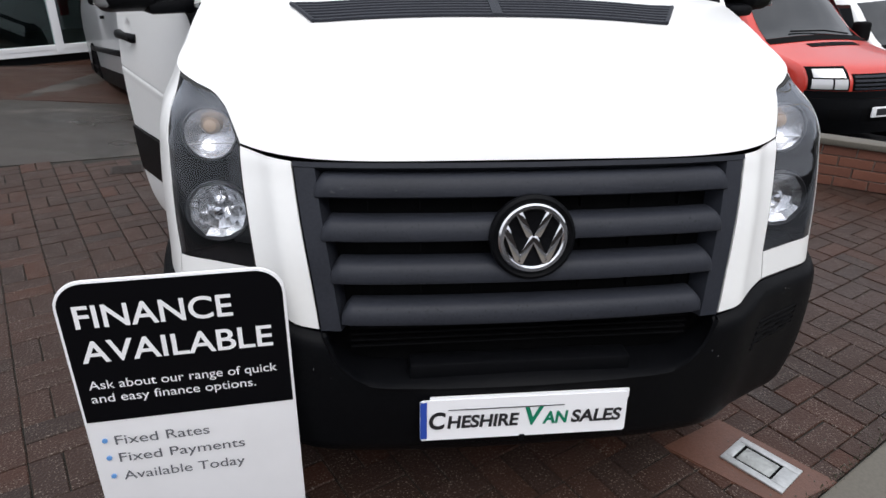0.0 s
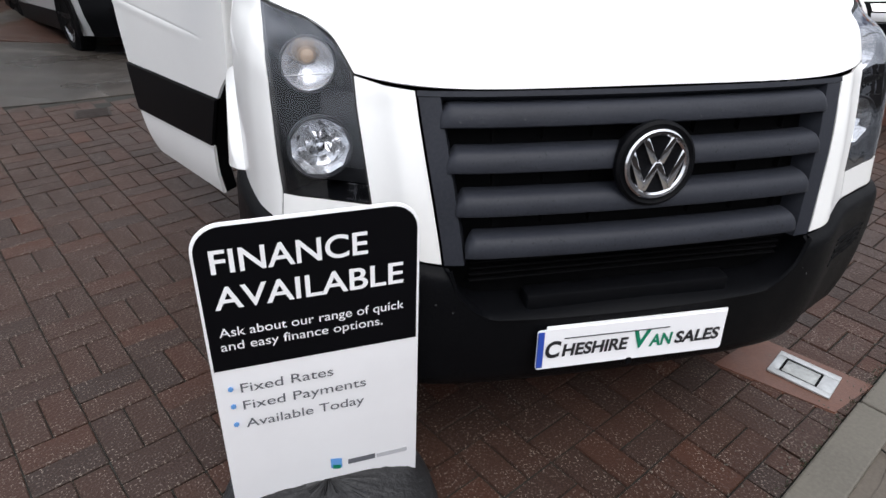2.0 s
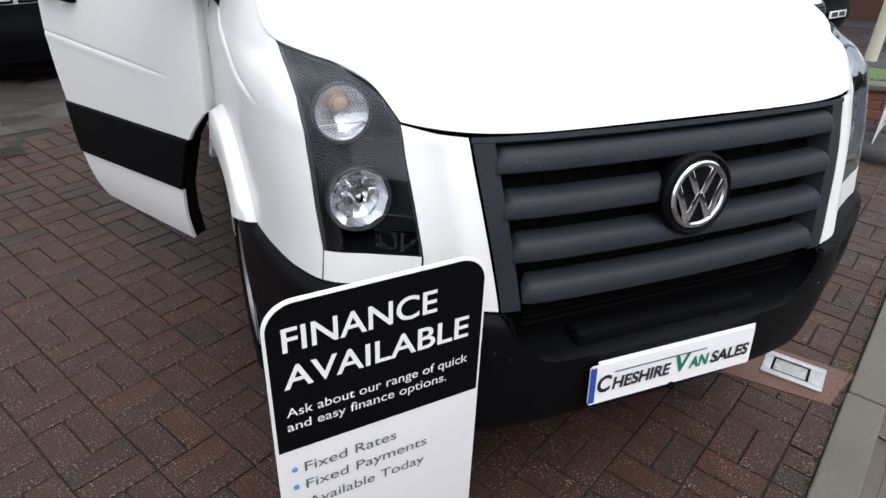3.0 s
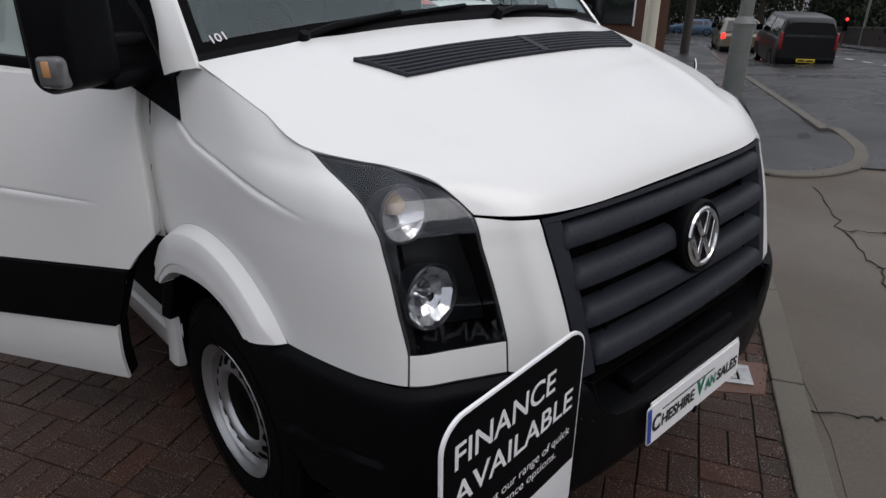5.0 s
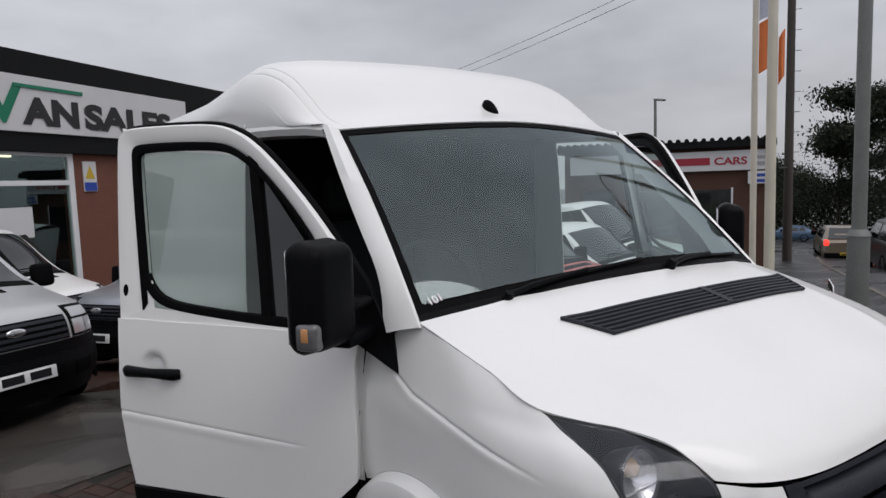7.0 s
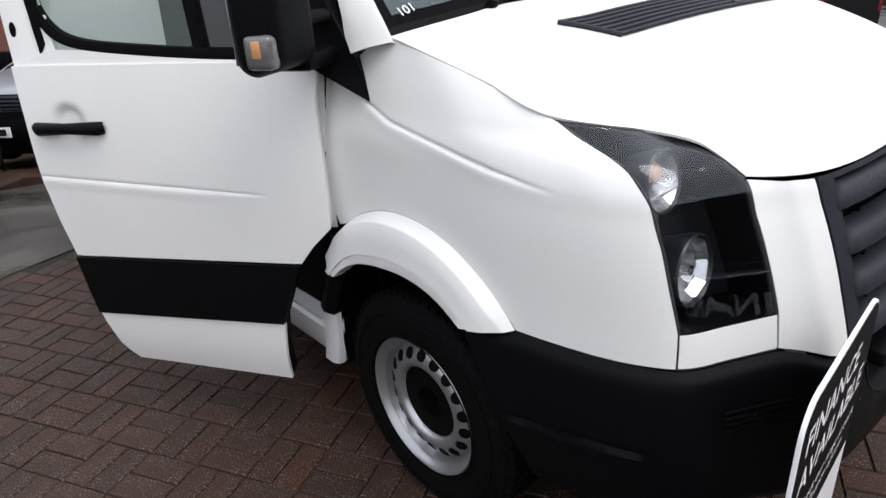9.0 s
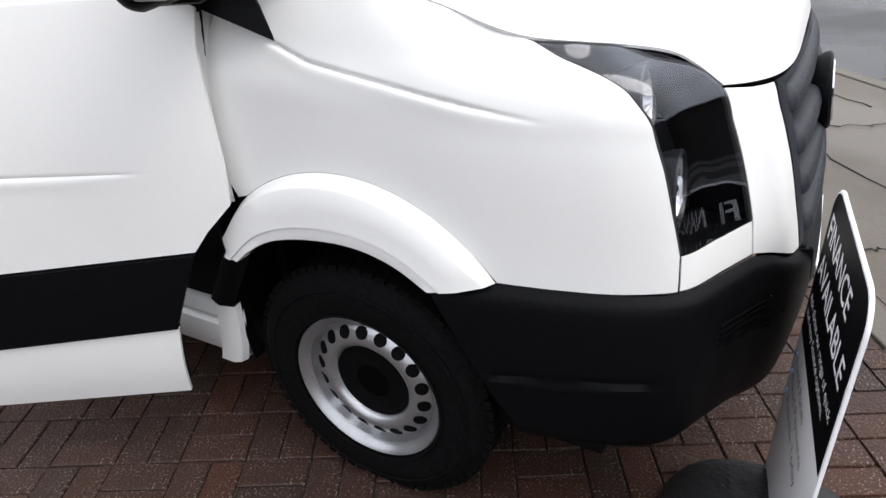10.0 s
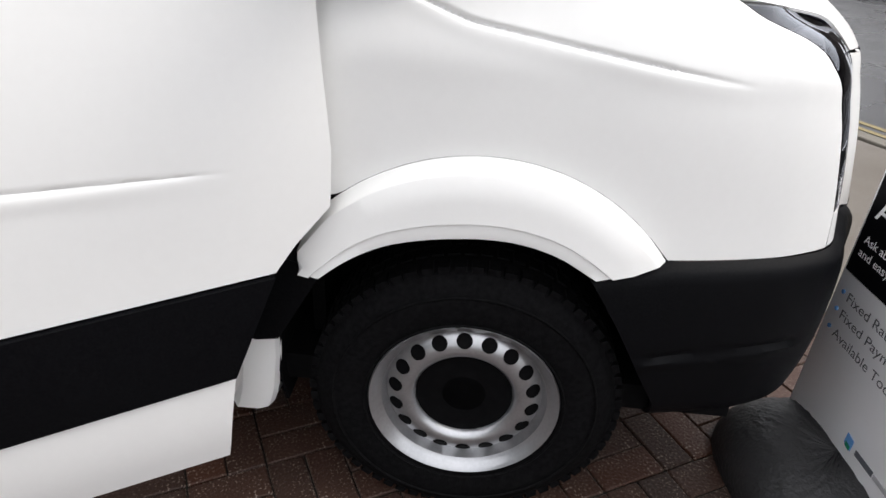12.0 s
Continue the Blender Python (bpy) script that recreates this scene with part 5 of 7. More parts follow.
sign2 = tagged(copy_thing(sign, pose(3.15, 1.72, 0, 0, 0, 29)), "white and black pavement sign standing edge-on by the brick edge", "sign", "pavement signs")

# ---- ground, road, pavement ----
RO, RD, RN = Vector((0.982, 0.080, 0)), Vector((0.874, 0.486, 0)).normalized(), Vector((0.486, -0.874, 0)).normalized()


def road_pt(s, n, z=0.0):
    """A place by the forecourt's edge: metres along it, metres out from it, height."""
    return RO + RD * s + RN * n + Vector((0, 0, z))


def ease(v, a, b):
    t = min(1, max(0, (v - a) / (b - a)))
    return t * t * (3 - 2 * t)


def level(x, y):
    """Height of the ground, which falls away behind the forecourt and drops behind the low brick edge."""
    d, u = (x - 2.55) * 0.41 + (y - 3.05) * 0.912, (x - 2.55) * 0.912 - (y - 3.05) * 0.41
    q = max(0.0, 0.45 * x + 0.9 * y - 2.2 - 1.8 * ease(x, -2.2, -1.0))
    return -0.1 * min(q, 16) - 0.03 * max(0, q - 16) - 0.062 * max(0, min(x - 27, 40)) - 0.05 * max(0, min(q, 6) - 1) * ease(x, -4.5, -2.5) * (1 - ease(x, -0.5, 1.5)) - 0.20 * ease(d, 0.08, 0.4) * ease(u, -5, -4) * (1 - ease(u, 3.2, 4.5))


def grounded(x, y, z=0.0):
    return Vector((x, y, level(x, y) + z))


def slab(quad, z, thick, name, mat, label, kind="structure", bevel=0.0, cuts=0):
    """A flat piece of ground that follows the fall."""
    bm = bmesh.new()
    f = bm.faces.new([bm.verts.new((p[0], p[1], 0)) for p in quad])
    bm.normal_update()
    if f.normal.z < 0:
        bmesh.ops.reverse_faces(bm, faces=[f])
    if cuts:
        bmesh.ops.triangulate(bm, faces=bm.faces[:])
        bmesh.ops.subdivide_edges(bm, edges=bm.edges[:], cuts=cuts, use_grid_fill=True)
    for v in bm.verts:
        v.co.z = z + level(v.co.x, v.co.y)
    r = bmesh.ops.extrude_face_region(bm, geom=bm.faces[:])
    bmesh.ops.translate(bm, vec=(0, 0, -thick), verts=[v for v in r["geom"] if isinstance(v, bmesh.types.BMVert)])
    bmesh.ops.recalc_face_normals(bm, faces=bm.faces[:])
    if bevel:
        bmesh.ops.bevel(bm, geom=[e for e in bm.edges if all(abs(v.co.z - z) < 1e-5 for v in e.verts)], offset=bevel, segments=2, affect="EDGES")
    return tagged(finish(name, bm, mat, smooth=False), label, kind=kind)


# the road's near edge, bending away to the left
EDGE = [Vector((x, y, 0)) for x, y in ((-70, -39.6), (-35, -21.3), (-9.9, -8.1), (2.5, -1.6), (6.6, 1.85), (12.0, 4.85), (18.5, 8.45), (25, 12.1), (45, 23.2), (63, 33.3), (110, 60), (320, 180))]
EDGE_N = []
for i in range(len(EDGE)):
    d = (EDGE[min(i + 1, len(EDGE) - 1)] - EDGE[max(i - 1, 0)]).normalized()
    EDGE_N.append(Vector((d.y, -d.x, 0)))


def lane_pt(k, n, z=0.0):
    """A place by the road: k counts the bends of its edge, n metres out into the road."""
    i = min(int(k), len(EDGE) - 2)
    p = EDGE[i].lerp(EDGE[i + 1], k - i) + EDGE_N[i].lerp(EDGE_N[i + 1], k - i) * n
    return grounded(p.x, p.y, z)


def lane_k(x, y):
    return min((k / 50 for k in range(50 * (len(EDGE) - 1))), key=lambda k: (EDGE[int(k)].lerp(EDGE[int(k) + 1], k - int(k)) - Vector((x, y, 0))).length)


def strip(n0, n1, z, thick, name, mat, label, k0=0, k1=11):
    a, b = (f if callable(f) else (lambda k, f=f: f) for f in (n0, n1))
    ks = span(k0, k1, int((k1 - k0) * 6) + 2)
    bm = sheet([[lane_pt(k, a(k), z), lane_pt(k, (a(k) + b(k)) / 2, z), lane_pt(k, b(k), z)] for k in ks], thick)
    bmesh.ops.recalc_face_normals(bm, faces=bm.faces[:])
    return tagged(finish(name, bm, mat, smooth=False), label, kind="structure")


gx = [-1500, -300, -60, -20, -8, 0, 4, 8, 14, 22, 35, 60, 110, 300, 1500]
bm = sheet([[Vector((x, y, max(-30, level(x, y)) - 0.16)) for y in gx] for x in gx], 0.0, flip=True)
tagged(finish("ground", bm, M_TARMAC, smooth=False), "plain dark ground reaching the horizon", kind="structure")
strip(0.0, 8.2, -0.07, 0.05, "road", M_TARMAC, "wet grey tarmac road")
strip(8.2, 11.0, 0.03, 0.15, "pavement", M_TARMAC, "far pavement beside the road")
inner = line([(0, -2.0), (3, -2.02), (4, -2.4), (5, -2.5), (6, -2.4), (11, -2.2)])
strip(inner, -0.15, -0.004, 0.13, "pavement", M_PAVE, "worn concrete footway crossing", 0, 3.6)
strip(inner, -0.15, 0.012, 0.14, "pavement", M_TARMAC, "dark tarmac footway", 3.6, 11)
strip(lambda k: inner(k) - 2.6, inner, 0.006, 0.13, "verge", M_TARMAC, "dark tarmac verge behind the footway", 3.9, 11)
kerb_i = tagged(empty("kerb"), "row of worn concrete kerb stones at the forecourt", kind="structure")
kerb_o = tagged(empty("kerb"), "row of kerb stones at the road", kind="structure")
random.seed(4)
kerb_bm = box((0.004, 0, -0.12), (0.896, 0.125, 0), 0.008, 2)
kerb_mesh = bpy.data.meshes.new("kerb_stone")
kerb_bm.to_mesh(kerb_mesh)
kerb_bm.free()
kerb_mesh.materials.append(M_KERB)
ang = math.degrees(math.atan2(RD.y, RD.x))
for s in range(-9, 8):
    ob = new("kerb_stone", kerb_mesh)
    ob.parent = kerb_i
    ob.matrix_basis = Matrix.Translation(road_pt(s * 0.9, 0.125, 0.008 + random.uniform(-0.004, 0.004))) @ pose(0, 0, 0, 0, 0, ang + random.uniform(-0.3, 0.3))
def kerb_run(points, z, step):
    """Kerb stones laid end to end along a bent line, its outer face on the line."""
    pts, acc = [Vector((p[0], p[1], 0)) for p in points], [0.0]
    for p, q in zip(pts, pts[1:]):
        acc.append(acc[-1] + (q - p).length)
    place = lambda d: Vector((float(np.interp(d, acc, [p.x for p in pts])), float(np.interp(d, acc, [p.y for p in pts])), 0))
    d = 0.0
    while d < acc[-1] - 0.05:
        e = min(acc[-1], d + step)
        rows = []
        for t in span(d + 0.003, e - 0.003, 5):
            p, g = place(t), (place(min(acc[-1], t + 0.15)) - place(max(0, t - 0.15))).normalized()
            side = Vector((-g.y, g.x, 0))
            up = level(p.x, p.y) + z
            rows.append([p + side * o + Vector((0, 0, up + h)) for o, h in ((0, -0.13), (0, -0.012), (0.012, 0), (0.118, 0), (0.125, -0.006), (0.125, -0.13))])
        bm = sheet(rows, 0.0, flip=True)
        bm.verts.ensure_lookup_table()
        bm.faces.new([bm.verts[i] for i in range(6)])
        bm.faces.new([bm.verts[i] for i in range(24, 30)][::-1])
        bmesh.ops.recalc_face_normals(bm, faces=bm.faces[:])
        part("kerb_stone", bm, M_KERB, kerb_o, smooth=False)
        d = e


CORNER = [(3.88, 1.42), (3.91, 1.28), (4.00, 1.14), (4.14, 1.03), (4.34, 0.945), (4.6, 0.885), (4.82, 0.88), (5.10, 0.94), (5.36, 1.03), (5.62, 1.17), (6.11, 1.49), (6.55, 1.79)]
kerb_run(CORNER, 0.024, 0.55)
kerb_run(CORNER[-1:] + [tuple(lane_pt(k, -0.02)[:2]) for k in span(4.06, 7.0, 70)], 0.024, 0.9)
kerb_run([tuple(lane_pt(k, 0.0)[:2]) for k in span(2.2, 3.62, 20)], 0.002, 0.9)
slab([(x - 0.02, y + 0.06) for x, y in CORNER[::-1]] + [(3.25, 2.35), (5.6, 3.3), (6.9, 2.45)], 0.016, 0.1, "pavement", M_TARMAC, "dark tarmac footway corner", cuts=4)
slab([road_pt(-9, 0.09), road_pt(4, 0.09), road_pt(4, 0.75), road_pt(-9, 0.75)], -0.007, 0.1, "pavement", M_PAVE, "worn concrete beside the forecourt kerb", cuts=3)
slab([(-12, 4.5), (0, 7.45), (0, 14.2), (-12, 4.8)], 0.010, 0.1, "paving_strip", M_BRICK, "brown paving in front of the showroom", cuts=12)
for n0 in (0.28, 0.42):
    strip(n0, n0 + 0.06, -0.066, 0.003, "road_line", M_WORNYELLOW, "worn yellow line", 1.5, 3.4)
for k in range(26):
    strip(4.05, 4.15, -0.066, 0.003, "road_marking", M_FASCIAWHITE, "white dash of the centre line", 2 + k * 0.3, 2.12 + k * 0.3)

cracks = tagged(empty("pavement_cracks"), "dark cracks and joints across the worn concrete", kind="structure")
rnd = random.Random(17)
for line_pts in (((3.87, 0.96), (3.03, 0.47), (2.57, 0.14), (2.03, -0.17), (1.2, -0.75)), ((0.86, -0.04), (1.0, -0.26), (1.08, -0.38), (1.4, -0.9)), ((4.63, 0.67), (3.78, 0.2), (3.1, -0.4)),
                 ((2.57, 0.14), (2.75, -0.3), (3.05, -0.75)), ((3.03, 0.47), (3.3, 0.15), (3.78, 0.2)), ((-0.9, -1.1), (-0.55, -1.7), (-0.2, -2.4))):
    pts = [Vector((*p, 0)) for p in line_pts]
    fine = [a.lerp(b, k / 9) + Vector((rnd.gauss(0, 0.012), rnd.gauss(0, 0.012), 0)) for a, b in zip(pts, pts[1:]) for k in range(9)]
    bm = sheet([[p + Vector((0, w, 0.0015)) for w in (-wd, wd)] for p in fine for wd in [rnd.uniform(0.001, 0.006)]], 0.004)
    bmesh.ops.recalc_face_normals(bm, faces=bm.faces[:])
    part("crack", bm, M_JOINT, cracks, smooth=False)

# forecourt: joint bed, then the blocks (at the end), concrete apron, gully
APRON = lambda x: 3.55 + (x + 3) * 0.28
slab([(-9, APRON(-9)), (-9, -5.2), road_pt(-9, 0), road_pt(4.6, 0), (6.5, 4.2), (6.5, APRON(6.5))], -0.008, 0.1, "forecourt_bed", M_JOINT, "dark sand bed between the paving blocks", cuts=20)
slab([(-14, APRON(-14)), (6.4, APRON(6.4)), (9, 24), (-14, 14)], 0.003, 0.12, "apron", M_CONC, "stained concrete apron in front of the showroom", cuts=20)
DR = -56
M_RIBGLASS = material("ribbed_inset_glass", (0.30, 0.31, 0.30), 0.2, 0.3, grain=0.6, scale=45, stain=0.5, stain_scale=30, bump=1.0, bump_scale=60)
patch_ob = slab([(0.60, 0.35), (0.86, 0.47), (1.10, 0.14), (0.86, 0.05)], 0.003, 0.03, "mortar_patch", M_PATCH, "reddish mortar patch round the inset cover", bevel=0.004)
cover = tagged(empty("drain_cover"), "galvanised metal inset cover with a clear glass panel", "drain cover")
cover.matrix_world = Matrix.Translation((0.886, 0.236, 0.003)) @ pose(0, 0, 0, 0, 0, DR)
L2, W2 = 0.104, 0.074
for lo, hi in (((-L2, -W2, 0), (L2, -W2 + 0.028, 0.008)), ((-L2, W2 - 0.028, 0), (L2, W2, 0.008)), ((-L2, -W2 + 0.028, 0), (-L2 + 0.03, W2 - 0.028, 0.008)), ((L2 - 0.05, -W2 + 0.028, 0), (L2, W2 - 0.028, 0.008))):
    part("frame_bar", box(lo, hi, 0.002), M_GALV, cover)
part("gasket", box((-L2 + 0.030, -W2 + 0.028, 0), (L2 - 0.05, W2 - 0.028, 0.004)), M_BLACK, cover)
part("glass_block", box((-L2 + 0.038, -W2 + 0.036, 0), (L2 - 0.058, W2 - 0.036, 0.006), 0.003), M_RIBGLASS, cover, "ribbed glass panel")
part("slot", box((-L2 + 0.030, -W2 + 0.028, 0.0045), (L2 - 0.05, -W2 + 0.033, 0.0062)), M_BLACK, cover)
M_RUST = material("rusty_iron", (0.022, 0.015, 0.012), 0.7, 0.2, grain=0.4, scale=90, stain=0.4, stain_scale=12)
gully = tagged(empty("gully_grate"), "rusty square gully grate in the block paving", "drain")
gully.matrix_world = pose(-2.10, 3.42, 0.002, 0, 0, 16)
part("rim", box((-0.11, -0.09, 0), (0.11, 0.09, 0.003), 0.001), M_RUST, gully)
for k in range(7):
    part("bar", box((-0.095, -0.078 + k * 0.024, 0.003), (0.095, -0.066 + k * 0.024, 0.006), 0.001), M_RUST, gully)

# raised grass bed with its brick edge
bed = tagged(empty("grass_bed"), "low brick edging round a raised grass bed", kind="structure")
E0, E1 = Vector((2.55, 3.05, 0)), Vector((4.3, 1.76, 0))
ed = (E1 - E0).normalized()
ea = math.degrees(math.atan2(ed.y, ed.x))
for row in range(4):
    for k in range(10):
        bm = box((0.004, 0, 0.004), (0.211, 0.10, 0.069), 0.004, 1)
        ob = part("brick", bm, M_REDBRICK, bed, smooth=False)
        ob.matrix_basis = Matrix.Translation(E0 + ed * (k * 0.215 + 0.1 * (row % 2)) + Vector((0, 0, row * 0.073))) @ pose(0, 0, 0, 0, 0, ea)
part("mortar_core", box((0.0, 0.012, 0), (2.20, 0.09, 0.29)), M_MORTAR, bed).matrix_basis = Matrix.Translation(E0) @ pose(0, 0, 0, 0, 0, ea)
part("coping", box((-0.02, -0.02, 0.29), (2.22, 0.13, 0.335), 0.008), M_KERB, bed).matrix_basis = Matrix.Translation(E0) @ pose(0, 0, 0, 0, 0, ea)
lawn = slab([(3.3, 2.62), (4.42, 1.82), (6.6, 3.35), (6.4, 4.2), (4.9, 3.75)], 0.26, 0.6, "lawn", M_GRASS, "trimmed green grass verge")
random.seed(11)
bm = bmesh.new()
for _ in range(9000):
    a, b = random.random(), random.random()
    p = Vector((3.35, 2.64, 0)).lerp(Vector((4.42, 1.86, 0)), a).lerp(Vector((5.0, 3.7, 0)).lerp(Vector((6.5, 3.5, 0)), a), b)
    p.z = 0.26 + level(p.x, p.y)
    h, w, an = random.uniform(0.02, 0.05), 0.004, random.uniform(0, math.tau)
    d = Vector((math.cos(an) * w, math.sin(an) * w, 0))
    t = Vector((random.uniform(-0.02, 0.02), random.uniform(-0.02, 0.02), h))
    bm.faces.new([bm.verts.new(p - d), bm.verts.new(p + d), bm.verts.new(p + t)])
tagged(finish("grass_blades", bm, M_GRASS, smooth=False), "short grass blades on the verge", "grass", kind="stuff")


# ---- other vehicles ----
def loft(stations, bm=None):
    """A body through cross-sections (y, half profile of x and z from floor to roof)."""
    bm = bm or bmesh.new()
    rings = []
    for y, prof in stations:
        full = [(x, z) for x, z in prof] + [(-x, z) for x, z in prof[::-1]]
        rings.append([bm.verts.new((x, y, z)) for x, z in full])
    k = len(rings[0])
    for a, b in zip(rings, rings[1:]):
        for i in range(k):
            bm.faces.new((a[i], a[(i + 1) % k], b[(i + 1) % k], b[i]))
    bm.faces.new(rings[0]), bm.faces.new(rings[-1])
    bmesh.ops.recalc_face_normals(bm, faces=bm.faces[:])
    return bm


def sect(zb, hw, zw, hr, zr):
    """Half cross-section: sill, waist, roof."""
    return [(hw * 0.5, zb), (hw * 0.93, zb + 0.01), (hw * 0.985, zb + 0.10), (hw, zb + 0.28), (hw * 0.995, (zb + 0.28 + zw) / 2), (hw * 0.975, zw - 0.02), (hw * 0.965, zw),
            (hr * 0.5 + hw * 0.48, (zw + zr) / 2), (hr, zr - 0.07), (hr * 0.9, zr - 0.015), (hr * 0.55, zr)]


def pane(pts, out, mat, name, parent):
    bm = bmesh.new()
    a = [Vector(p) for p in pts]
    n = (a[1] - a[0]).cross(a[2] - a[0]).normalized()
    v = [bm.verts.new(p + n * out) for p in a]
    w = [bm.verts.new(p - n * 0.004) for p in a]
    bm.faces.new(v), bm.faces.new(w[::-1])
    for i in range(len(a)):
        bm.faces.new((v[i - 1], v[i], w[i], w[i - 1]))
    bmesh.ops.recalc_face_normals(bm, faces=bm.faces[:])
    return part(name, bm, mat, parent, smooth=False)


small_wheel = None


def vehicle(kind, paint, label, m, lit=False):
    """A parked or waiting vehicle, its front at the origin towards -y."""
    v = tagged(empty("car"), label, "car", "cars in the road")
    if kind == "boxy":
        L, hw, H, belt, nose_l, scr, ws = 4.1, 0.87, 1.72, 1.06, 0.85, 1.35, (0.8, 3.3)
    else:
        L, hw, H, belt, nose_l, scr, ws = 4.5, 0.87, 1.46, 0.95, 1.15, 2.0, (0.85, 3.5)
    hr = hw * 0.76
    tail = L - (0.15 if kind != "car" else 0.75)
    st = [(0.0, sect(0.32, hw * 0.80, belt * 0.60, hw * 0.7, belt * 0.66)), (0.06, sect(0.26, hw * 0.88, belt * 0.68, hw * 0.8, belt * 0.74)), (0.22, sect(0.22, hw * 0.96, belt * 0.80, hw * 0.86, belt * 0.86)),
          (nose_l * 0.75, sect(0.22, hw, belt * 0.92, hw * 0.9, belt * 0.98)), (nose_l, sect(0.22, hw, belt, hw * 0.9, belt + 0.05)), ((nose_l + scr) / 2, sect(0.22, hw, belt, hr + (hw - hr) * 0.4, (belt + H) / 2 + 0.06)),
          (scr, sect(0.22, hw, belt, hr, H - 0.03)), (scr + 0.35, sect(0.22, hw, belt, hr, H)), ((scr + tail) / 2, sect(0.22, hw, belt, hr, H + 0.01)), (tail - 0.2, sect(0.22, hw, belt, hr, H - 0.02))]
    if kind == "car":
        st += [(tail + 0.25, sect(0.22, hw, belt, hr * 0.98, (H + belt) / 2)), (tail + 0.5, sect(0.24, hw * 0.97, belt, hw * 0.85, belt + 0.04)), (L, sect(0.32, hw * 0.86, belt * 0.9, hw * 0.75, belt * 0.95))]
    else:
        st += [(tail, sect(0.24, hw * 0.99, belt, hr * 0.98, H - 0.05)), (L, sect(0.32, hw * 0.93, belt, hr * 0.93, H - 0.16))]
    part("body", loft(st), paint, v)
    zb, zt = belt + 0.05, H - 0.14
    xm = lambda z: hw * 0.965 + (hr - hw * 0.965) * (z - belt) / (H - 0.07 - belt)
    for sgn in (-1, 1):
        for y0, y0t, y1t, y1 in ((nose_l + 0.25, scr + 0.15, scr + 1.0, scr + 1.0), (scr + 1.08, scr + 1.08, tail - 0.25, tail - 0.15)):
            o = 0.012
            pts = [(sgn * (xm(zb) + o), y0, zb), (sgn * (xm(zb) + o), y1, zb), (sgn * (xm(zt) + o), y1t, zt), (sgn * (xm(zt) + o), max(y0t, y0 + 0.1), zt)]
            pane(pts if sgn > 0 else pts[::-1], 0.006, M_DARKGLASS, "side_window", v)
        part("wing_mirror", box((sgn * (hw - 0.02) - (0.0 if sgn > 0 else 0.2), nose_l + 0.35, belt + 0.02), (sgn * (hw - 0.02) + (0.2 if sgn > 0 else 0.0), nose_l + 0.50, belt + 0.22), 0.04, 3), M_BLACK, v)
        bm = box((min(sgn * hw * 0.55, sgn * hw * 0.86), -0.03, belt * 0.56), (max(sgn * hw * 0.55, sgn * hw * 0.86), 0.20, belt * 0.72), 0.04, 3)
        part("headlamp", bm, M_LENSGREY, v, "clear headlamp")
        lo, hi, la = (0.72, 1.20, 0.83) if kind == "boxy" else (0.82, 1.06, 0.74)
        bm = box((min(sgn * hw * la, sgn * hw * 0.94), L - 0.16, belt * lo), (max(sgn * hw * la, sgn * hw * 0.94), L + 0.015, belt * hi), 0.03, 2)
        part("tail_lamp", bm, M_BRAKE if lit else M_TAIL, v, "lit red brake lamp" if lit else "red tail lamp")
    wsn = [(-hw * 0.84, nose_l + 0.06, belt + 0.06), (hw * 0.84, nose_l + 0.06, belt + 0.06), (hr * 0.88, scr - 0.05, H - 0.08), (-hr * 0.88, scr - 0.05, H - 0.08)]
    pane(wsn, 0.035, M_DARKGLASS, "windscreen", v)
    if kind == "car":
        rw = [(hw * 0.75, tail + 0.46, belt + 0.06), (-hw * 0.75, tail + 0.46, belt + 0.06), (-hr * 0.85, tail - 0.12, H - 0.06), (hr * 0.85, tail - 0.12, H - 0.06)]
        pane(rw, 0.04, M_DARKGLASS, "rear_window", v)
    else:
        rw = [(hw * 0.78, L - 0.01, belt + 0.08), (-hw * 0.78, L - 0.01, belt + 0.08), (-hr * 0.82, L - 0.02, H - 0.24), (hr * 0.82, L - 0.02, H - 0.24)]
        pane(rw, 0.012, M_DARKGLASS, "rear_window", v)
    part("front_bumper", box((-hw * 0.90, -0.06, 0.24), (hw * 0.90, 0.26, belt * 0.52), 0.06, 3), M_PLASTIC, v)
    for k in range(4):
        z = belt * (0.57 + 0.045 * k)
        part("grille_bar", box((-hw * 0.50, -0.045, z), (hw * 0.50, 0.06, z + 0.028), 0.008), M_GRILLE, v)
    bm = bmesh.new()
    bmesh.ops.create_uvsphere(bm, u_segments=16, v_segments=8, radius=1)
    bm.transform(Matrix.Translation((0, -0.05, belt * 0.655)) @ Matrix.Diagonal((0.075, 0.012, 0.035, 1)))
    part("badge", bm, M_CHROME, v)
    part("rear_bumper", box((-hw * 0.92, L - 0.22, 0.26), (hw * 0.92, L + 0.05, belt * 0.52), 0.05, 3), M_PLASTIC if lit or kind != "car" else paint, v)
    for y, mat in ((-0.075, M_PLATE), (L + 0.052, M_YPLATE)):
        part("number_plate", box((-0.26, y, 0.40), (0.26, y + 0.014, 0.51), 0.003), mat, v)
        yy = y - 0.002 if y < 0 else y + 0.0145
        for x0, x1 in ((-0.22, -0.02), (0.03, 0.22)):
            part("plate_bar", box((x0, yy, 0.43), (x1, yy + 0.002, 0.48)), M_INK, v)
    for sgn in (-1, 1):
        for y in ws:
            w = copy_thing(small_wheel, pose(sgn * (hw - 0.12), y, 0.31, 0, 0, 0 if sgn < 0 else 180))
            w.parent = v
            ring = [[Vector((sgn * (hw + o), y + r * math.cos(a), 0.31 + r * math.sin(a))) for r, o in ((0.315, 0.004), (0.36, 0.008), (0.385, -0.01))] for a in span(-0.35, math.pi + 0.35, 20)]
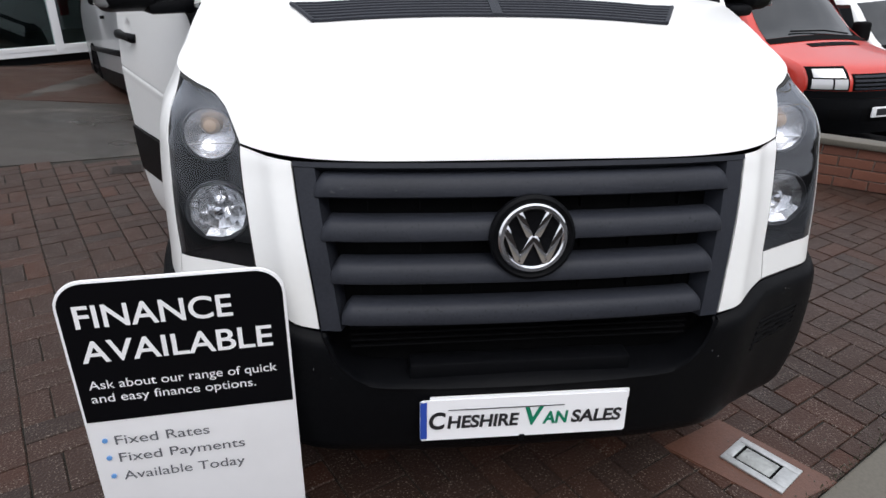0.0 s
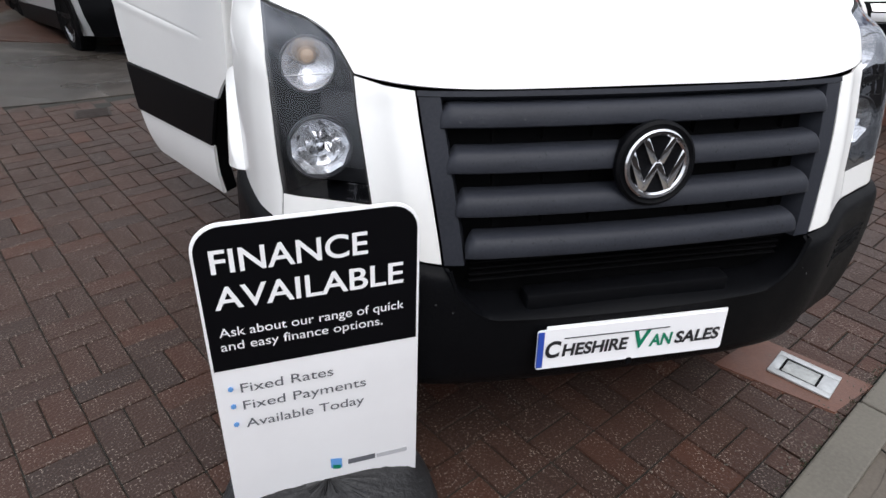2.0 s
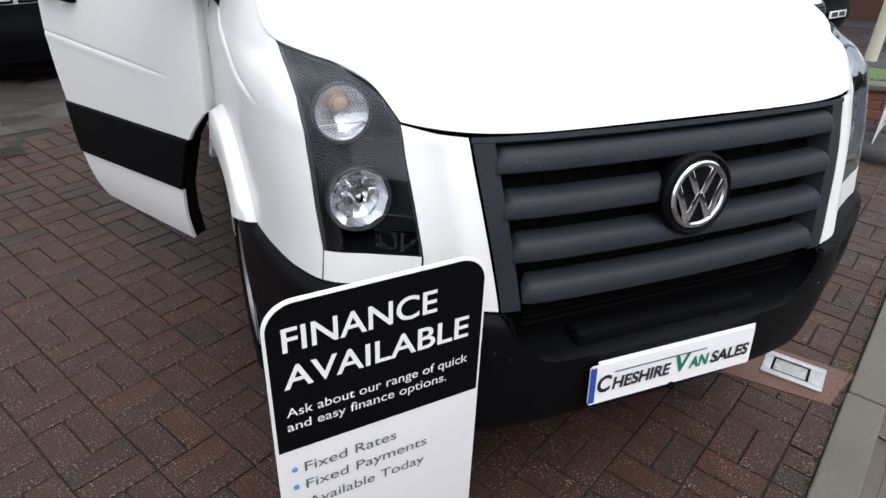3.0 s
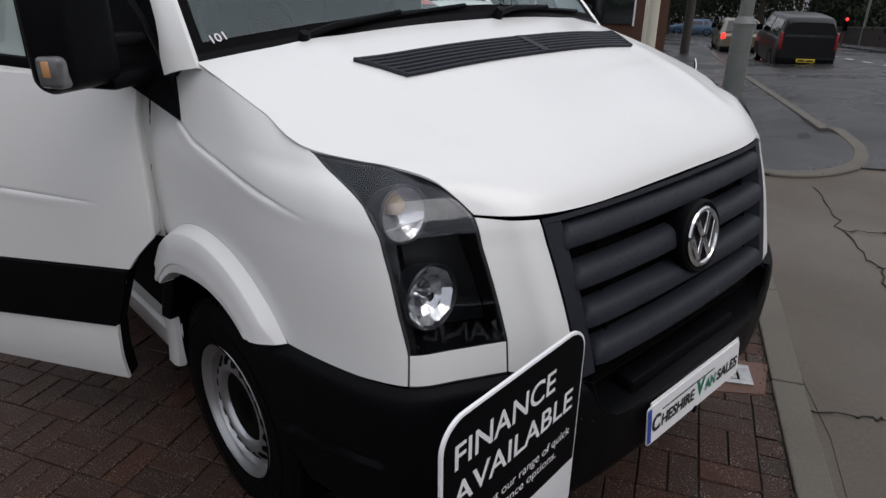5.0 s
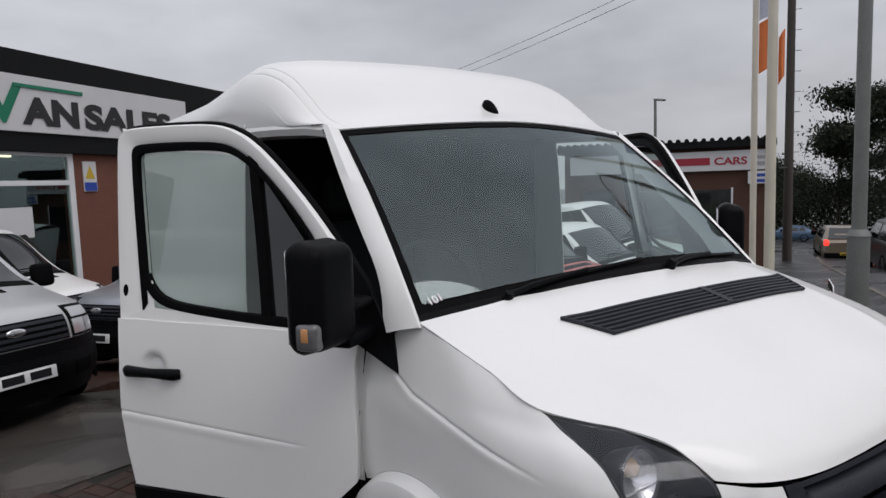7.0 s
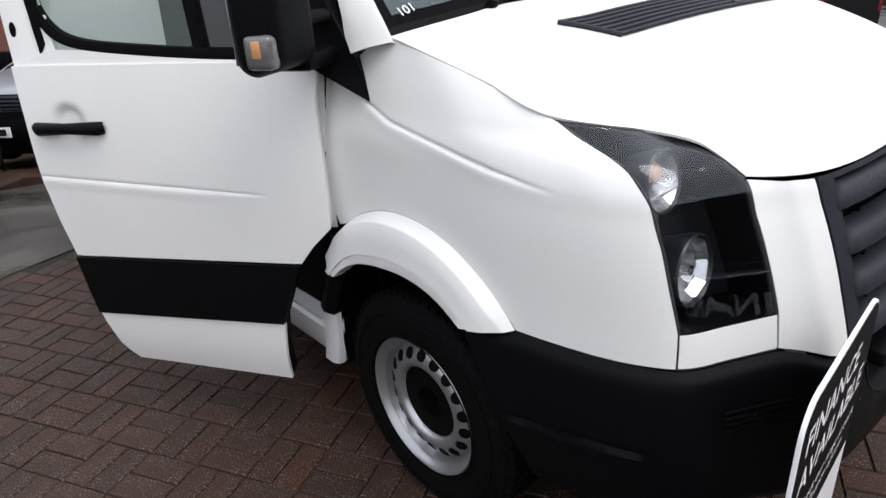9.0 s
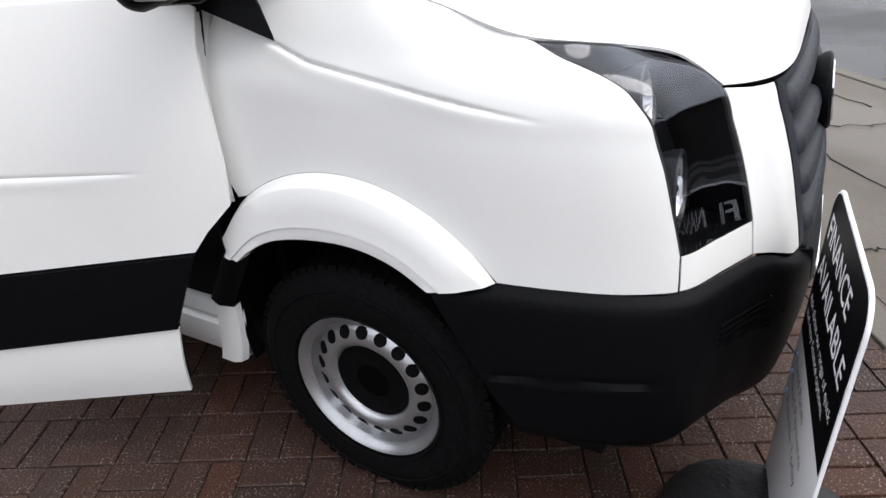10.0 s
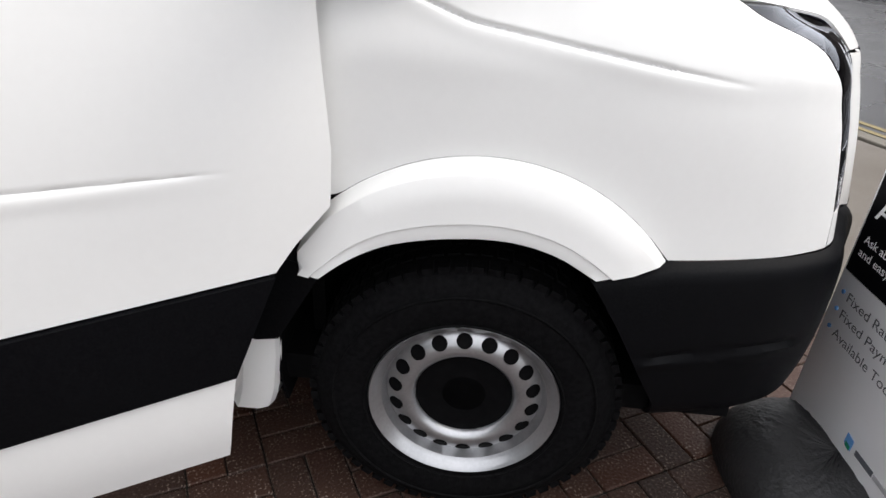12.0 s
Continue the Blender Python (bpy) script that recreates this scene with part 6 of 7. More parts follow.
            part("arch", sheet(ring, 0.004, flip=sgn > 0), M_BLACK, v)
    v.matrix_world = m
    return v


M_YPLATE = material("yellow_plate", (0.65, 0.45, 0.03), 0.4)
small_wheel = make_wheel("wheel", 0.31, 0.19, 0.19, 10)
small_wheel.matrix_world = pose(0, 0, -20)


def heading(x, y, dx, dy, z=0.0):
    """Pose of a vehicle whose front is at x, y and faces along dx, dy."""
    return pose(x, y, z, 0, 0, math.degrees(math.atan2(dx, -dy)))


def parked(kind, paint, label, x, y, dx, dy, dz=0.0, **more):
    return vehicle(kind, paint, label, heading(x, y, dx, dy, level(x, y) + dz), **more)


def parked_van(paint, label, x, y, dx, dy, W=0.88, H=1.80, L=4.3, belt=1.02, trim=None, windows=1, screen=0.62, lip=0.90):
    """A van with its nose at the origin towards -y: bumper, grille, lamps, bonnet and screen lie on one bent front."""
    v = tagged(empty("parked_van"), label, "van", "parked vans")
    trim = trim or M_PLASTIC
    ks = (0, 0.5, 1, 2, 2.25, 3, 4, 4.5, 5)
    yb, yt = 0.20 + 0.80, 0.20 + 0.80 + screen
    fy = curve(list(zip(ks, (0.07, 0.0, 0.015, 0.075, 0.15, yb, yt, yt + 0.32, yt + 0.9))))
    fz = curve(list(zip(ks, (0.20, 0.40, 0.56, lip - 0.07, lip, belt + 0.12, H - 0.12, H - 0.02, H))))
    fw = line(list(zip(ks, (0.86 * W, 0.93 * W, 0.95 * W, 0.93 * W, 0.92 * W, 0.90 * W, 0.77 * W, 0.78 * W, 0.80 * W))))
    sweep = line(list(zip(ks, (0.34, 0.34, 0.34, 0.32, 0.30, 0.10, 0.16, 0.06, 0.0))))
    crown = line(list(zip(ks, (0.0, 0.0, 0.0, 0.01, 0.02, 0.05, 0.05, 0.06, 0.07))))

    def face(u, w, out=0.0):
        p = Vector((w * fw(u), fy(u) + sweep(u) * abs(w) ** 3, fz(u) - crown(u) * w * w))
        if out:
            e = 0.02
            n = (face(u, w + e) - face(u, w - e)).cross(face(min(5, u + e), w) - face(max(0, u - e), w)).normalized()
            p = p + n * out
        return p

    def cover(name, u0, u1, w0, w1, mat, out=0.004, label="", n=8, m=12, parent=None):
        bm = sheet([[face(u, w, out) for w in span(w0, w1, m)] for u in span(u0, u1, n)], 0.006)
        bmesh.ops.recalc_face_normals(bm, faces=bm.faces[:])
        return part(name, bm, mat, parent or v, label)

    cover("body_front", 1.0, 5, -1, 1, paint, 0.0, n=60, m=29)
    cover("bumper", 0, 1.05, -1.0, 1.0, trim, 0.022, n=10, m=25)
    cover("bumper_top", 1.05, 1.34, -1.0, 1.0, trim, 0.012, n=4, m=25)
    cover("grille", 1.36, 2.0, -0.56, 0.56, M_BLACK, 0.006, n=8, m=16)
    for k in range(4):
        cover("grille_bar", 1.40 + k * 0.15, 1.48 + k * 0.15, -0.54, 0.54, M_GRILLE, 0.016, n=3, m=16)
    bm = bmesh.new()
    bmesh.ops.create_uvsphere(bm, u_segments=18, v_segments=8, radius=1)
    bm.transform(Matrix.Translation(face(1.72, 0, 0.026)) @ Matrix.Diagonal((0.085, 0.012, 0.036, 1)))
    part("badge", bm, M_CHROME, v)
    cover("intake", 0.35, 0.72, -0.42, 0.42, M_BLACK, 0.026, n=4, m=12)
    cover("windscreen", 3.06, 3.93, -0.90, 0.90, M_VANGLASS, 0.006, "dark windscreen reflecting the sky", n=10, m=21)
    cover("scuttle", 2.94, 3.05, -0.92, 0.92, M_BLACK, 0.008, n=3, m=21)
    part("wiper", tube([face(3.05, 0.55, 0.03), face(3.10, 0.1, 0.035), face(3.13, -0.5, 0.03)], 0.010, 6), M_BLACK, v)
    cover("bonnet_vent", 2.80, 2.88, -0.45, 0.45, M_BLACK, 0.006, n=3, m=12)
    side_w = line([(0.0, 0.95 * W), (0.35, 0.99 * W), (0.9, W), (belt, 0.985 * W), (H - 0.12, 0.83 * W), (H, 0.76 * W)])
    for g in (-1, 1):
        rows = []
        for u in span(0, 4.6, 50):
            e = face(u, g)
            if u > 4:
                e = face(4 + (u - 4) * 1.6667, g)
            wx = g * side_w(e.z)
            rows.append([e, Vector((e.x + (wx - e.x) * 0.5, e.y + 0.07, e.z)), Vector((e.x + (wx - e.x) * 0.85, e.y + 0.20, e.z)), Vector((wx, e.y + 0.42, e.z)), Vector((wx, (e.y + L) / 2, e.z)), Vector((wx, L - 0.08, e.z)), Vector((wx * 0.94, L, e.z))])
        bm = sheet(rows, 0.006)
        bmesh.ops.recalc_face_normals(bm, faces=bm.faces[:])
        part("body_side", bm, paint, v)
        bm = sheet([[Vector((g * (side_w(z) + 0.010), y, z)) for y in span(0.62, L - 0.05, 8)] for z in (0.20, 0.30, 0.40)], 0.006)
        bmesh.ops.recalc_face_normals(bm, faces=bm.faces[:])
        part("sill_trim", bm, trim, v)
        part("rubbing_strip", box((min(g * W * 0.985, g * (W + 0.012)), yb + 0.3, 0.60), (max(g * W * 0.985, g * (W + 0.012)), L - 0.6, 0.67), 0.006), trim, v)
        lo, hi = belt + 0.03, H - 0.20
        yl, spans = yb + 0.28, []
        spans.append((yl, yl + screen * 0.62, yl + 1.02))
        for k in range(windows - 1):
            y0 = yl + 1.14 + k * 0.95
            spans.append((y0, y0, min(L - 0.25, y0 + 0.83)))
        for y0, y0t, y1 in spans:
            x0, x1 = g * (side_w(lo) + 0.006), g * (side_w(hi) + 0.006)
            bm = sheet([[Vector((x0 + (x1 - x0) * q, y0 + (y0t - y0) * q + (y1 - y0 - (y0t - y0) * q) * r, lo + (hi - lo) * q)) for r in span(0, 1, 4)] for q in span(0, 1, 5)], 0.004)
            bmesh.ops.recalc_face_normals(bm, faces=bm.faces[:])
            part("side_window", bm, M_VANGLASS, v)
        part("door_handle", box((min(g * W * 0.97, g * (W + 0.03)), yl + 0.80, belt - 0.12), (max(g * W * 0.97, g * (W + 0.03)), yl + 0.98, belt - 0.08), 0.01), M_BLACK, v)
        mx = g * (side_w(belt) + 0.13)
        part("wing_mirror", box((mx - 0.10, yl - 0.02, belt + 0.02), (mx + 0.10, yl + 0.14, belt + 0.27), 0.045, 3), M_BLACK, v)
        part("mirror_arm", rod((g * side_w(belt) * 0.98, yl + 0.10, belt + 0.05), (mx, yl + 0.08, belt + 0.08), 0.025, n=8), M_BLACK, v)
        a0, a1 = (0.60, 0.985) if g > 0 else (-0.985, -0.60)
        lamp_box = cover("headlamp", 1.36, 2.28, a0, a1, M_BLACK, 0.006, "clear headlamp", n=8, m=8)
        for u0, u1, f0, f1 in ((1.42, 1.80, 0.08, 0.55), (1.42, 1.80, 0.60, 0.95), (1.86, 2.18, 0.12, 0.90)):
            cover("reflector", u0, u1, a0 + (a1 - a0) * f0, a0 + (a1 - a0) * f1, M_LENSGREY, 0.012, n=4, m=6, parent=lamp_box)
        cover("fog_recess", 0.38, 0.70, *((0.56, 0.78) if g > 0 else (-0.78, -0.56)), M_BLACK, 0.027, n=4, m=6)
        part("tail_lamp", box((min(g * W * 0.80, g * W * 0.95), L - 0.08, belt - 0.15), (max(g * W * 0.80, g * W * 0.95), L + 0.02, belt + 0.30), 0.02), M_TAIL, v)
        for yw in (yb - 0.14, L - 0.85):
            copy_thing(small_wheel, pose(g * (W - 0.09), yw, 0.31, 0, 0, 0 if g < 0 else 180)).parent = v
            # black disc inside the arch lip stands in for the shaded opening
            ring = [[Vector((g * (W + o), yw + r * math.cos(a), 0.31 + r * math.sin(a))) for r, o in ((0.0, 0.004), (0.36, 0.006), (0.372, 0.014), (0.40, 0.012), (0.405, -0.02))] for a in span(-0.28, math.pi + 0.28, 24)]
            bm = sheet(ring, 0.0)
            bmesh.ops.remove_doubles(bm, verts=bm.verts[:], dist=0.0005)
            bmesh.ops.recalc_face_normals(bm, faces=bm.faces[:])
            part("wheel_arch", bm, M_BLACK, v)
    part("rear_panel", box((-W * 0.93, L - 0.03, 0.24), (W * 0.93, L, H - 0.12), 0.01), paint, v)
    part("roof", sheet([[Vector((x * 0.80 * W, y, H - 0.07 * x * x)) for x in span(-1, 1, 9)] for y in (yt + 0.88, L)], 0.006, flip=True), paint, v)
    plate = part("number_plate", box((-0.26, -0.052, 0.385), (0.26, -0.036, 0.495), 0.003), M_PLATE, v)
    for x0, x1 in ((-0.20, -0.02), (0.03, 0.21)):
        part("plate_bar", box((x0, -0.054, 0.405), (x1, -0.050, 0.475)), M_INK, plate)
    v.matrix_world = heading(x, y, dx, dy, level(x, y)) @ pose(0, 0, 0, math.degrees(math.atan2(level(x - dx * 3, y - dy * 3) - level(x, y), 3)))
    return v


M_VANGLASS = material("tinted_vehicle_glass", (0.016, 0.018, 0.020), 0.06, spec=0.6, stain=0.3, stain_scale=2)
parked_van(M_RED, "red compact van with black bumper parked behind a low brick edge", 5.23, 5.18, 0.22, -0.975)
parked_van(M_WHITE, "white compact van parked beside the red one", 7.1, 5.65, 0.22, -0.975)
parked_van(M_WHITE, "white minibus with side windows parked behind the compact vans", 9.15, 6.9, 0.22, -0.975, W=0.97, H=2.25, L=5.0, belt=1.2, windows=4, screen=0.75, lip=1.02)
parked_van(M_PALE, "pale silver panel van with black grille parked by the showroom", -1.72, 5.98, 0.45, -0.893, W=0.93, H=1.92, L=4.8, belt=1.14, screen=0.70, lip=0.98)
parked_van(M_SILVER, "silver compact van parked beside a panel van", -0.98, 8.25, -0.80, -0.60, W=0.84, H=1.78, L=3.6)
parked_van(M_WHITE, "white van with dark windscreen parked behind the silver van", -0.75, 10.2, 0.62, -0.785, W=0.86, H=2.25, L=2.9, belt=1.28, screen=0.72, lip=1.08)
parked("boxy", M_BLACKCAR, "black boxy hatchback waiting in the road", 20.5 + 0.84 * 4.1, 7.05 + 0.54 * 4.1, 0.84, 0.54, -0.07)
parked("car", M_BEIGECAR, "beige estate car with brake lamps lit", 26.1 + 0.86 * 4.5, 11.55 + 0.5 * 4.5, 0.86, 0.5, -0.07, lit=True)
parked("car", M_BLUECAR, "blue saloon crossing the junction", 59.0, 33.4, -0.5, 0.86, -0.07)
for o in [small_wheel, *small_wheel.children_recursive]:
    bpy.data.objects.remove(o)


# ---- showroom ----
FD, FN = Vector((0.785, 0.62, 0)).normalized(), Vector((0.62, -0.785, 0)).normalized()
FO = Vector((-5.54, 10.02, -0.32))


def face_pt(s, out, z):
    """A place on the showroom's front: metres along it, metres proud, height."""
    return FO + FD * s + FN * out + Vector((0, 0, z))


FM = Matrix.Translation(FO) @ pose(0, 0, 0, 0, 0, math.degrees(math.atan2(FD.y, FD.x)))
showroom = tagged(empty("showroom", FM), "single-storey showroom with dark fascia, white sign and white-framed windows", "building", kind="structure")


def fpart(name, lo, hi, mat, bevel=0.0, label=""):
    ob = part(name, box(lo, hi, bevel), mat, showroom, label, smooth=False)
    return ob


fpart("plinth", (-8, 0.02, -1.0), (11.4, 3.4, -0.102), M_BROWNBRICK)
fpart("back_wall", (-8, 3.2, 0), (14, 3.4, 4.2), M_DARK)
fpart("ceiling_panel", (-8, 0.1, 2.92), (14, 3.3, 3.0), M_LIGHTPANEL)
fpart("floor_slab", (-8, 0.1, -0.1), (14, 3.3, 0.03), M_DARK)
fpart("fascia", (-8, -0.16, 2.88), (11.4, 0.3, 4.64), M_FASCIA, 0.01)
fpart("roof_slab", (-8, 0.3, 4.3), (11.4, 8, 4.5), M_FASCIA)
fpart("end_wall", (11.1, 0, 0), (11.4, 8, 4.3), M_REDBRICK)
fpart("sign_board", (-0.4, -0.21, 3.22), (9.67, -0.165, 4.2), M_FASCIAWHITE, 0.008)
MULLIONS = (-5.0, -3.7, -2.35, -1.0, 0.33, 1.08, 1.9, 3.12, 4.45, 6.4)
for x in MULLIONS:
    fpart("mullion", (x - 0.06, -0.05, 0.06), (x + 0.06, 0.05, 2.9), M_FRAMEWHITE, 0.006)
for z in (0.04, 0.10, 2.28, 2.82):
    fpart("transom", (-4.9, -0.045, z), (6.4, 0.045, z + 0.09), M_FRAMEWHITE, 0.006)
for x, x2 in zip(MULLIONS, MULLIONS[1:]):
    g = fpart("pane", (x + 0.06, -0.012, 0.1), (x2 - 0.06, -0.006, 2.85), M_SCREEN)
    g.visible_shadow = False
fpart("brick_pier", (6.46, -0.02, 0), (11.1, 0.25, 2.88), M_REDBRICK)
for x in (0.2, 2.4, 4.7, 5.6):
    fpart("ceiling_tube", (x, 1.3, 2.87), (x + 0.7, 1.38, 2.915), M_TUBE)
fpart("poster", (4.7, -0.02, 1.35), (5.5, -0.014, 1.9), M_FASCIAWHITE)
fpart("warning_sign", (6.68, -0.05, 2.15), (7.0, -0.025, 2.74), M_FASCIAWHITE)
fpart("warning_band", (6.69, -0.054, 2.16), (6.99, -0.05, 2.33), M_BLUE)
part("warning_triangle", prism([(6.72, 2.40), (6.96, 2.40), (6.84, 2.66)], 0.003, Matrix.Translation((0, -0.055, 0))), M_YELLOW, showroom, smooth=False)
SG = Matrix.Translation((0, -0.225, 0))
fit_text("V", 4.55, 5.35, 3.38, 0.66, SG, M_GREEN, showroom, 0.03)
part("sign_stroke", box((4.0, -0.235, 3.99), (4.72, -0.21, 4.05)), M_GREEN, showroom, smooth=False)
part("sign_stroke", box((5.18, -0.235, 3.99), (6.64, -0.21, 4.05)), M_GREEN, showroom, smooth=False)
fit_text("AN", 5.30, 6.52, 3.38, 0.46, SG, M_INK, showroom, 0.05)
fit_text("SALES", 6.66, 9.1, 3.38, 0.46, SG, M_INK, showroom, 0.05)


# ---- neighbouring dealer's office ----
AX = math.degrees(math.atan2(RD.y, RD.x))
OM = Matrix.Translation((17.06, 9.86, -0.8)) @ pose(0, 0, 0, 0, 0, -56)
office = tagged(empty("dealer_office", OM), "small brown brick office with a white sign over dark windows", "building", kind="structure")


def opart(name, lo, hi, mat, bevel=0.0):
    return part(name, box(lo, hi, bevel), mat, office, smooth=False)


opart("plinth", (-6.0, 0.04, -0.9), (0.01, 6, -0.002), M_BROWNBRICK)
opart("wall", (-6.0, 0.05, 0), (0, 6, 3.5), M_BROWNBRICK)
opart("sign_board", (-5.8, -0.08, 2.66), (-0.05, -0.02, 3.25), M_FASCIAWHITE, 0.005)
opart("roof_edge", (-6.2, -0.2, 3.34), (0.2, 6.2, 3.56), M_FASCIA, 0.02)
for k in range(26):
    part("roof_rib", rod((-6.1 + k * 0.24, -0.22, 3.58), (-6.1 + k * 0.24, 6.1, 3.58), 0.07, n=8), M_FASCIA, office)
opart("door", (-5.4, -0.01, 0.0), (-4.4, 0.06, 2.15), M_DARKGLASS)
opart("window", (-3.9, -0.01, 0.7), (-1.0, 0.06, 2.1), M_DARKGLASS)
for x in (-3.95, -2.45, -1.0):
    opart("window_post", (x, -0.03, 0.65), (x + 0.05, 0.02, 2.15), M_FRAMEWHITE)
opart("small_sign", (-0.55, -0.1, 2.25), (0.02, -0.05, 2.62), M_FASCIAWHITE)
for z in (2.29, 2.45):
    opart("text_bar", (-0.48, -0.106, z), (-0.05, -0.1, z + 0.09), M_BLUE)
SO = Matrix.Translation((0, -0.09, 0))
part("text_bar", box((-3.9, -0.092, 2.84), (-2.75, -0.08, 3.06)), M_REDINK, office, smooth=False)
part("text_bar", box((-2.62, -0.092, 2.84), (-1.60, -0.08, 3.06)), M_REDINK, office, smooth=False)
fit_text("CARS", -1.48, -0.58, 2.84, 0.22, SO, M_REDINK, office, 0.03)
for z in (2.8, 2.98):
    opart("text_bar", (-0.48, -0.092, z), (-0.1, -0.08, z + 0.1), M_LIGHTPANEL)

# ---- poles, flags, lamps, wires ----
lamp = tagged(empty("lamp_post"), "grey steel lamp post with a thicker base", "lamp post")
lp = grounded(8.83, 3.94)
part("shaft", rod(lp + Vector((0, 0, 1.15)), lp + Vector((0, 0, 8.0)), 0.10, 0.085, 20), M_POLE, lamp)
part("base", rod(lp, lp + Vector((0, 0, 1.15)), 0.155, 0.15, 20), M_POLE, lamp)
part("collar", rod(lp + Vector((0, 0, 1.12)), lp + Vector((0, 0, 1.22)), 0.165, 0.11, 20), M_POLE, lamp)
part("arm", tube([lp + Vector((0, 0, 7.9)), lp + RN * 0.5 + Vector((0, 0, 8.2)), lp + RN * 1.6 + Vector((0, 0, 8.3))], 0.04), M_POLE, lamp)
part("lantern", box((-0.12, -0.3, -0.06), (0.12, 0.3, 0.06), 0.04, 3), M_LENSGREY, lamp).matrix_basis = Matrix.Translation(lp + RN * 1.8 + Vector((0, 0, 8.28))) @ pose(0, 0, 0, 0, 0, AX)
pole = tagged(empty("utility_pole"), "dark weathered wooden utility pole with steps", "utility pole")
up = grounded(23.22, 12.46)
part("pole_shaft", rod(up, up + Vector((0, 0, 12)), 0.17, 0.13, 16), M_WOODPOLE, pole)
for k in range(9):
    part("step", rod(up + Vector((0, 0, 3.4 + k * 0.75)), up + RD * 0.1 + RN * 0.35 + Vector((0, 0, 3.4 + k * 0.75)), 0.012, n=6), M_DARKSTEEL, pole)
part("bracket", box((-0.7, -0.03, 3.55), (0.0, 0.03, 3.61)), M_DARKSTEEL, pole).matrix_basis = Matrix.Translation(up)
fp = Vector((4.965, 3.20, 0.2))


def flag_pole(base, h, r, flags, label):
    f = tagged(empty("flagpole"), label, "flagpole", "flagpoles")
    part("mast", rod(base, base + Vector((0, 0, h)), r, r * 0.8, 16), M_CREAM, f)
    for z0, z1, w, mat in flags:
        rows = [[base + RN * (r + w * k) + RD * (0.05 * math.sin(k * 5 + z) * k) + Vector((0, 0, z + 0.10 * k)) for k in span(0, 1, 8)] for z in span(z0, z1, 12)]
        part("flag", sheet(rows, 0.002), mat, f, "hanging flag")
    part("clamp", box((-0.03, -0.03, 2.55), (0.03, 0.03, 2.68), 0.01), M_DARKSTEEL, f).matrix_basis = Matrix.Translation(base + RD * r)
    return f


flag_pole(fp, 5.2, 0.055, ((2.46, 2.94, 0.06, M_ORANGE),), "cream flagpole with a drooping orange flag")
flag_pole(Vector((9.0, 5.70, 0.1)), 6.4, 0.055, ((3.32, 4.15, 0.17, M_ORANGE), (4.2, 5.3, 0.26, M_FLAGWHITE)), "thin cream flagpole with orange and pale flags")


def street_lamp(base, h, arm, label):
    s = tagged(empty("street_lamp"), label, "street lamp", "street lamps")
    part("shaft", rod(base, base + Vector((0, 0, h)), 0.09, 0.06, 12), M_POLE, s)
    part("arm", rod(base + Vector((0, 0, h - 0.05)), base + arm + Vector((0, 0, h)), 0.04, n=8), M_POLE, s)
    b = box((-0.35, -0.13, -0.07), (0.35, 0.13, 0.07), 0.06, 3)
    b.transform(Matrix.Translation(base + arm * 1.1 + Vector((0, 0, h))) @ pose(0, 0, 0, 0, 0, math.degrees(math.atan2(arm.y, arm.x))))
    part("lantern", b, M_LENSGREY, s)


street_lamp(grounded(52.3, 14.8), 13.0, -RN * 2.2, "tall grey street lamp across the road")
street_lamp(grounded(23.6, 18.8), 7.1, Vector((0.3, 0, 0)), "distant street lamp behind the office")
wire = tagged(empty("overhead_wires"), "thin telephone wires strung across the sky", "wire")
for a, b in (((25, 55, 8.5), (23, 12.6, 11.0)), ((25.4, 55, 8.2), (23, 12.6, 10.6)), ((23, 12.6, 11.0), (60, -2, 12))):
    a, b = Vector(a), Vector(b)
    part("cable", tube([a.lerp(b, k / 12) - Vector((0, 0, 0.6 * math.sin(math.pi * k / 12))) for k in range(13)], 0.012, 5), M_BLACK, wire)

# traffic lights at the junction
tl = tagged(empty("traffic_light"), "traffic light showing red", "traffic light")
t0 = grounded(46.5, 14.2, -1.4)
part("post", rod(t0, t0 + Vector((0, 0, 3.2)), 0.06, n=10), M_DARKSTEEL, tl)
part("head", box((-0.15, -0.12, 2.3), (0.15, 0.12, 3.2), 0.02), M_BLACK, tl).matrix_basis = Matrix.Translation(t0) @ pose(0, 0, 0, 0, 0, AX)
bm = bmesh.new()
bmesh.ops.create_uvsphere(bm, u_segments=14, v_segments=8, radius=0.10)
bm.transform(Matrix.Translation(t0 + Vector((0, 0, 3.02)) - RD * 0.16))
part("red_light", bm, M_BRAKE, tl, "lit red signal")

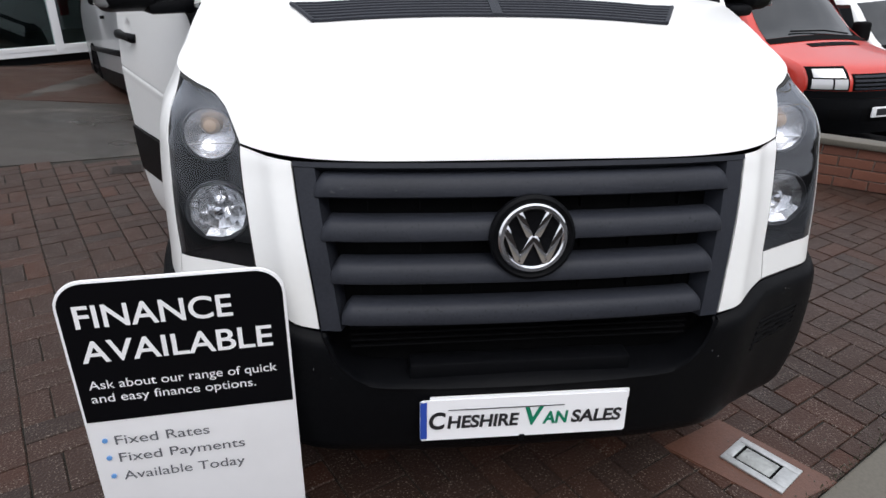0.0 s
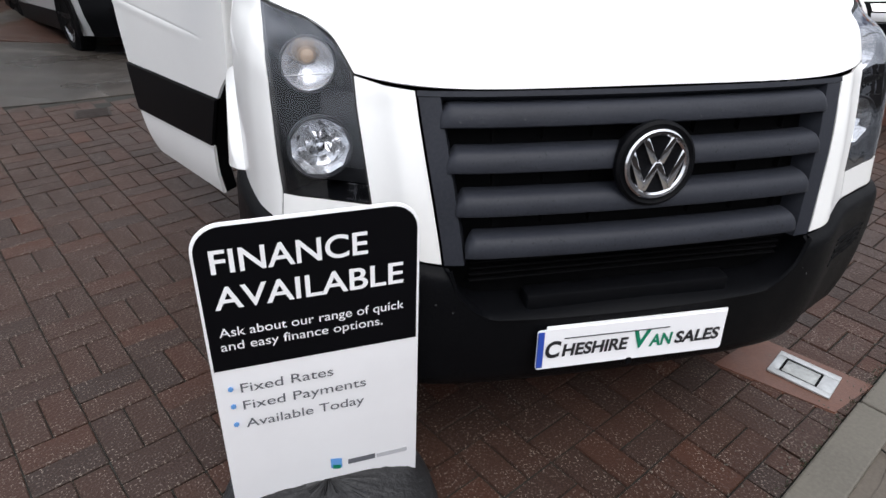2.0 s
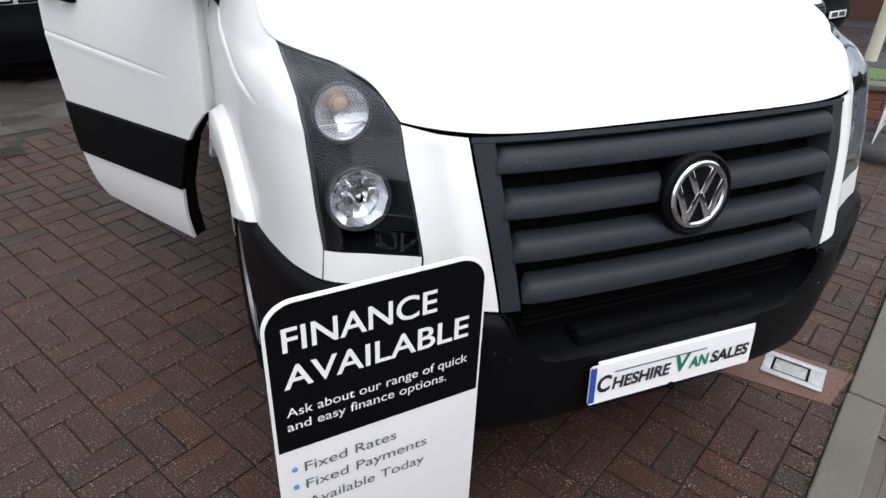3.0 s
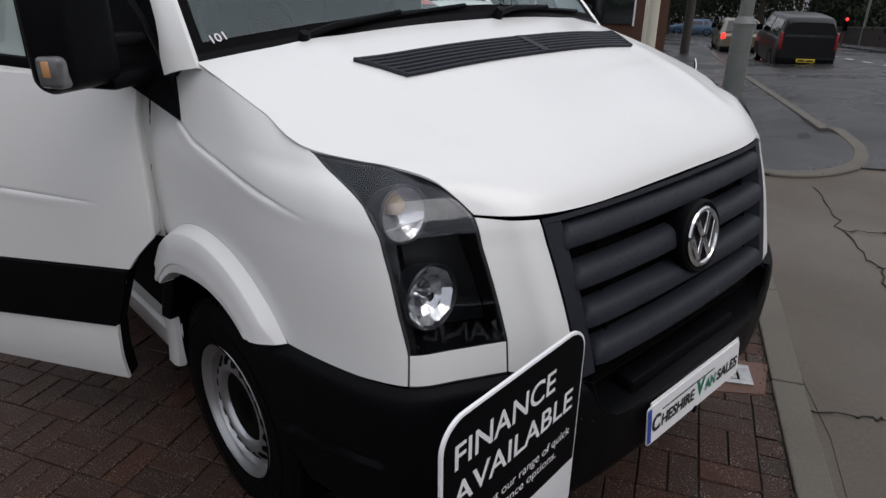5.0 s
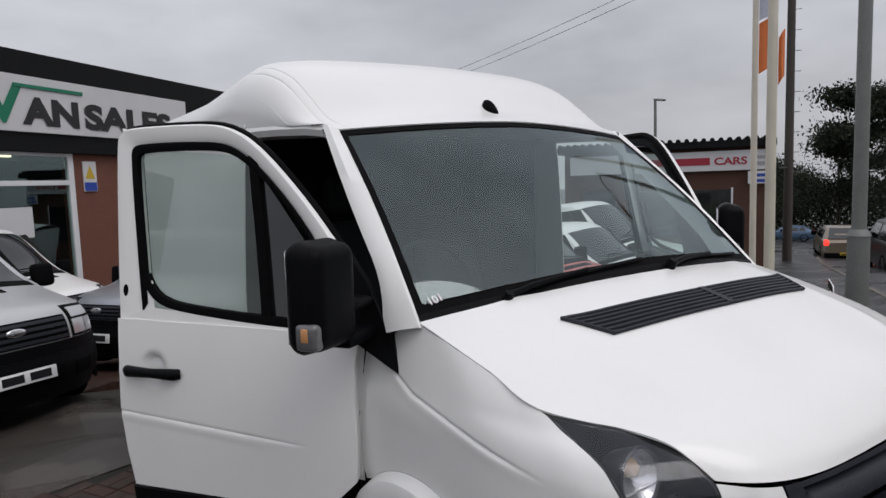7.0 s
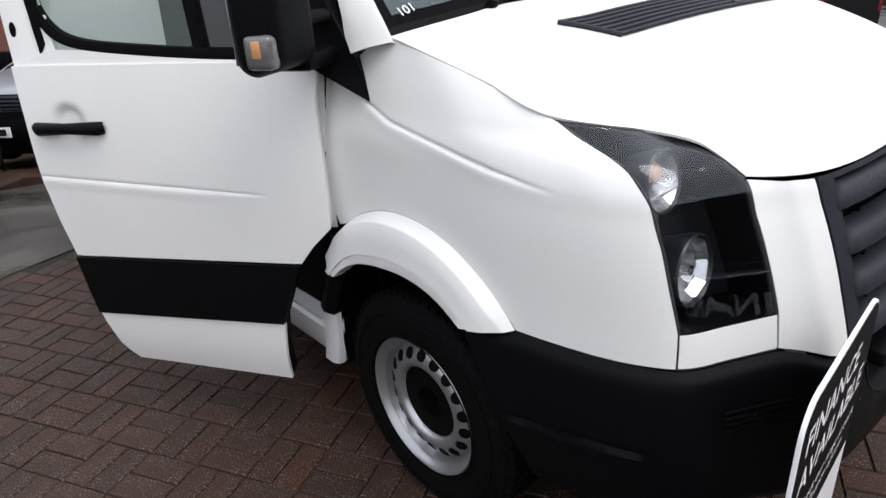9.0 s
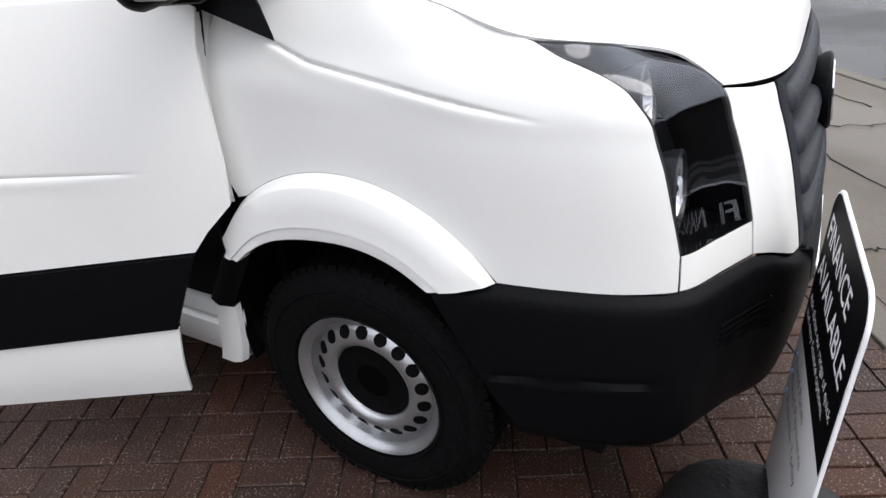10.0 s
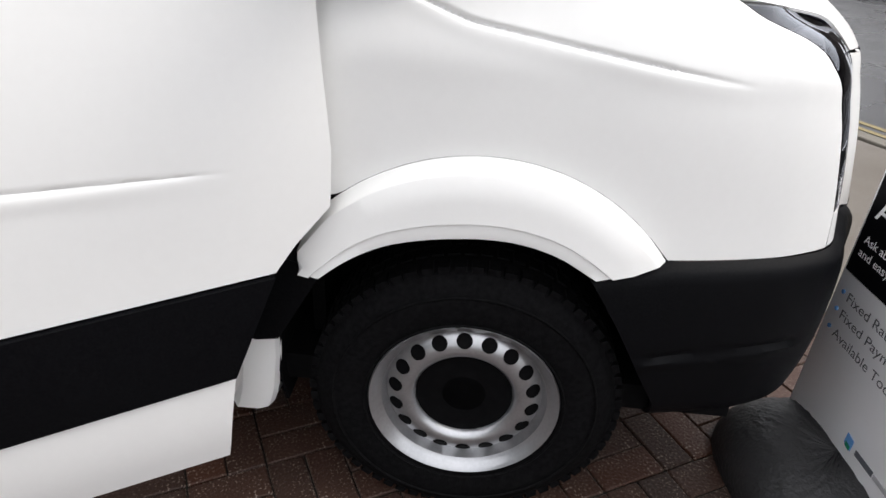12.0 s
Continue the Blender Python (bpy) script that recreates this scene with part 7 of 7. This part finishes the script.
# ---- flats ----
flats = tagged(empty("apartment_block"), "four-storey brown flats with white-framed windows and balconies", "building", kind="structure")
FLM = Matrix.Translation((87.6, 31.2, -4.2)) @ pose(0, 0, 0, 0, 0, -70) @ Matrix.Scale(1.3, 4)
flats.matrix_world = FLM
part("wall", box((0, 0, 0), (26, 10, 10.6)), M_FLATS, flats, smooth=False)
part("roof_edge", box((-0.4, -0.4, 10.6), (26.4, 10.4, 11.1)), M_FASCIA, flats, smooth=False)
part("end_panel", box((-0.06, 0.2, 0), (0, 9.8, 10.6)), M_FLATS, flats, smooth=False)
for fl in range(4):
    z = 1.0 + fl * 2.6
    for k in range(4):
        x = 1.0 + k * 6.2
        w = part("window", box((x, -0.10, z), (x + 2.6, -0.02, z + 1.5)), M_DARKGLASS, flats, smooth=False)
        for q in (0.0, 0.85, 1.7, 2.52):
            part("frame_post", box((x + q, -0.16, z), (x + q + 0.09, -0.10, z + 1.5)), M_FRAMEWHITE, w, smooth=False)
        part("frame_head", box((x, -0.16, z + 0.7), (x + 2.6, -0.10, z + 0.78)), M_FRAMEWHITE, w, smooth=False)
        part("balcony_panel", box((x + 0.05, -0.9, z - 1.15), (x + 2.55, -0.82, z - 0.2)), M_LIGHTPANEL, flats, smooth=False)
        part("balcony_floor", box((x - 0.3, -0.9, z - 1.3), (x + 3.4, 0, z - 1.16)), M_FASCIA, flats, smooth=False)
part("blue_panel", box((3.7, -0.2, 8.9), (4.9, -0.1, 10.2)), M_BLUE, flats, smooth=False)


# ---- trees ----
def tree(base, h, spread, seed, label, leaves=3200, flat=False):
    rnd = random.Random(seed)
    t = tagged(empty("tree"), label, "tree", "trees beside the road")
    bm = tube([base, base + Vector((0.1, 0, h * 0.4)), base + Vector((-0.1, 0.1, h * 0.92))], [h * 0.028, h * 0.02, h * 0.004], 9)
    tips = []
    for k in range(16):
        a, z = rnd.uniform(0, math.tau), h * rnd.uniform(0.3, 0.92)
        r = spread * (1.05 - 0.75 * z / h) * rnd.uniform(0.6, 1.15)
        p0 = base + Vector((0, 0, z))
        p2 = p0 + Vector((math.cos(a) * r, math.sin(a) * r, h * rnd.uniform(-0.01, 0.08)))
        tube([p0, p0.lerp(p2, 0.5) + Vector((0, 0, h * 0.02)), p2], [h * 0.009, h * 0.005, h * 0.002], 6, bm)
        tips += [p0.lerp(p2, f) for f in (0.45, 0.7, 0.88, 1.0)]
    part("trunk", bm, M_BARK, t)
    bm = bmesh.new()
    for _ in range(leaves * 2):
        c = rnd.choice(tips)
        s = spread * 0.16
        p = c + Vector((rnd.gauss(0, s), rnd.gauss(0, s), rnd.gauss(0, s * (0.45 if flat else 0.8))))
        q = Euler((rnd.uniform(0, 6.3), rnd.uniform(0, 6.3), rnd.uniform(0, 6.3))).to_matrix()
        w = rnd.uniform(0.06, 0.15) * spread / 4
        v = [bm.verts.new(p + q @ Vector(o)) for o in ((-w, 0, 0), (0, -w * 0.5, w * 0.1), (w, 0, 0), (0, w * 0.5, w * 0.1))]
        bm.faces.new(v)
    tagged(part("crown", bm, M_LEAF, t, smooth=False), kind="stuff")


tree(grounded(63, 26.6), 15.3, 6.2, 1, "broad dark cedar above the road", 9000, True)
tree(grounded(41, 24), 6.0, 3.0, 2, "dark clipped tree beside the pavement", 3000)
tree(grounded(52, 29.5), 6.6, 3.6, 3, "dark tree in the distance", 3000)
tree(grounded(66, 36), 7.4, 4.2, 4, "tall dark tree in the distance", 3000)
tree(grounded(70, 31.5), 10.2, 4.6, 5, "dark evergreen below the cedar", 3600)
tree(grounded(80, 41), 8, 5, 6, "tall dark tree in the distance", 3000)
tree(grounded(43, 8.2), 5.5, 3.2, 7, "leafy dark tree in front of the flats", 6500)
tree(grounded(58, 21.4), 8.8, 4.2, 8, "dark evergreen below the cedar", 3600)
tree(grounded(96, 48), 9, 6, 9, "tall dark tree in the distance", 3000)
bm, rnd = bmesh.new(), random.Random(31)
for x0, y0, x1, y1, h, thick in ((30, 20.5, 60, 36, 3.4, 1.8), (60, 36, 110, 66, 6.0, 4.0), (36, 5.0, 60, 17.0, 3.2, 1.5), (60, 17, 84, 29, 5.2, 2.5), (68, 41, 86, 32, 6.5, 3.0)):
    for _ in range(9000):
        t = rnd.random()
        top = h * (0.72 + 0.28 * math.sin(t * 23 + x0) * math.sin(t * 51))
        p = grounded(x0 + (x1 - x0) * t + rnd.gauss(0, thick * 0.3), y0 + (y1 - y0) * t + rnd.gauss(0, thick * 0.3), top * (1 - rnd.random() ** 1.4))
        q = Euler((rnd.uniform(0, 6.3), rnd.uniform(0, 6.3), rnd.uniform(0, 6.3))).to_matrix()
        w = rnd.uniform(0.10, 0.26)
        bm.faces.new([bm.verts.new(p + q @ Vector(o)) for o in ((-w, 0, 0), (0, -w * 0.55, w * 0.1), (w, 0, 0), (0, w * 0.55, w * 0.1))])
tagged(finish("hedge", bm, M_LEAF, smooth=False), "dark overgrown hedges and shrubs beside the road", "hedge", kind="stuff")
wall = tagged(empty("boundary_wall"), "low dark brick wall along the far pavement", "wall", kind="structure")
for k in range(24):
    a, b = lane_pt(2 + k * 0.28, 11.1, 0.02), lane_pt(2.28 + k * 0.28, 11.1, 0.02)
    m = Matrix.Translation(a) @ (b - a).to_track_quat("X", "Z").to_matrix().to_4x4()
    part("wall_body", box((0, 0, -0.2), ((b - a).length, 0.22, 1.15)), M_FLATS, wall, smooth=False).matrix_basis = m
    part("wall_cap", box((0, -0.03, 1.15), ((b - a).length, 0.25, 1.22), 0.01), M_KERB, wall, smooth=False).matrix_basis = m
# houses added behind the camera, across the road: unseen, they block low light
terrace = tagged(empty("terrace"), "plain brick houses assumed across the road, out of view", "building", kind="structure")
for k in range(8):
    house = part("house_front", box((k * 7, 0, 0), (k * 7 + 6.98, 8, 5.6)), M_FLATS, terrace, smooth=False)
    part("house_roof", box((k * 7 - 0.05, -0.3, 5.6), (k * 7 + 7.03, 8.3, 5.8)), M_FASCIA, terrace, smooth=False)
    for x in (1.0, 4.4):
        for z in (0.8, 3.4):
            part("window", box((k * 7 + x, -0.05, z), (k * 7 + x + 1.4, 0.02, z + 1.4)), M_DARKGLASS, terrace, smooth=False)
terrace.matrix_world = Matrix.Translation(road_pt(-46, 19)) @ pose(0, 0, 0, 0, 0, AX) @ Matrix.Translation((0, -8, 0))

# ---- paving blocks ----
random.seed(9)
PA = 27.8
paving = tagged(empty("block_paving"), "wet red and brown block paving of the forecourt", kind="structure")
cs, sn = math.cos(radians(PA)), math.sin(radians(PA))
block = box((-0.0980, -0.0480, -0.03), (0.0980, 0.0480, 0), 0.0035, 1)
block_mesh = bpy.data.meshes.new("paving_block")
block.to_mesh(block_mesh)
block.free()
block_mesh.materials.append(M_BRICK)
near, far, edge = [], [], []


for i in range(-34, 34):
    for j in range(-40, 40):
        for q in (-0.05, 0.05):
            turn = (i + j) % 2
            u, v = (j * 0.2, i * 0.2 + q) if turn else (j * 0.2 + q, i * 0.2)
            x, y = cs * u - sn * v, sn * u + cs * v
            rel = Vector((x, y, 0)) - RO
            if rel.dot(RN) > 0.09 or y > APRON(x) - 0.05 or x < -6 or x > 5.2 or (x > 2.3 and y > 3.1 - (x - 2.5) * 0.45):
                continue
            ob = (x, y, random.uniform(-0.002, 0.002) + level(x, y), PA + (0 if turn else 90) + random.uniform(-0.8, 0.8), random.uniform(-0.4, 0.4))
            if rel.dot(RN) > -0.125:
                edge.append(ob)
                continue
            (near if -2.3 < x < 1.1 and -0.6 < y < 2.2 and abs(x) > 0.55 else far).append(ob)
near.sort(key=lambda o: (o[0] + 1.25) ** 2 + (o[1] - 0.4) ** 2)
far += near[300:]
for x, y, z, a, tip in near[:300]:
    ob = new("paving_block", block_mesh)
    ob.parent = paving
    ob.matrix_basis = pose(x, y, z, tip, tip, a)
verts, faces = [], []
for x, y, z, a, tip in far:
    c, s = math.cos(radians(a)) , math.sin(radians(a))
    k = len(verts)
    for hx, hy, hz in ((0.0980, 0.0480, -0.007), (0.0950, 0.0450, 0.0)):
        for sx, sy in ((-1, -1), (1, -1), (1, 1), (-1, 1)):
            verts.append((x + c * sx * hx - s * sy * hy, y + s * sx * hx + c * sy * hy, z + hz + 0.0006 * tip * sx))
    faces.append((k + 4, k + 5, k + 6, k + 7))
    faces += [(k + q, k + (q + 1) % 4, k + 4 + (q + 1) % 4, k + 4 + q) for q in range(4)]
# blocks cut along the kerb
for x, y, z, a, tip in edge:
    c, s = math.cos(radians(a)), math.sin(radians(a))
    for hx, hy, hz in ((0.0965, 0.0465, 0.0),):
        poly = [Vector((x + c * sx * hx - s * sy * hy, y + s * sx * hx + c * sy * hy, z)) for sx, sy in ((-1, -1), (1, -1), (1, 1), (-1, 1))]
        cut = []
        for p, q in zip(poly, poly[1:] + poly[:1]):
            dp, dq = (p - RO).dot(RN) + 0.006, (q - RO).dot(RN) + 0.006
            if dp <= 0:
                cut.append(p)
            if dp * dq < 0:
                cut.append(p.lerp(q, dp / (dp - dq)))
        if len(cut) < 3:
            continue
        k, m = len(verts), len(cut)
        verts += [(p.x, p.y, p.z - 0.008) for p in cut] + [tuple(p) for p in cut]
        faces.append(tuple(range(k + m, k + 2 * m)))
        faces += [(k + q, k + (q + 1) % m, k + m + (q + 1) % m, k + m + q) for q in range(m)]
me = bpy.data.meshes.new("paving_field")
me.from_pydata(verts, [], faces)
me.materials.append(M_BRICK)
field_ob = new("paving_field", me)
field_ob.parent = paving
tagged(field_ob, kind="stuff")

# grit and moss gathered along the kerb
rnd = random.Random(5)
for name, mat, label, count in (("kerb_grit", M_KERB, "loose grit lying along the kerb", 600), ("kerb_moss", M_MOSS, "dark moss and weeds in the kerb joint", 1300)):
    bm = bmesh.new()
    for _ in range(count):
        s = rnd.uniform(-4.5, 2.2)
        n = -0.006 + rnd.gauss(0, 0.012) if name == "kerb_moss" else -abs(rnd.gauss(0, 0.09)) - 0.004
        p = road_pt(s, n)
        r = rnd.uniform(0.0015, 0.0042) if name == "kerb_grit" else rnd.uniform(0.004, 0.010)
        if name == "kerb_grit":
            bmesh.ops.create_cone(bm, cap_ends=True, segments=5, radius1=r, radius2=r * 0.5, depth=r * 1.4, matrix=Matrix.Translation(p + Vector((0, 0, 0.002 + r * 0.5))) @ pose(0, 0, 0, rnd.uniform(-30, 30), 0, rnd.uniform(0, 360)))
        else:
            an = rnd.uniform(0, math.tau)
            d = Vector((math.cos(an), math.sin(an), 0)) * 0.0022
            v = [bm.verts.new(p - d), bm.verts.new(p + d), bm.verts.new(p + Vector((rnd.uniform(-r, r), rnd.uniform(-r, r), 0.004 + r * 1.3)))]
            bm.faces.new(v)
    tagged(finish(name, bm, mat, smooth=False), label, "grit" if name == "kerb_grit" else "moss", kind="stuff")
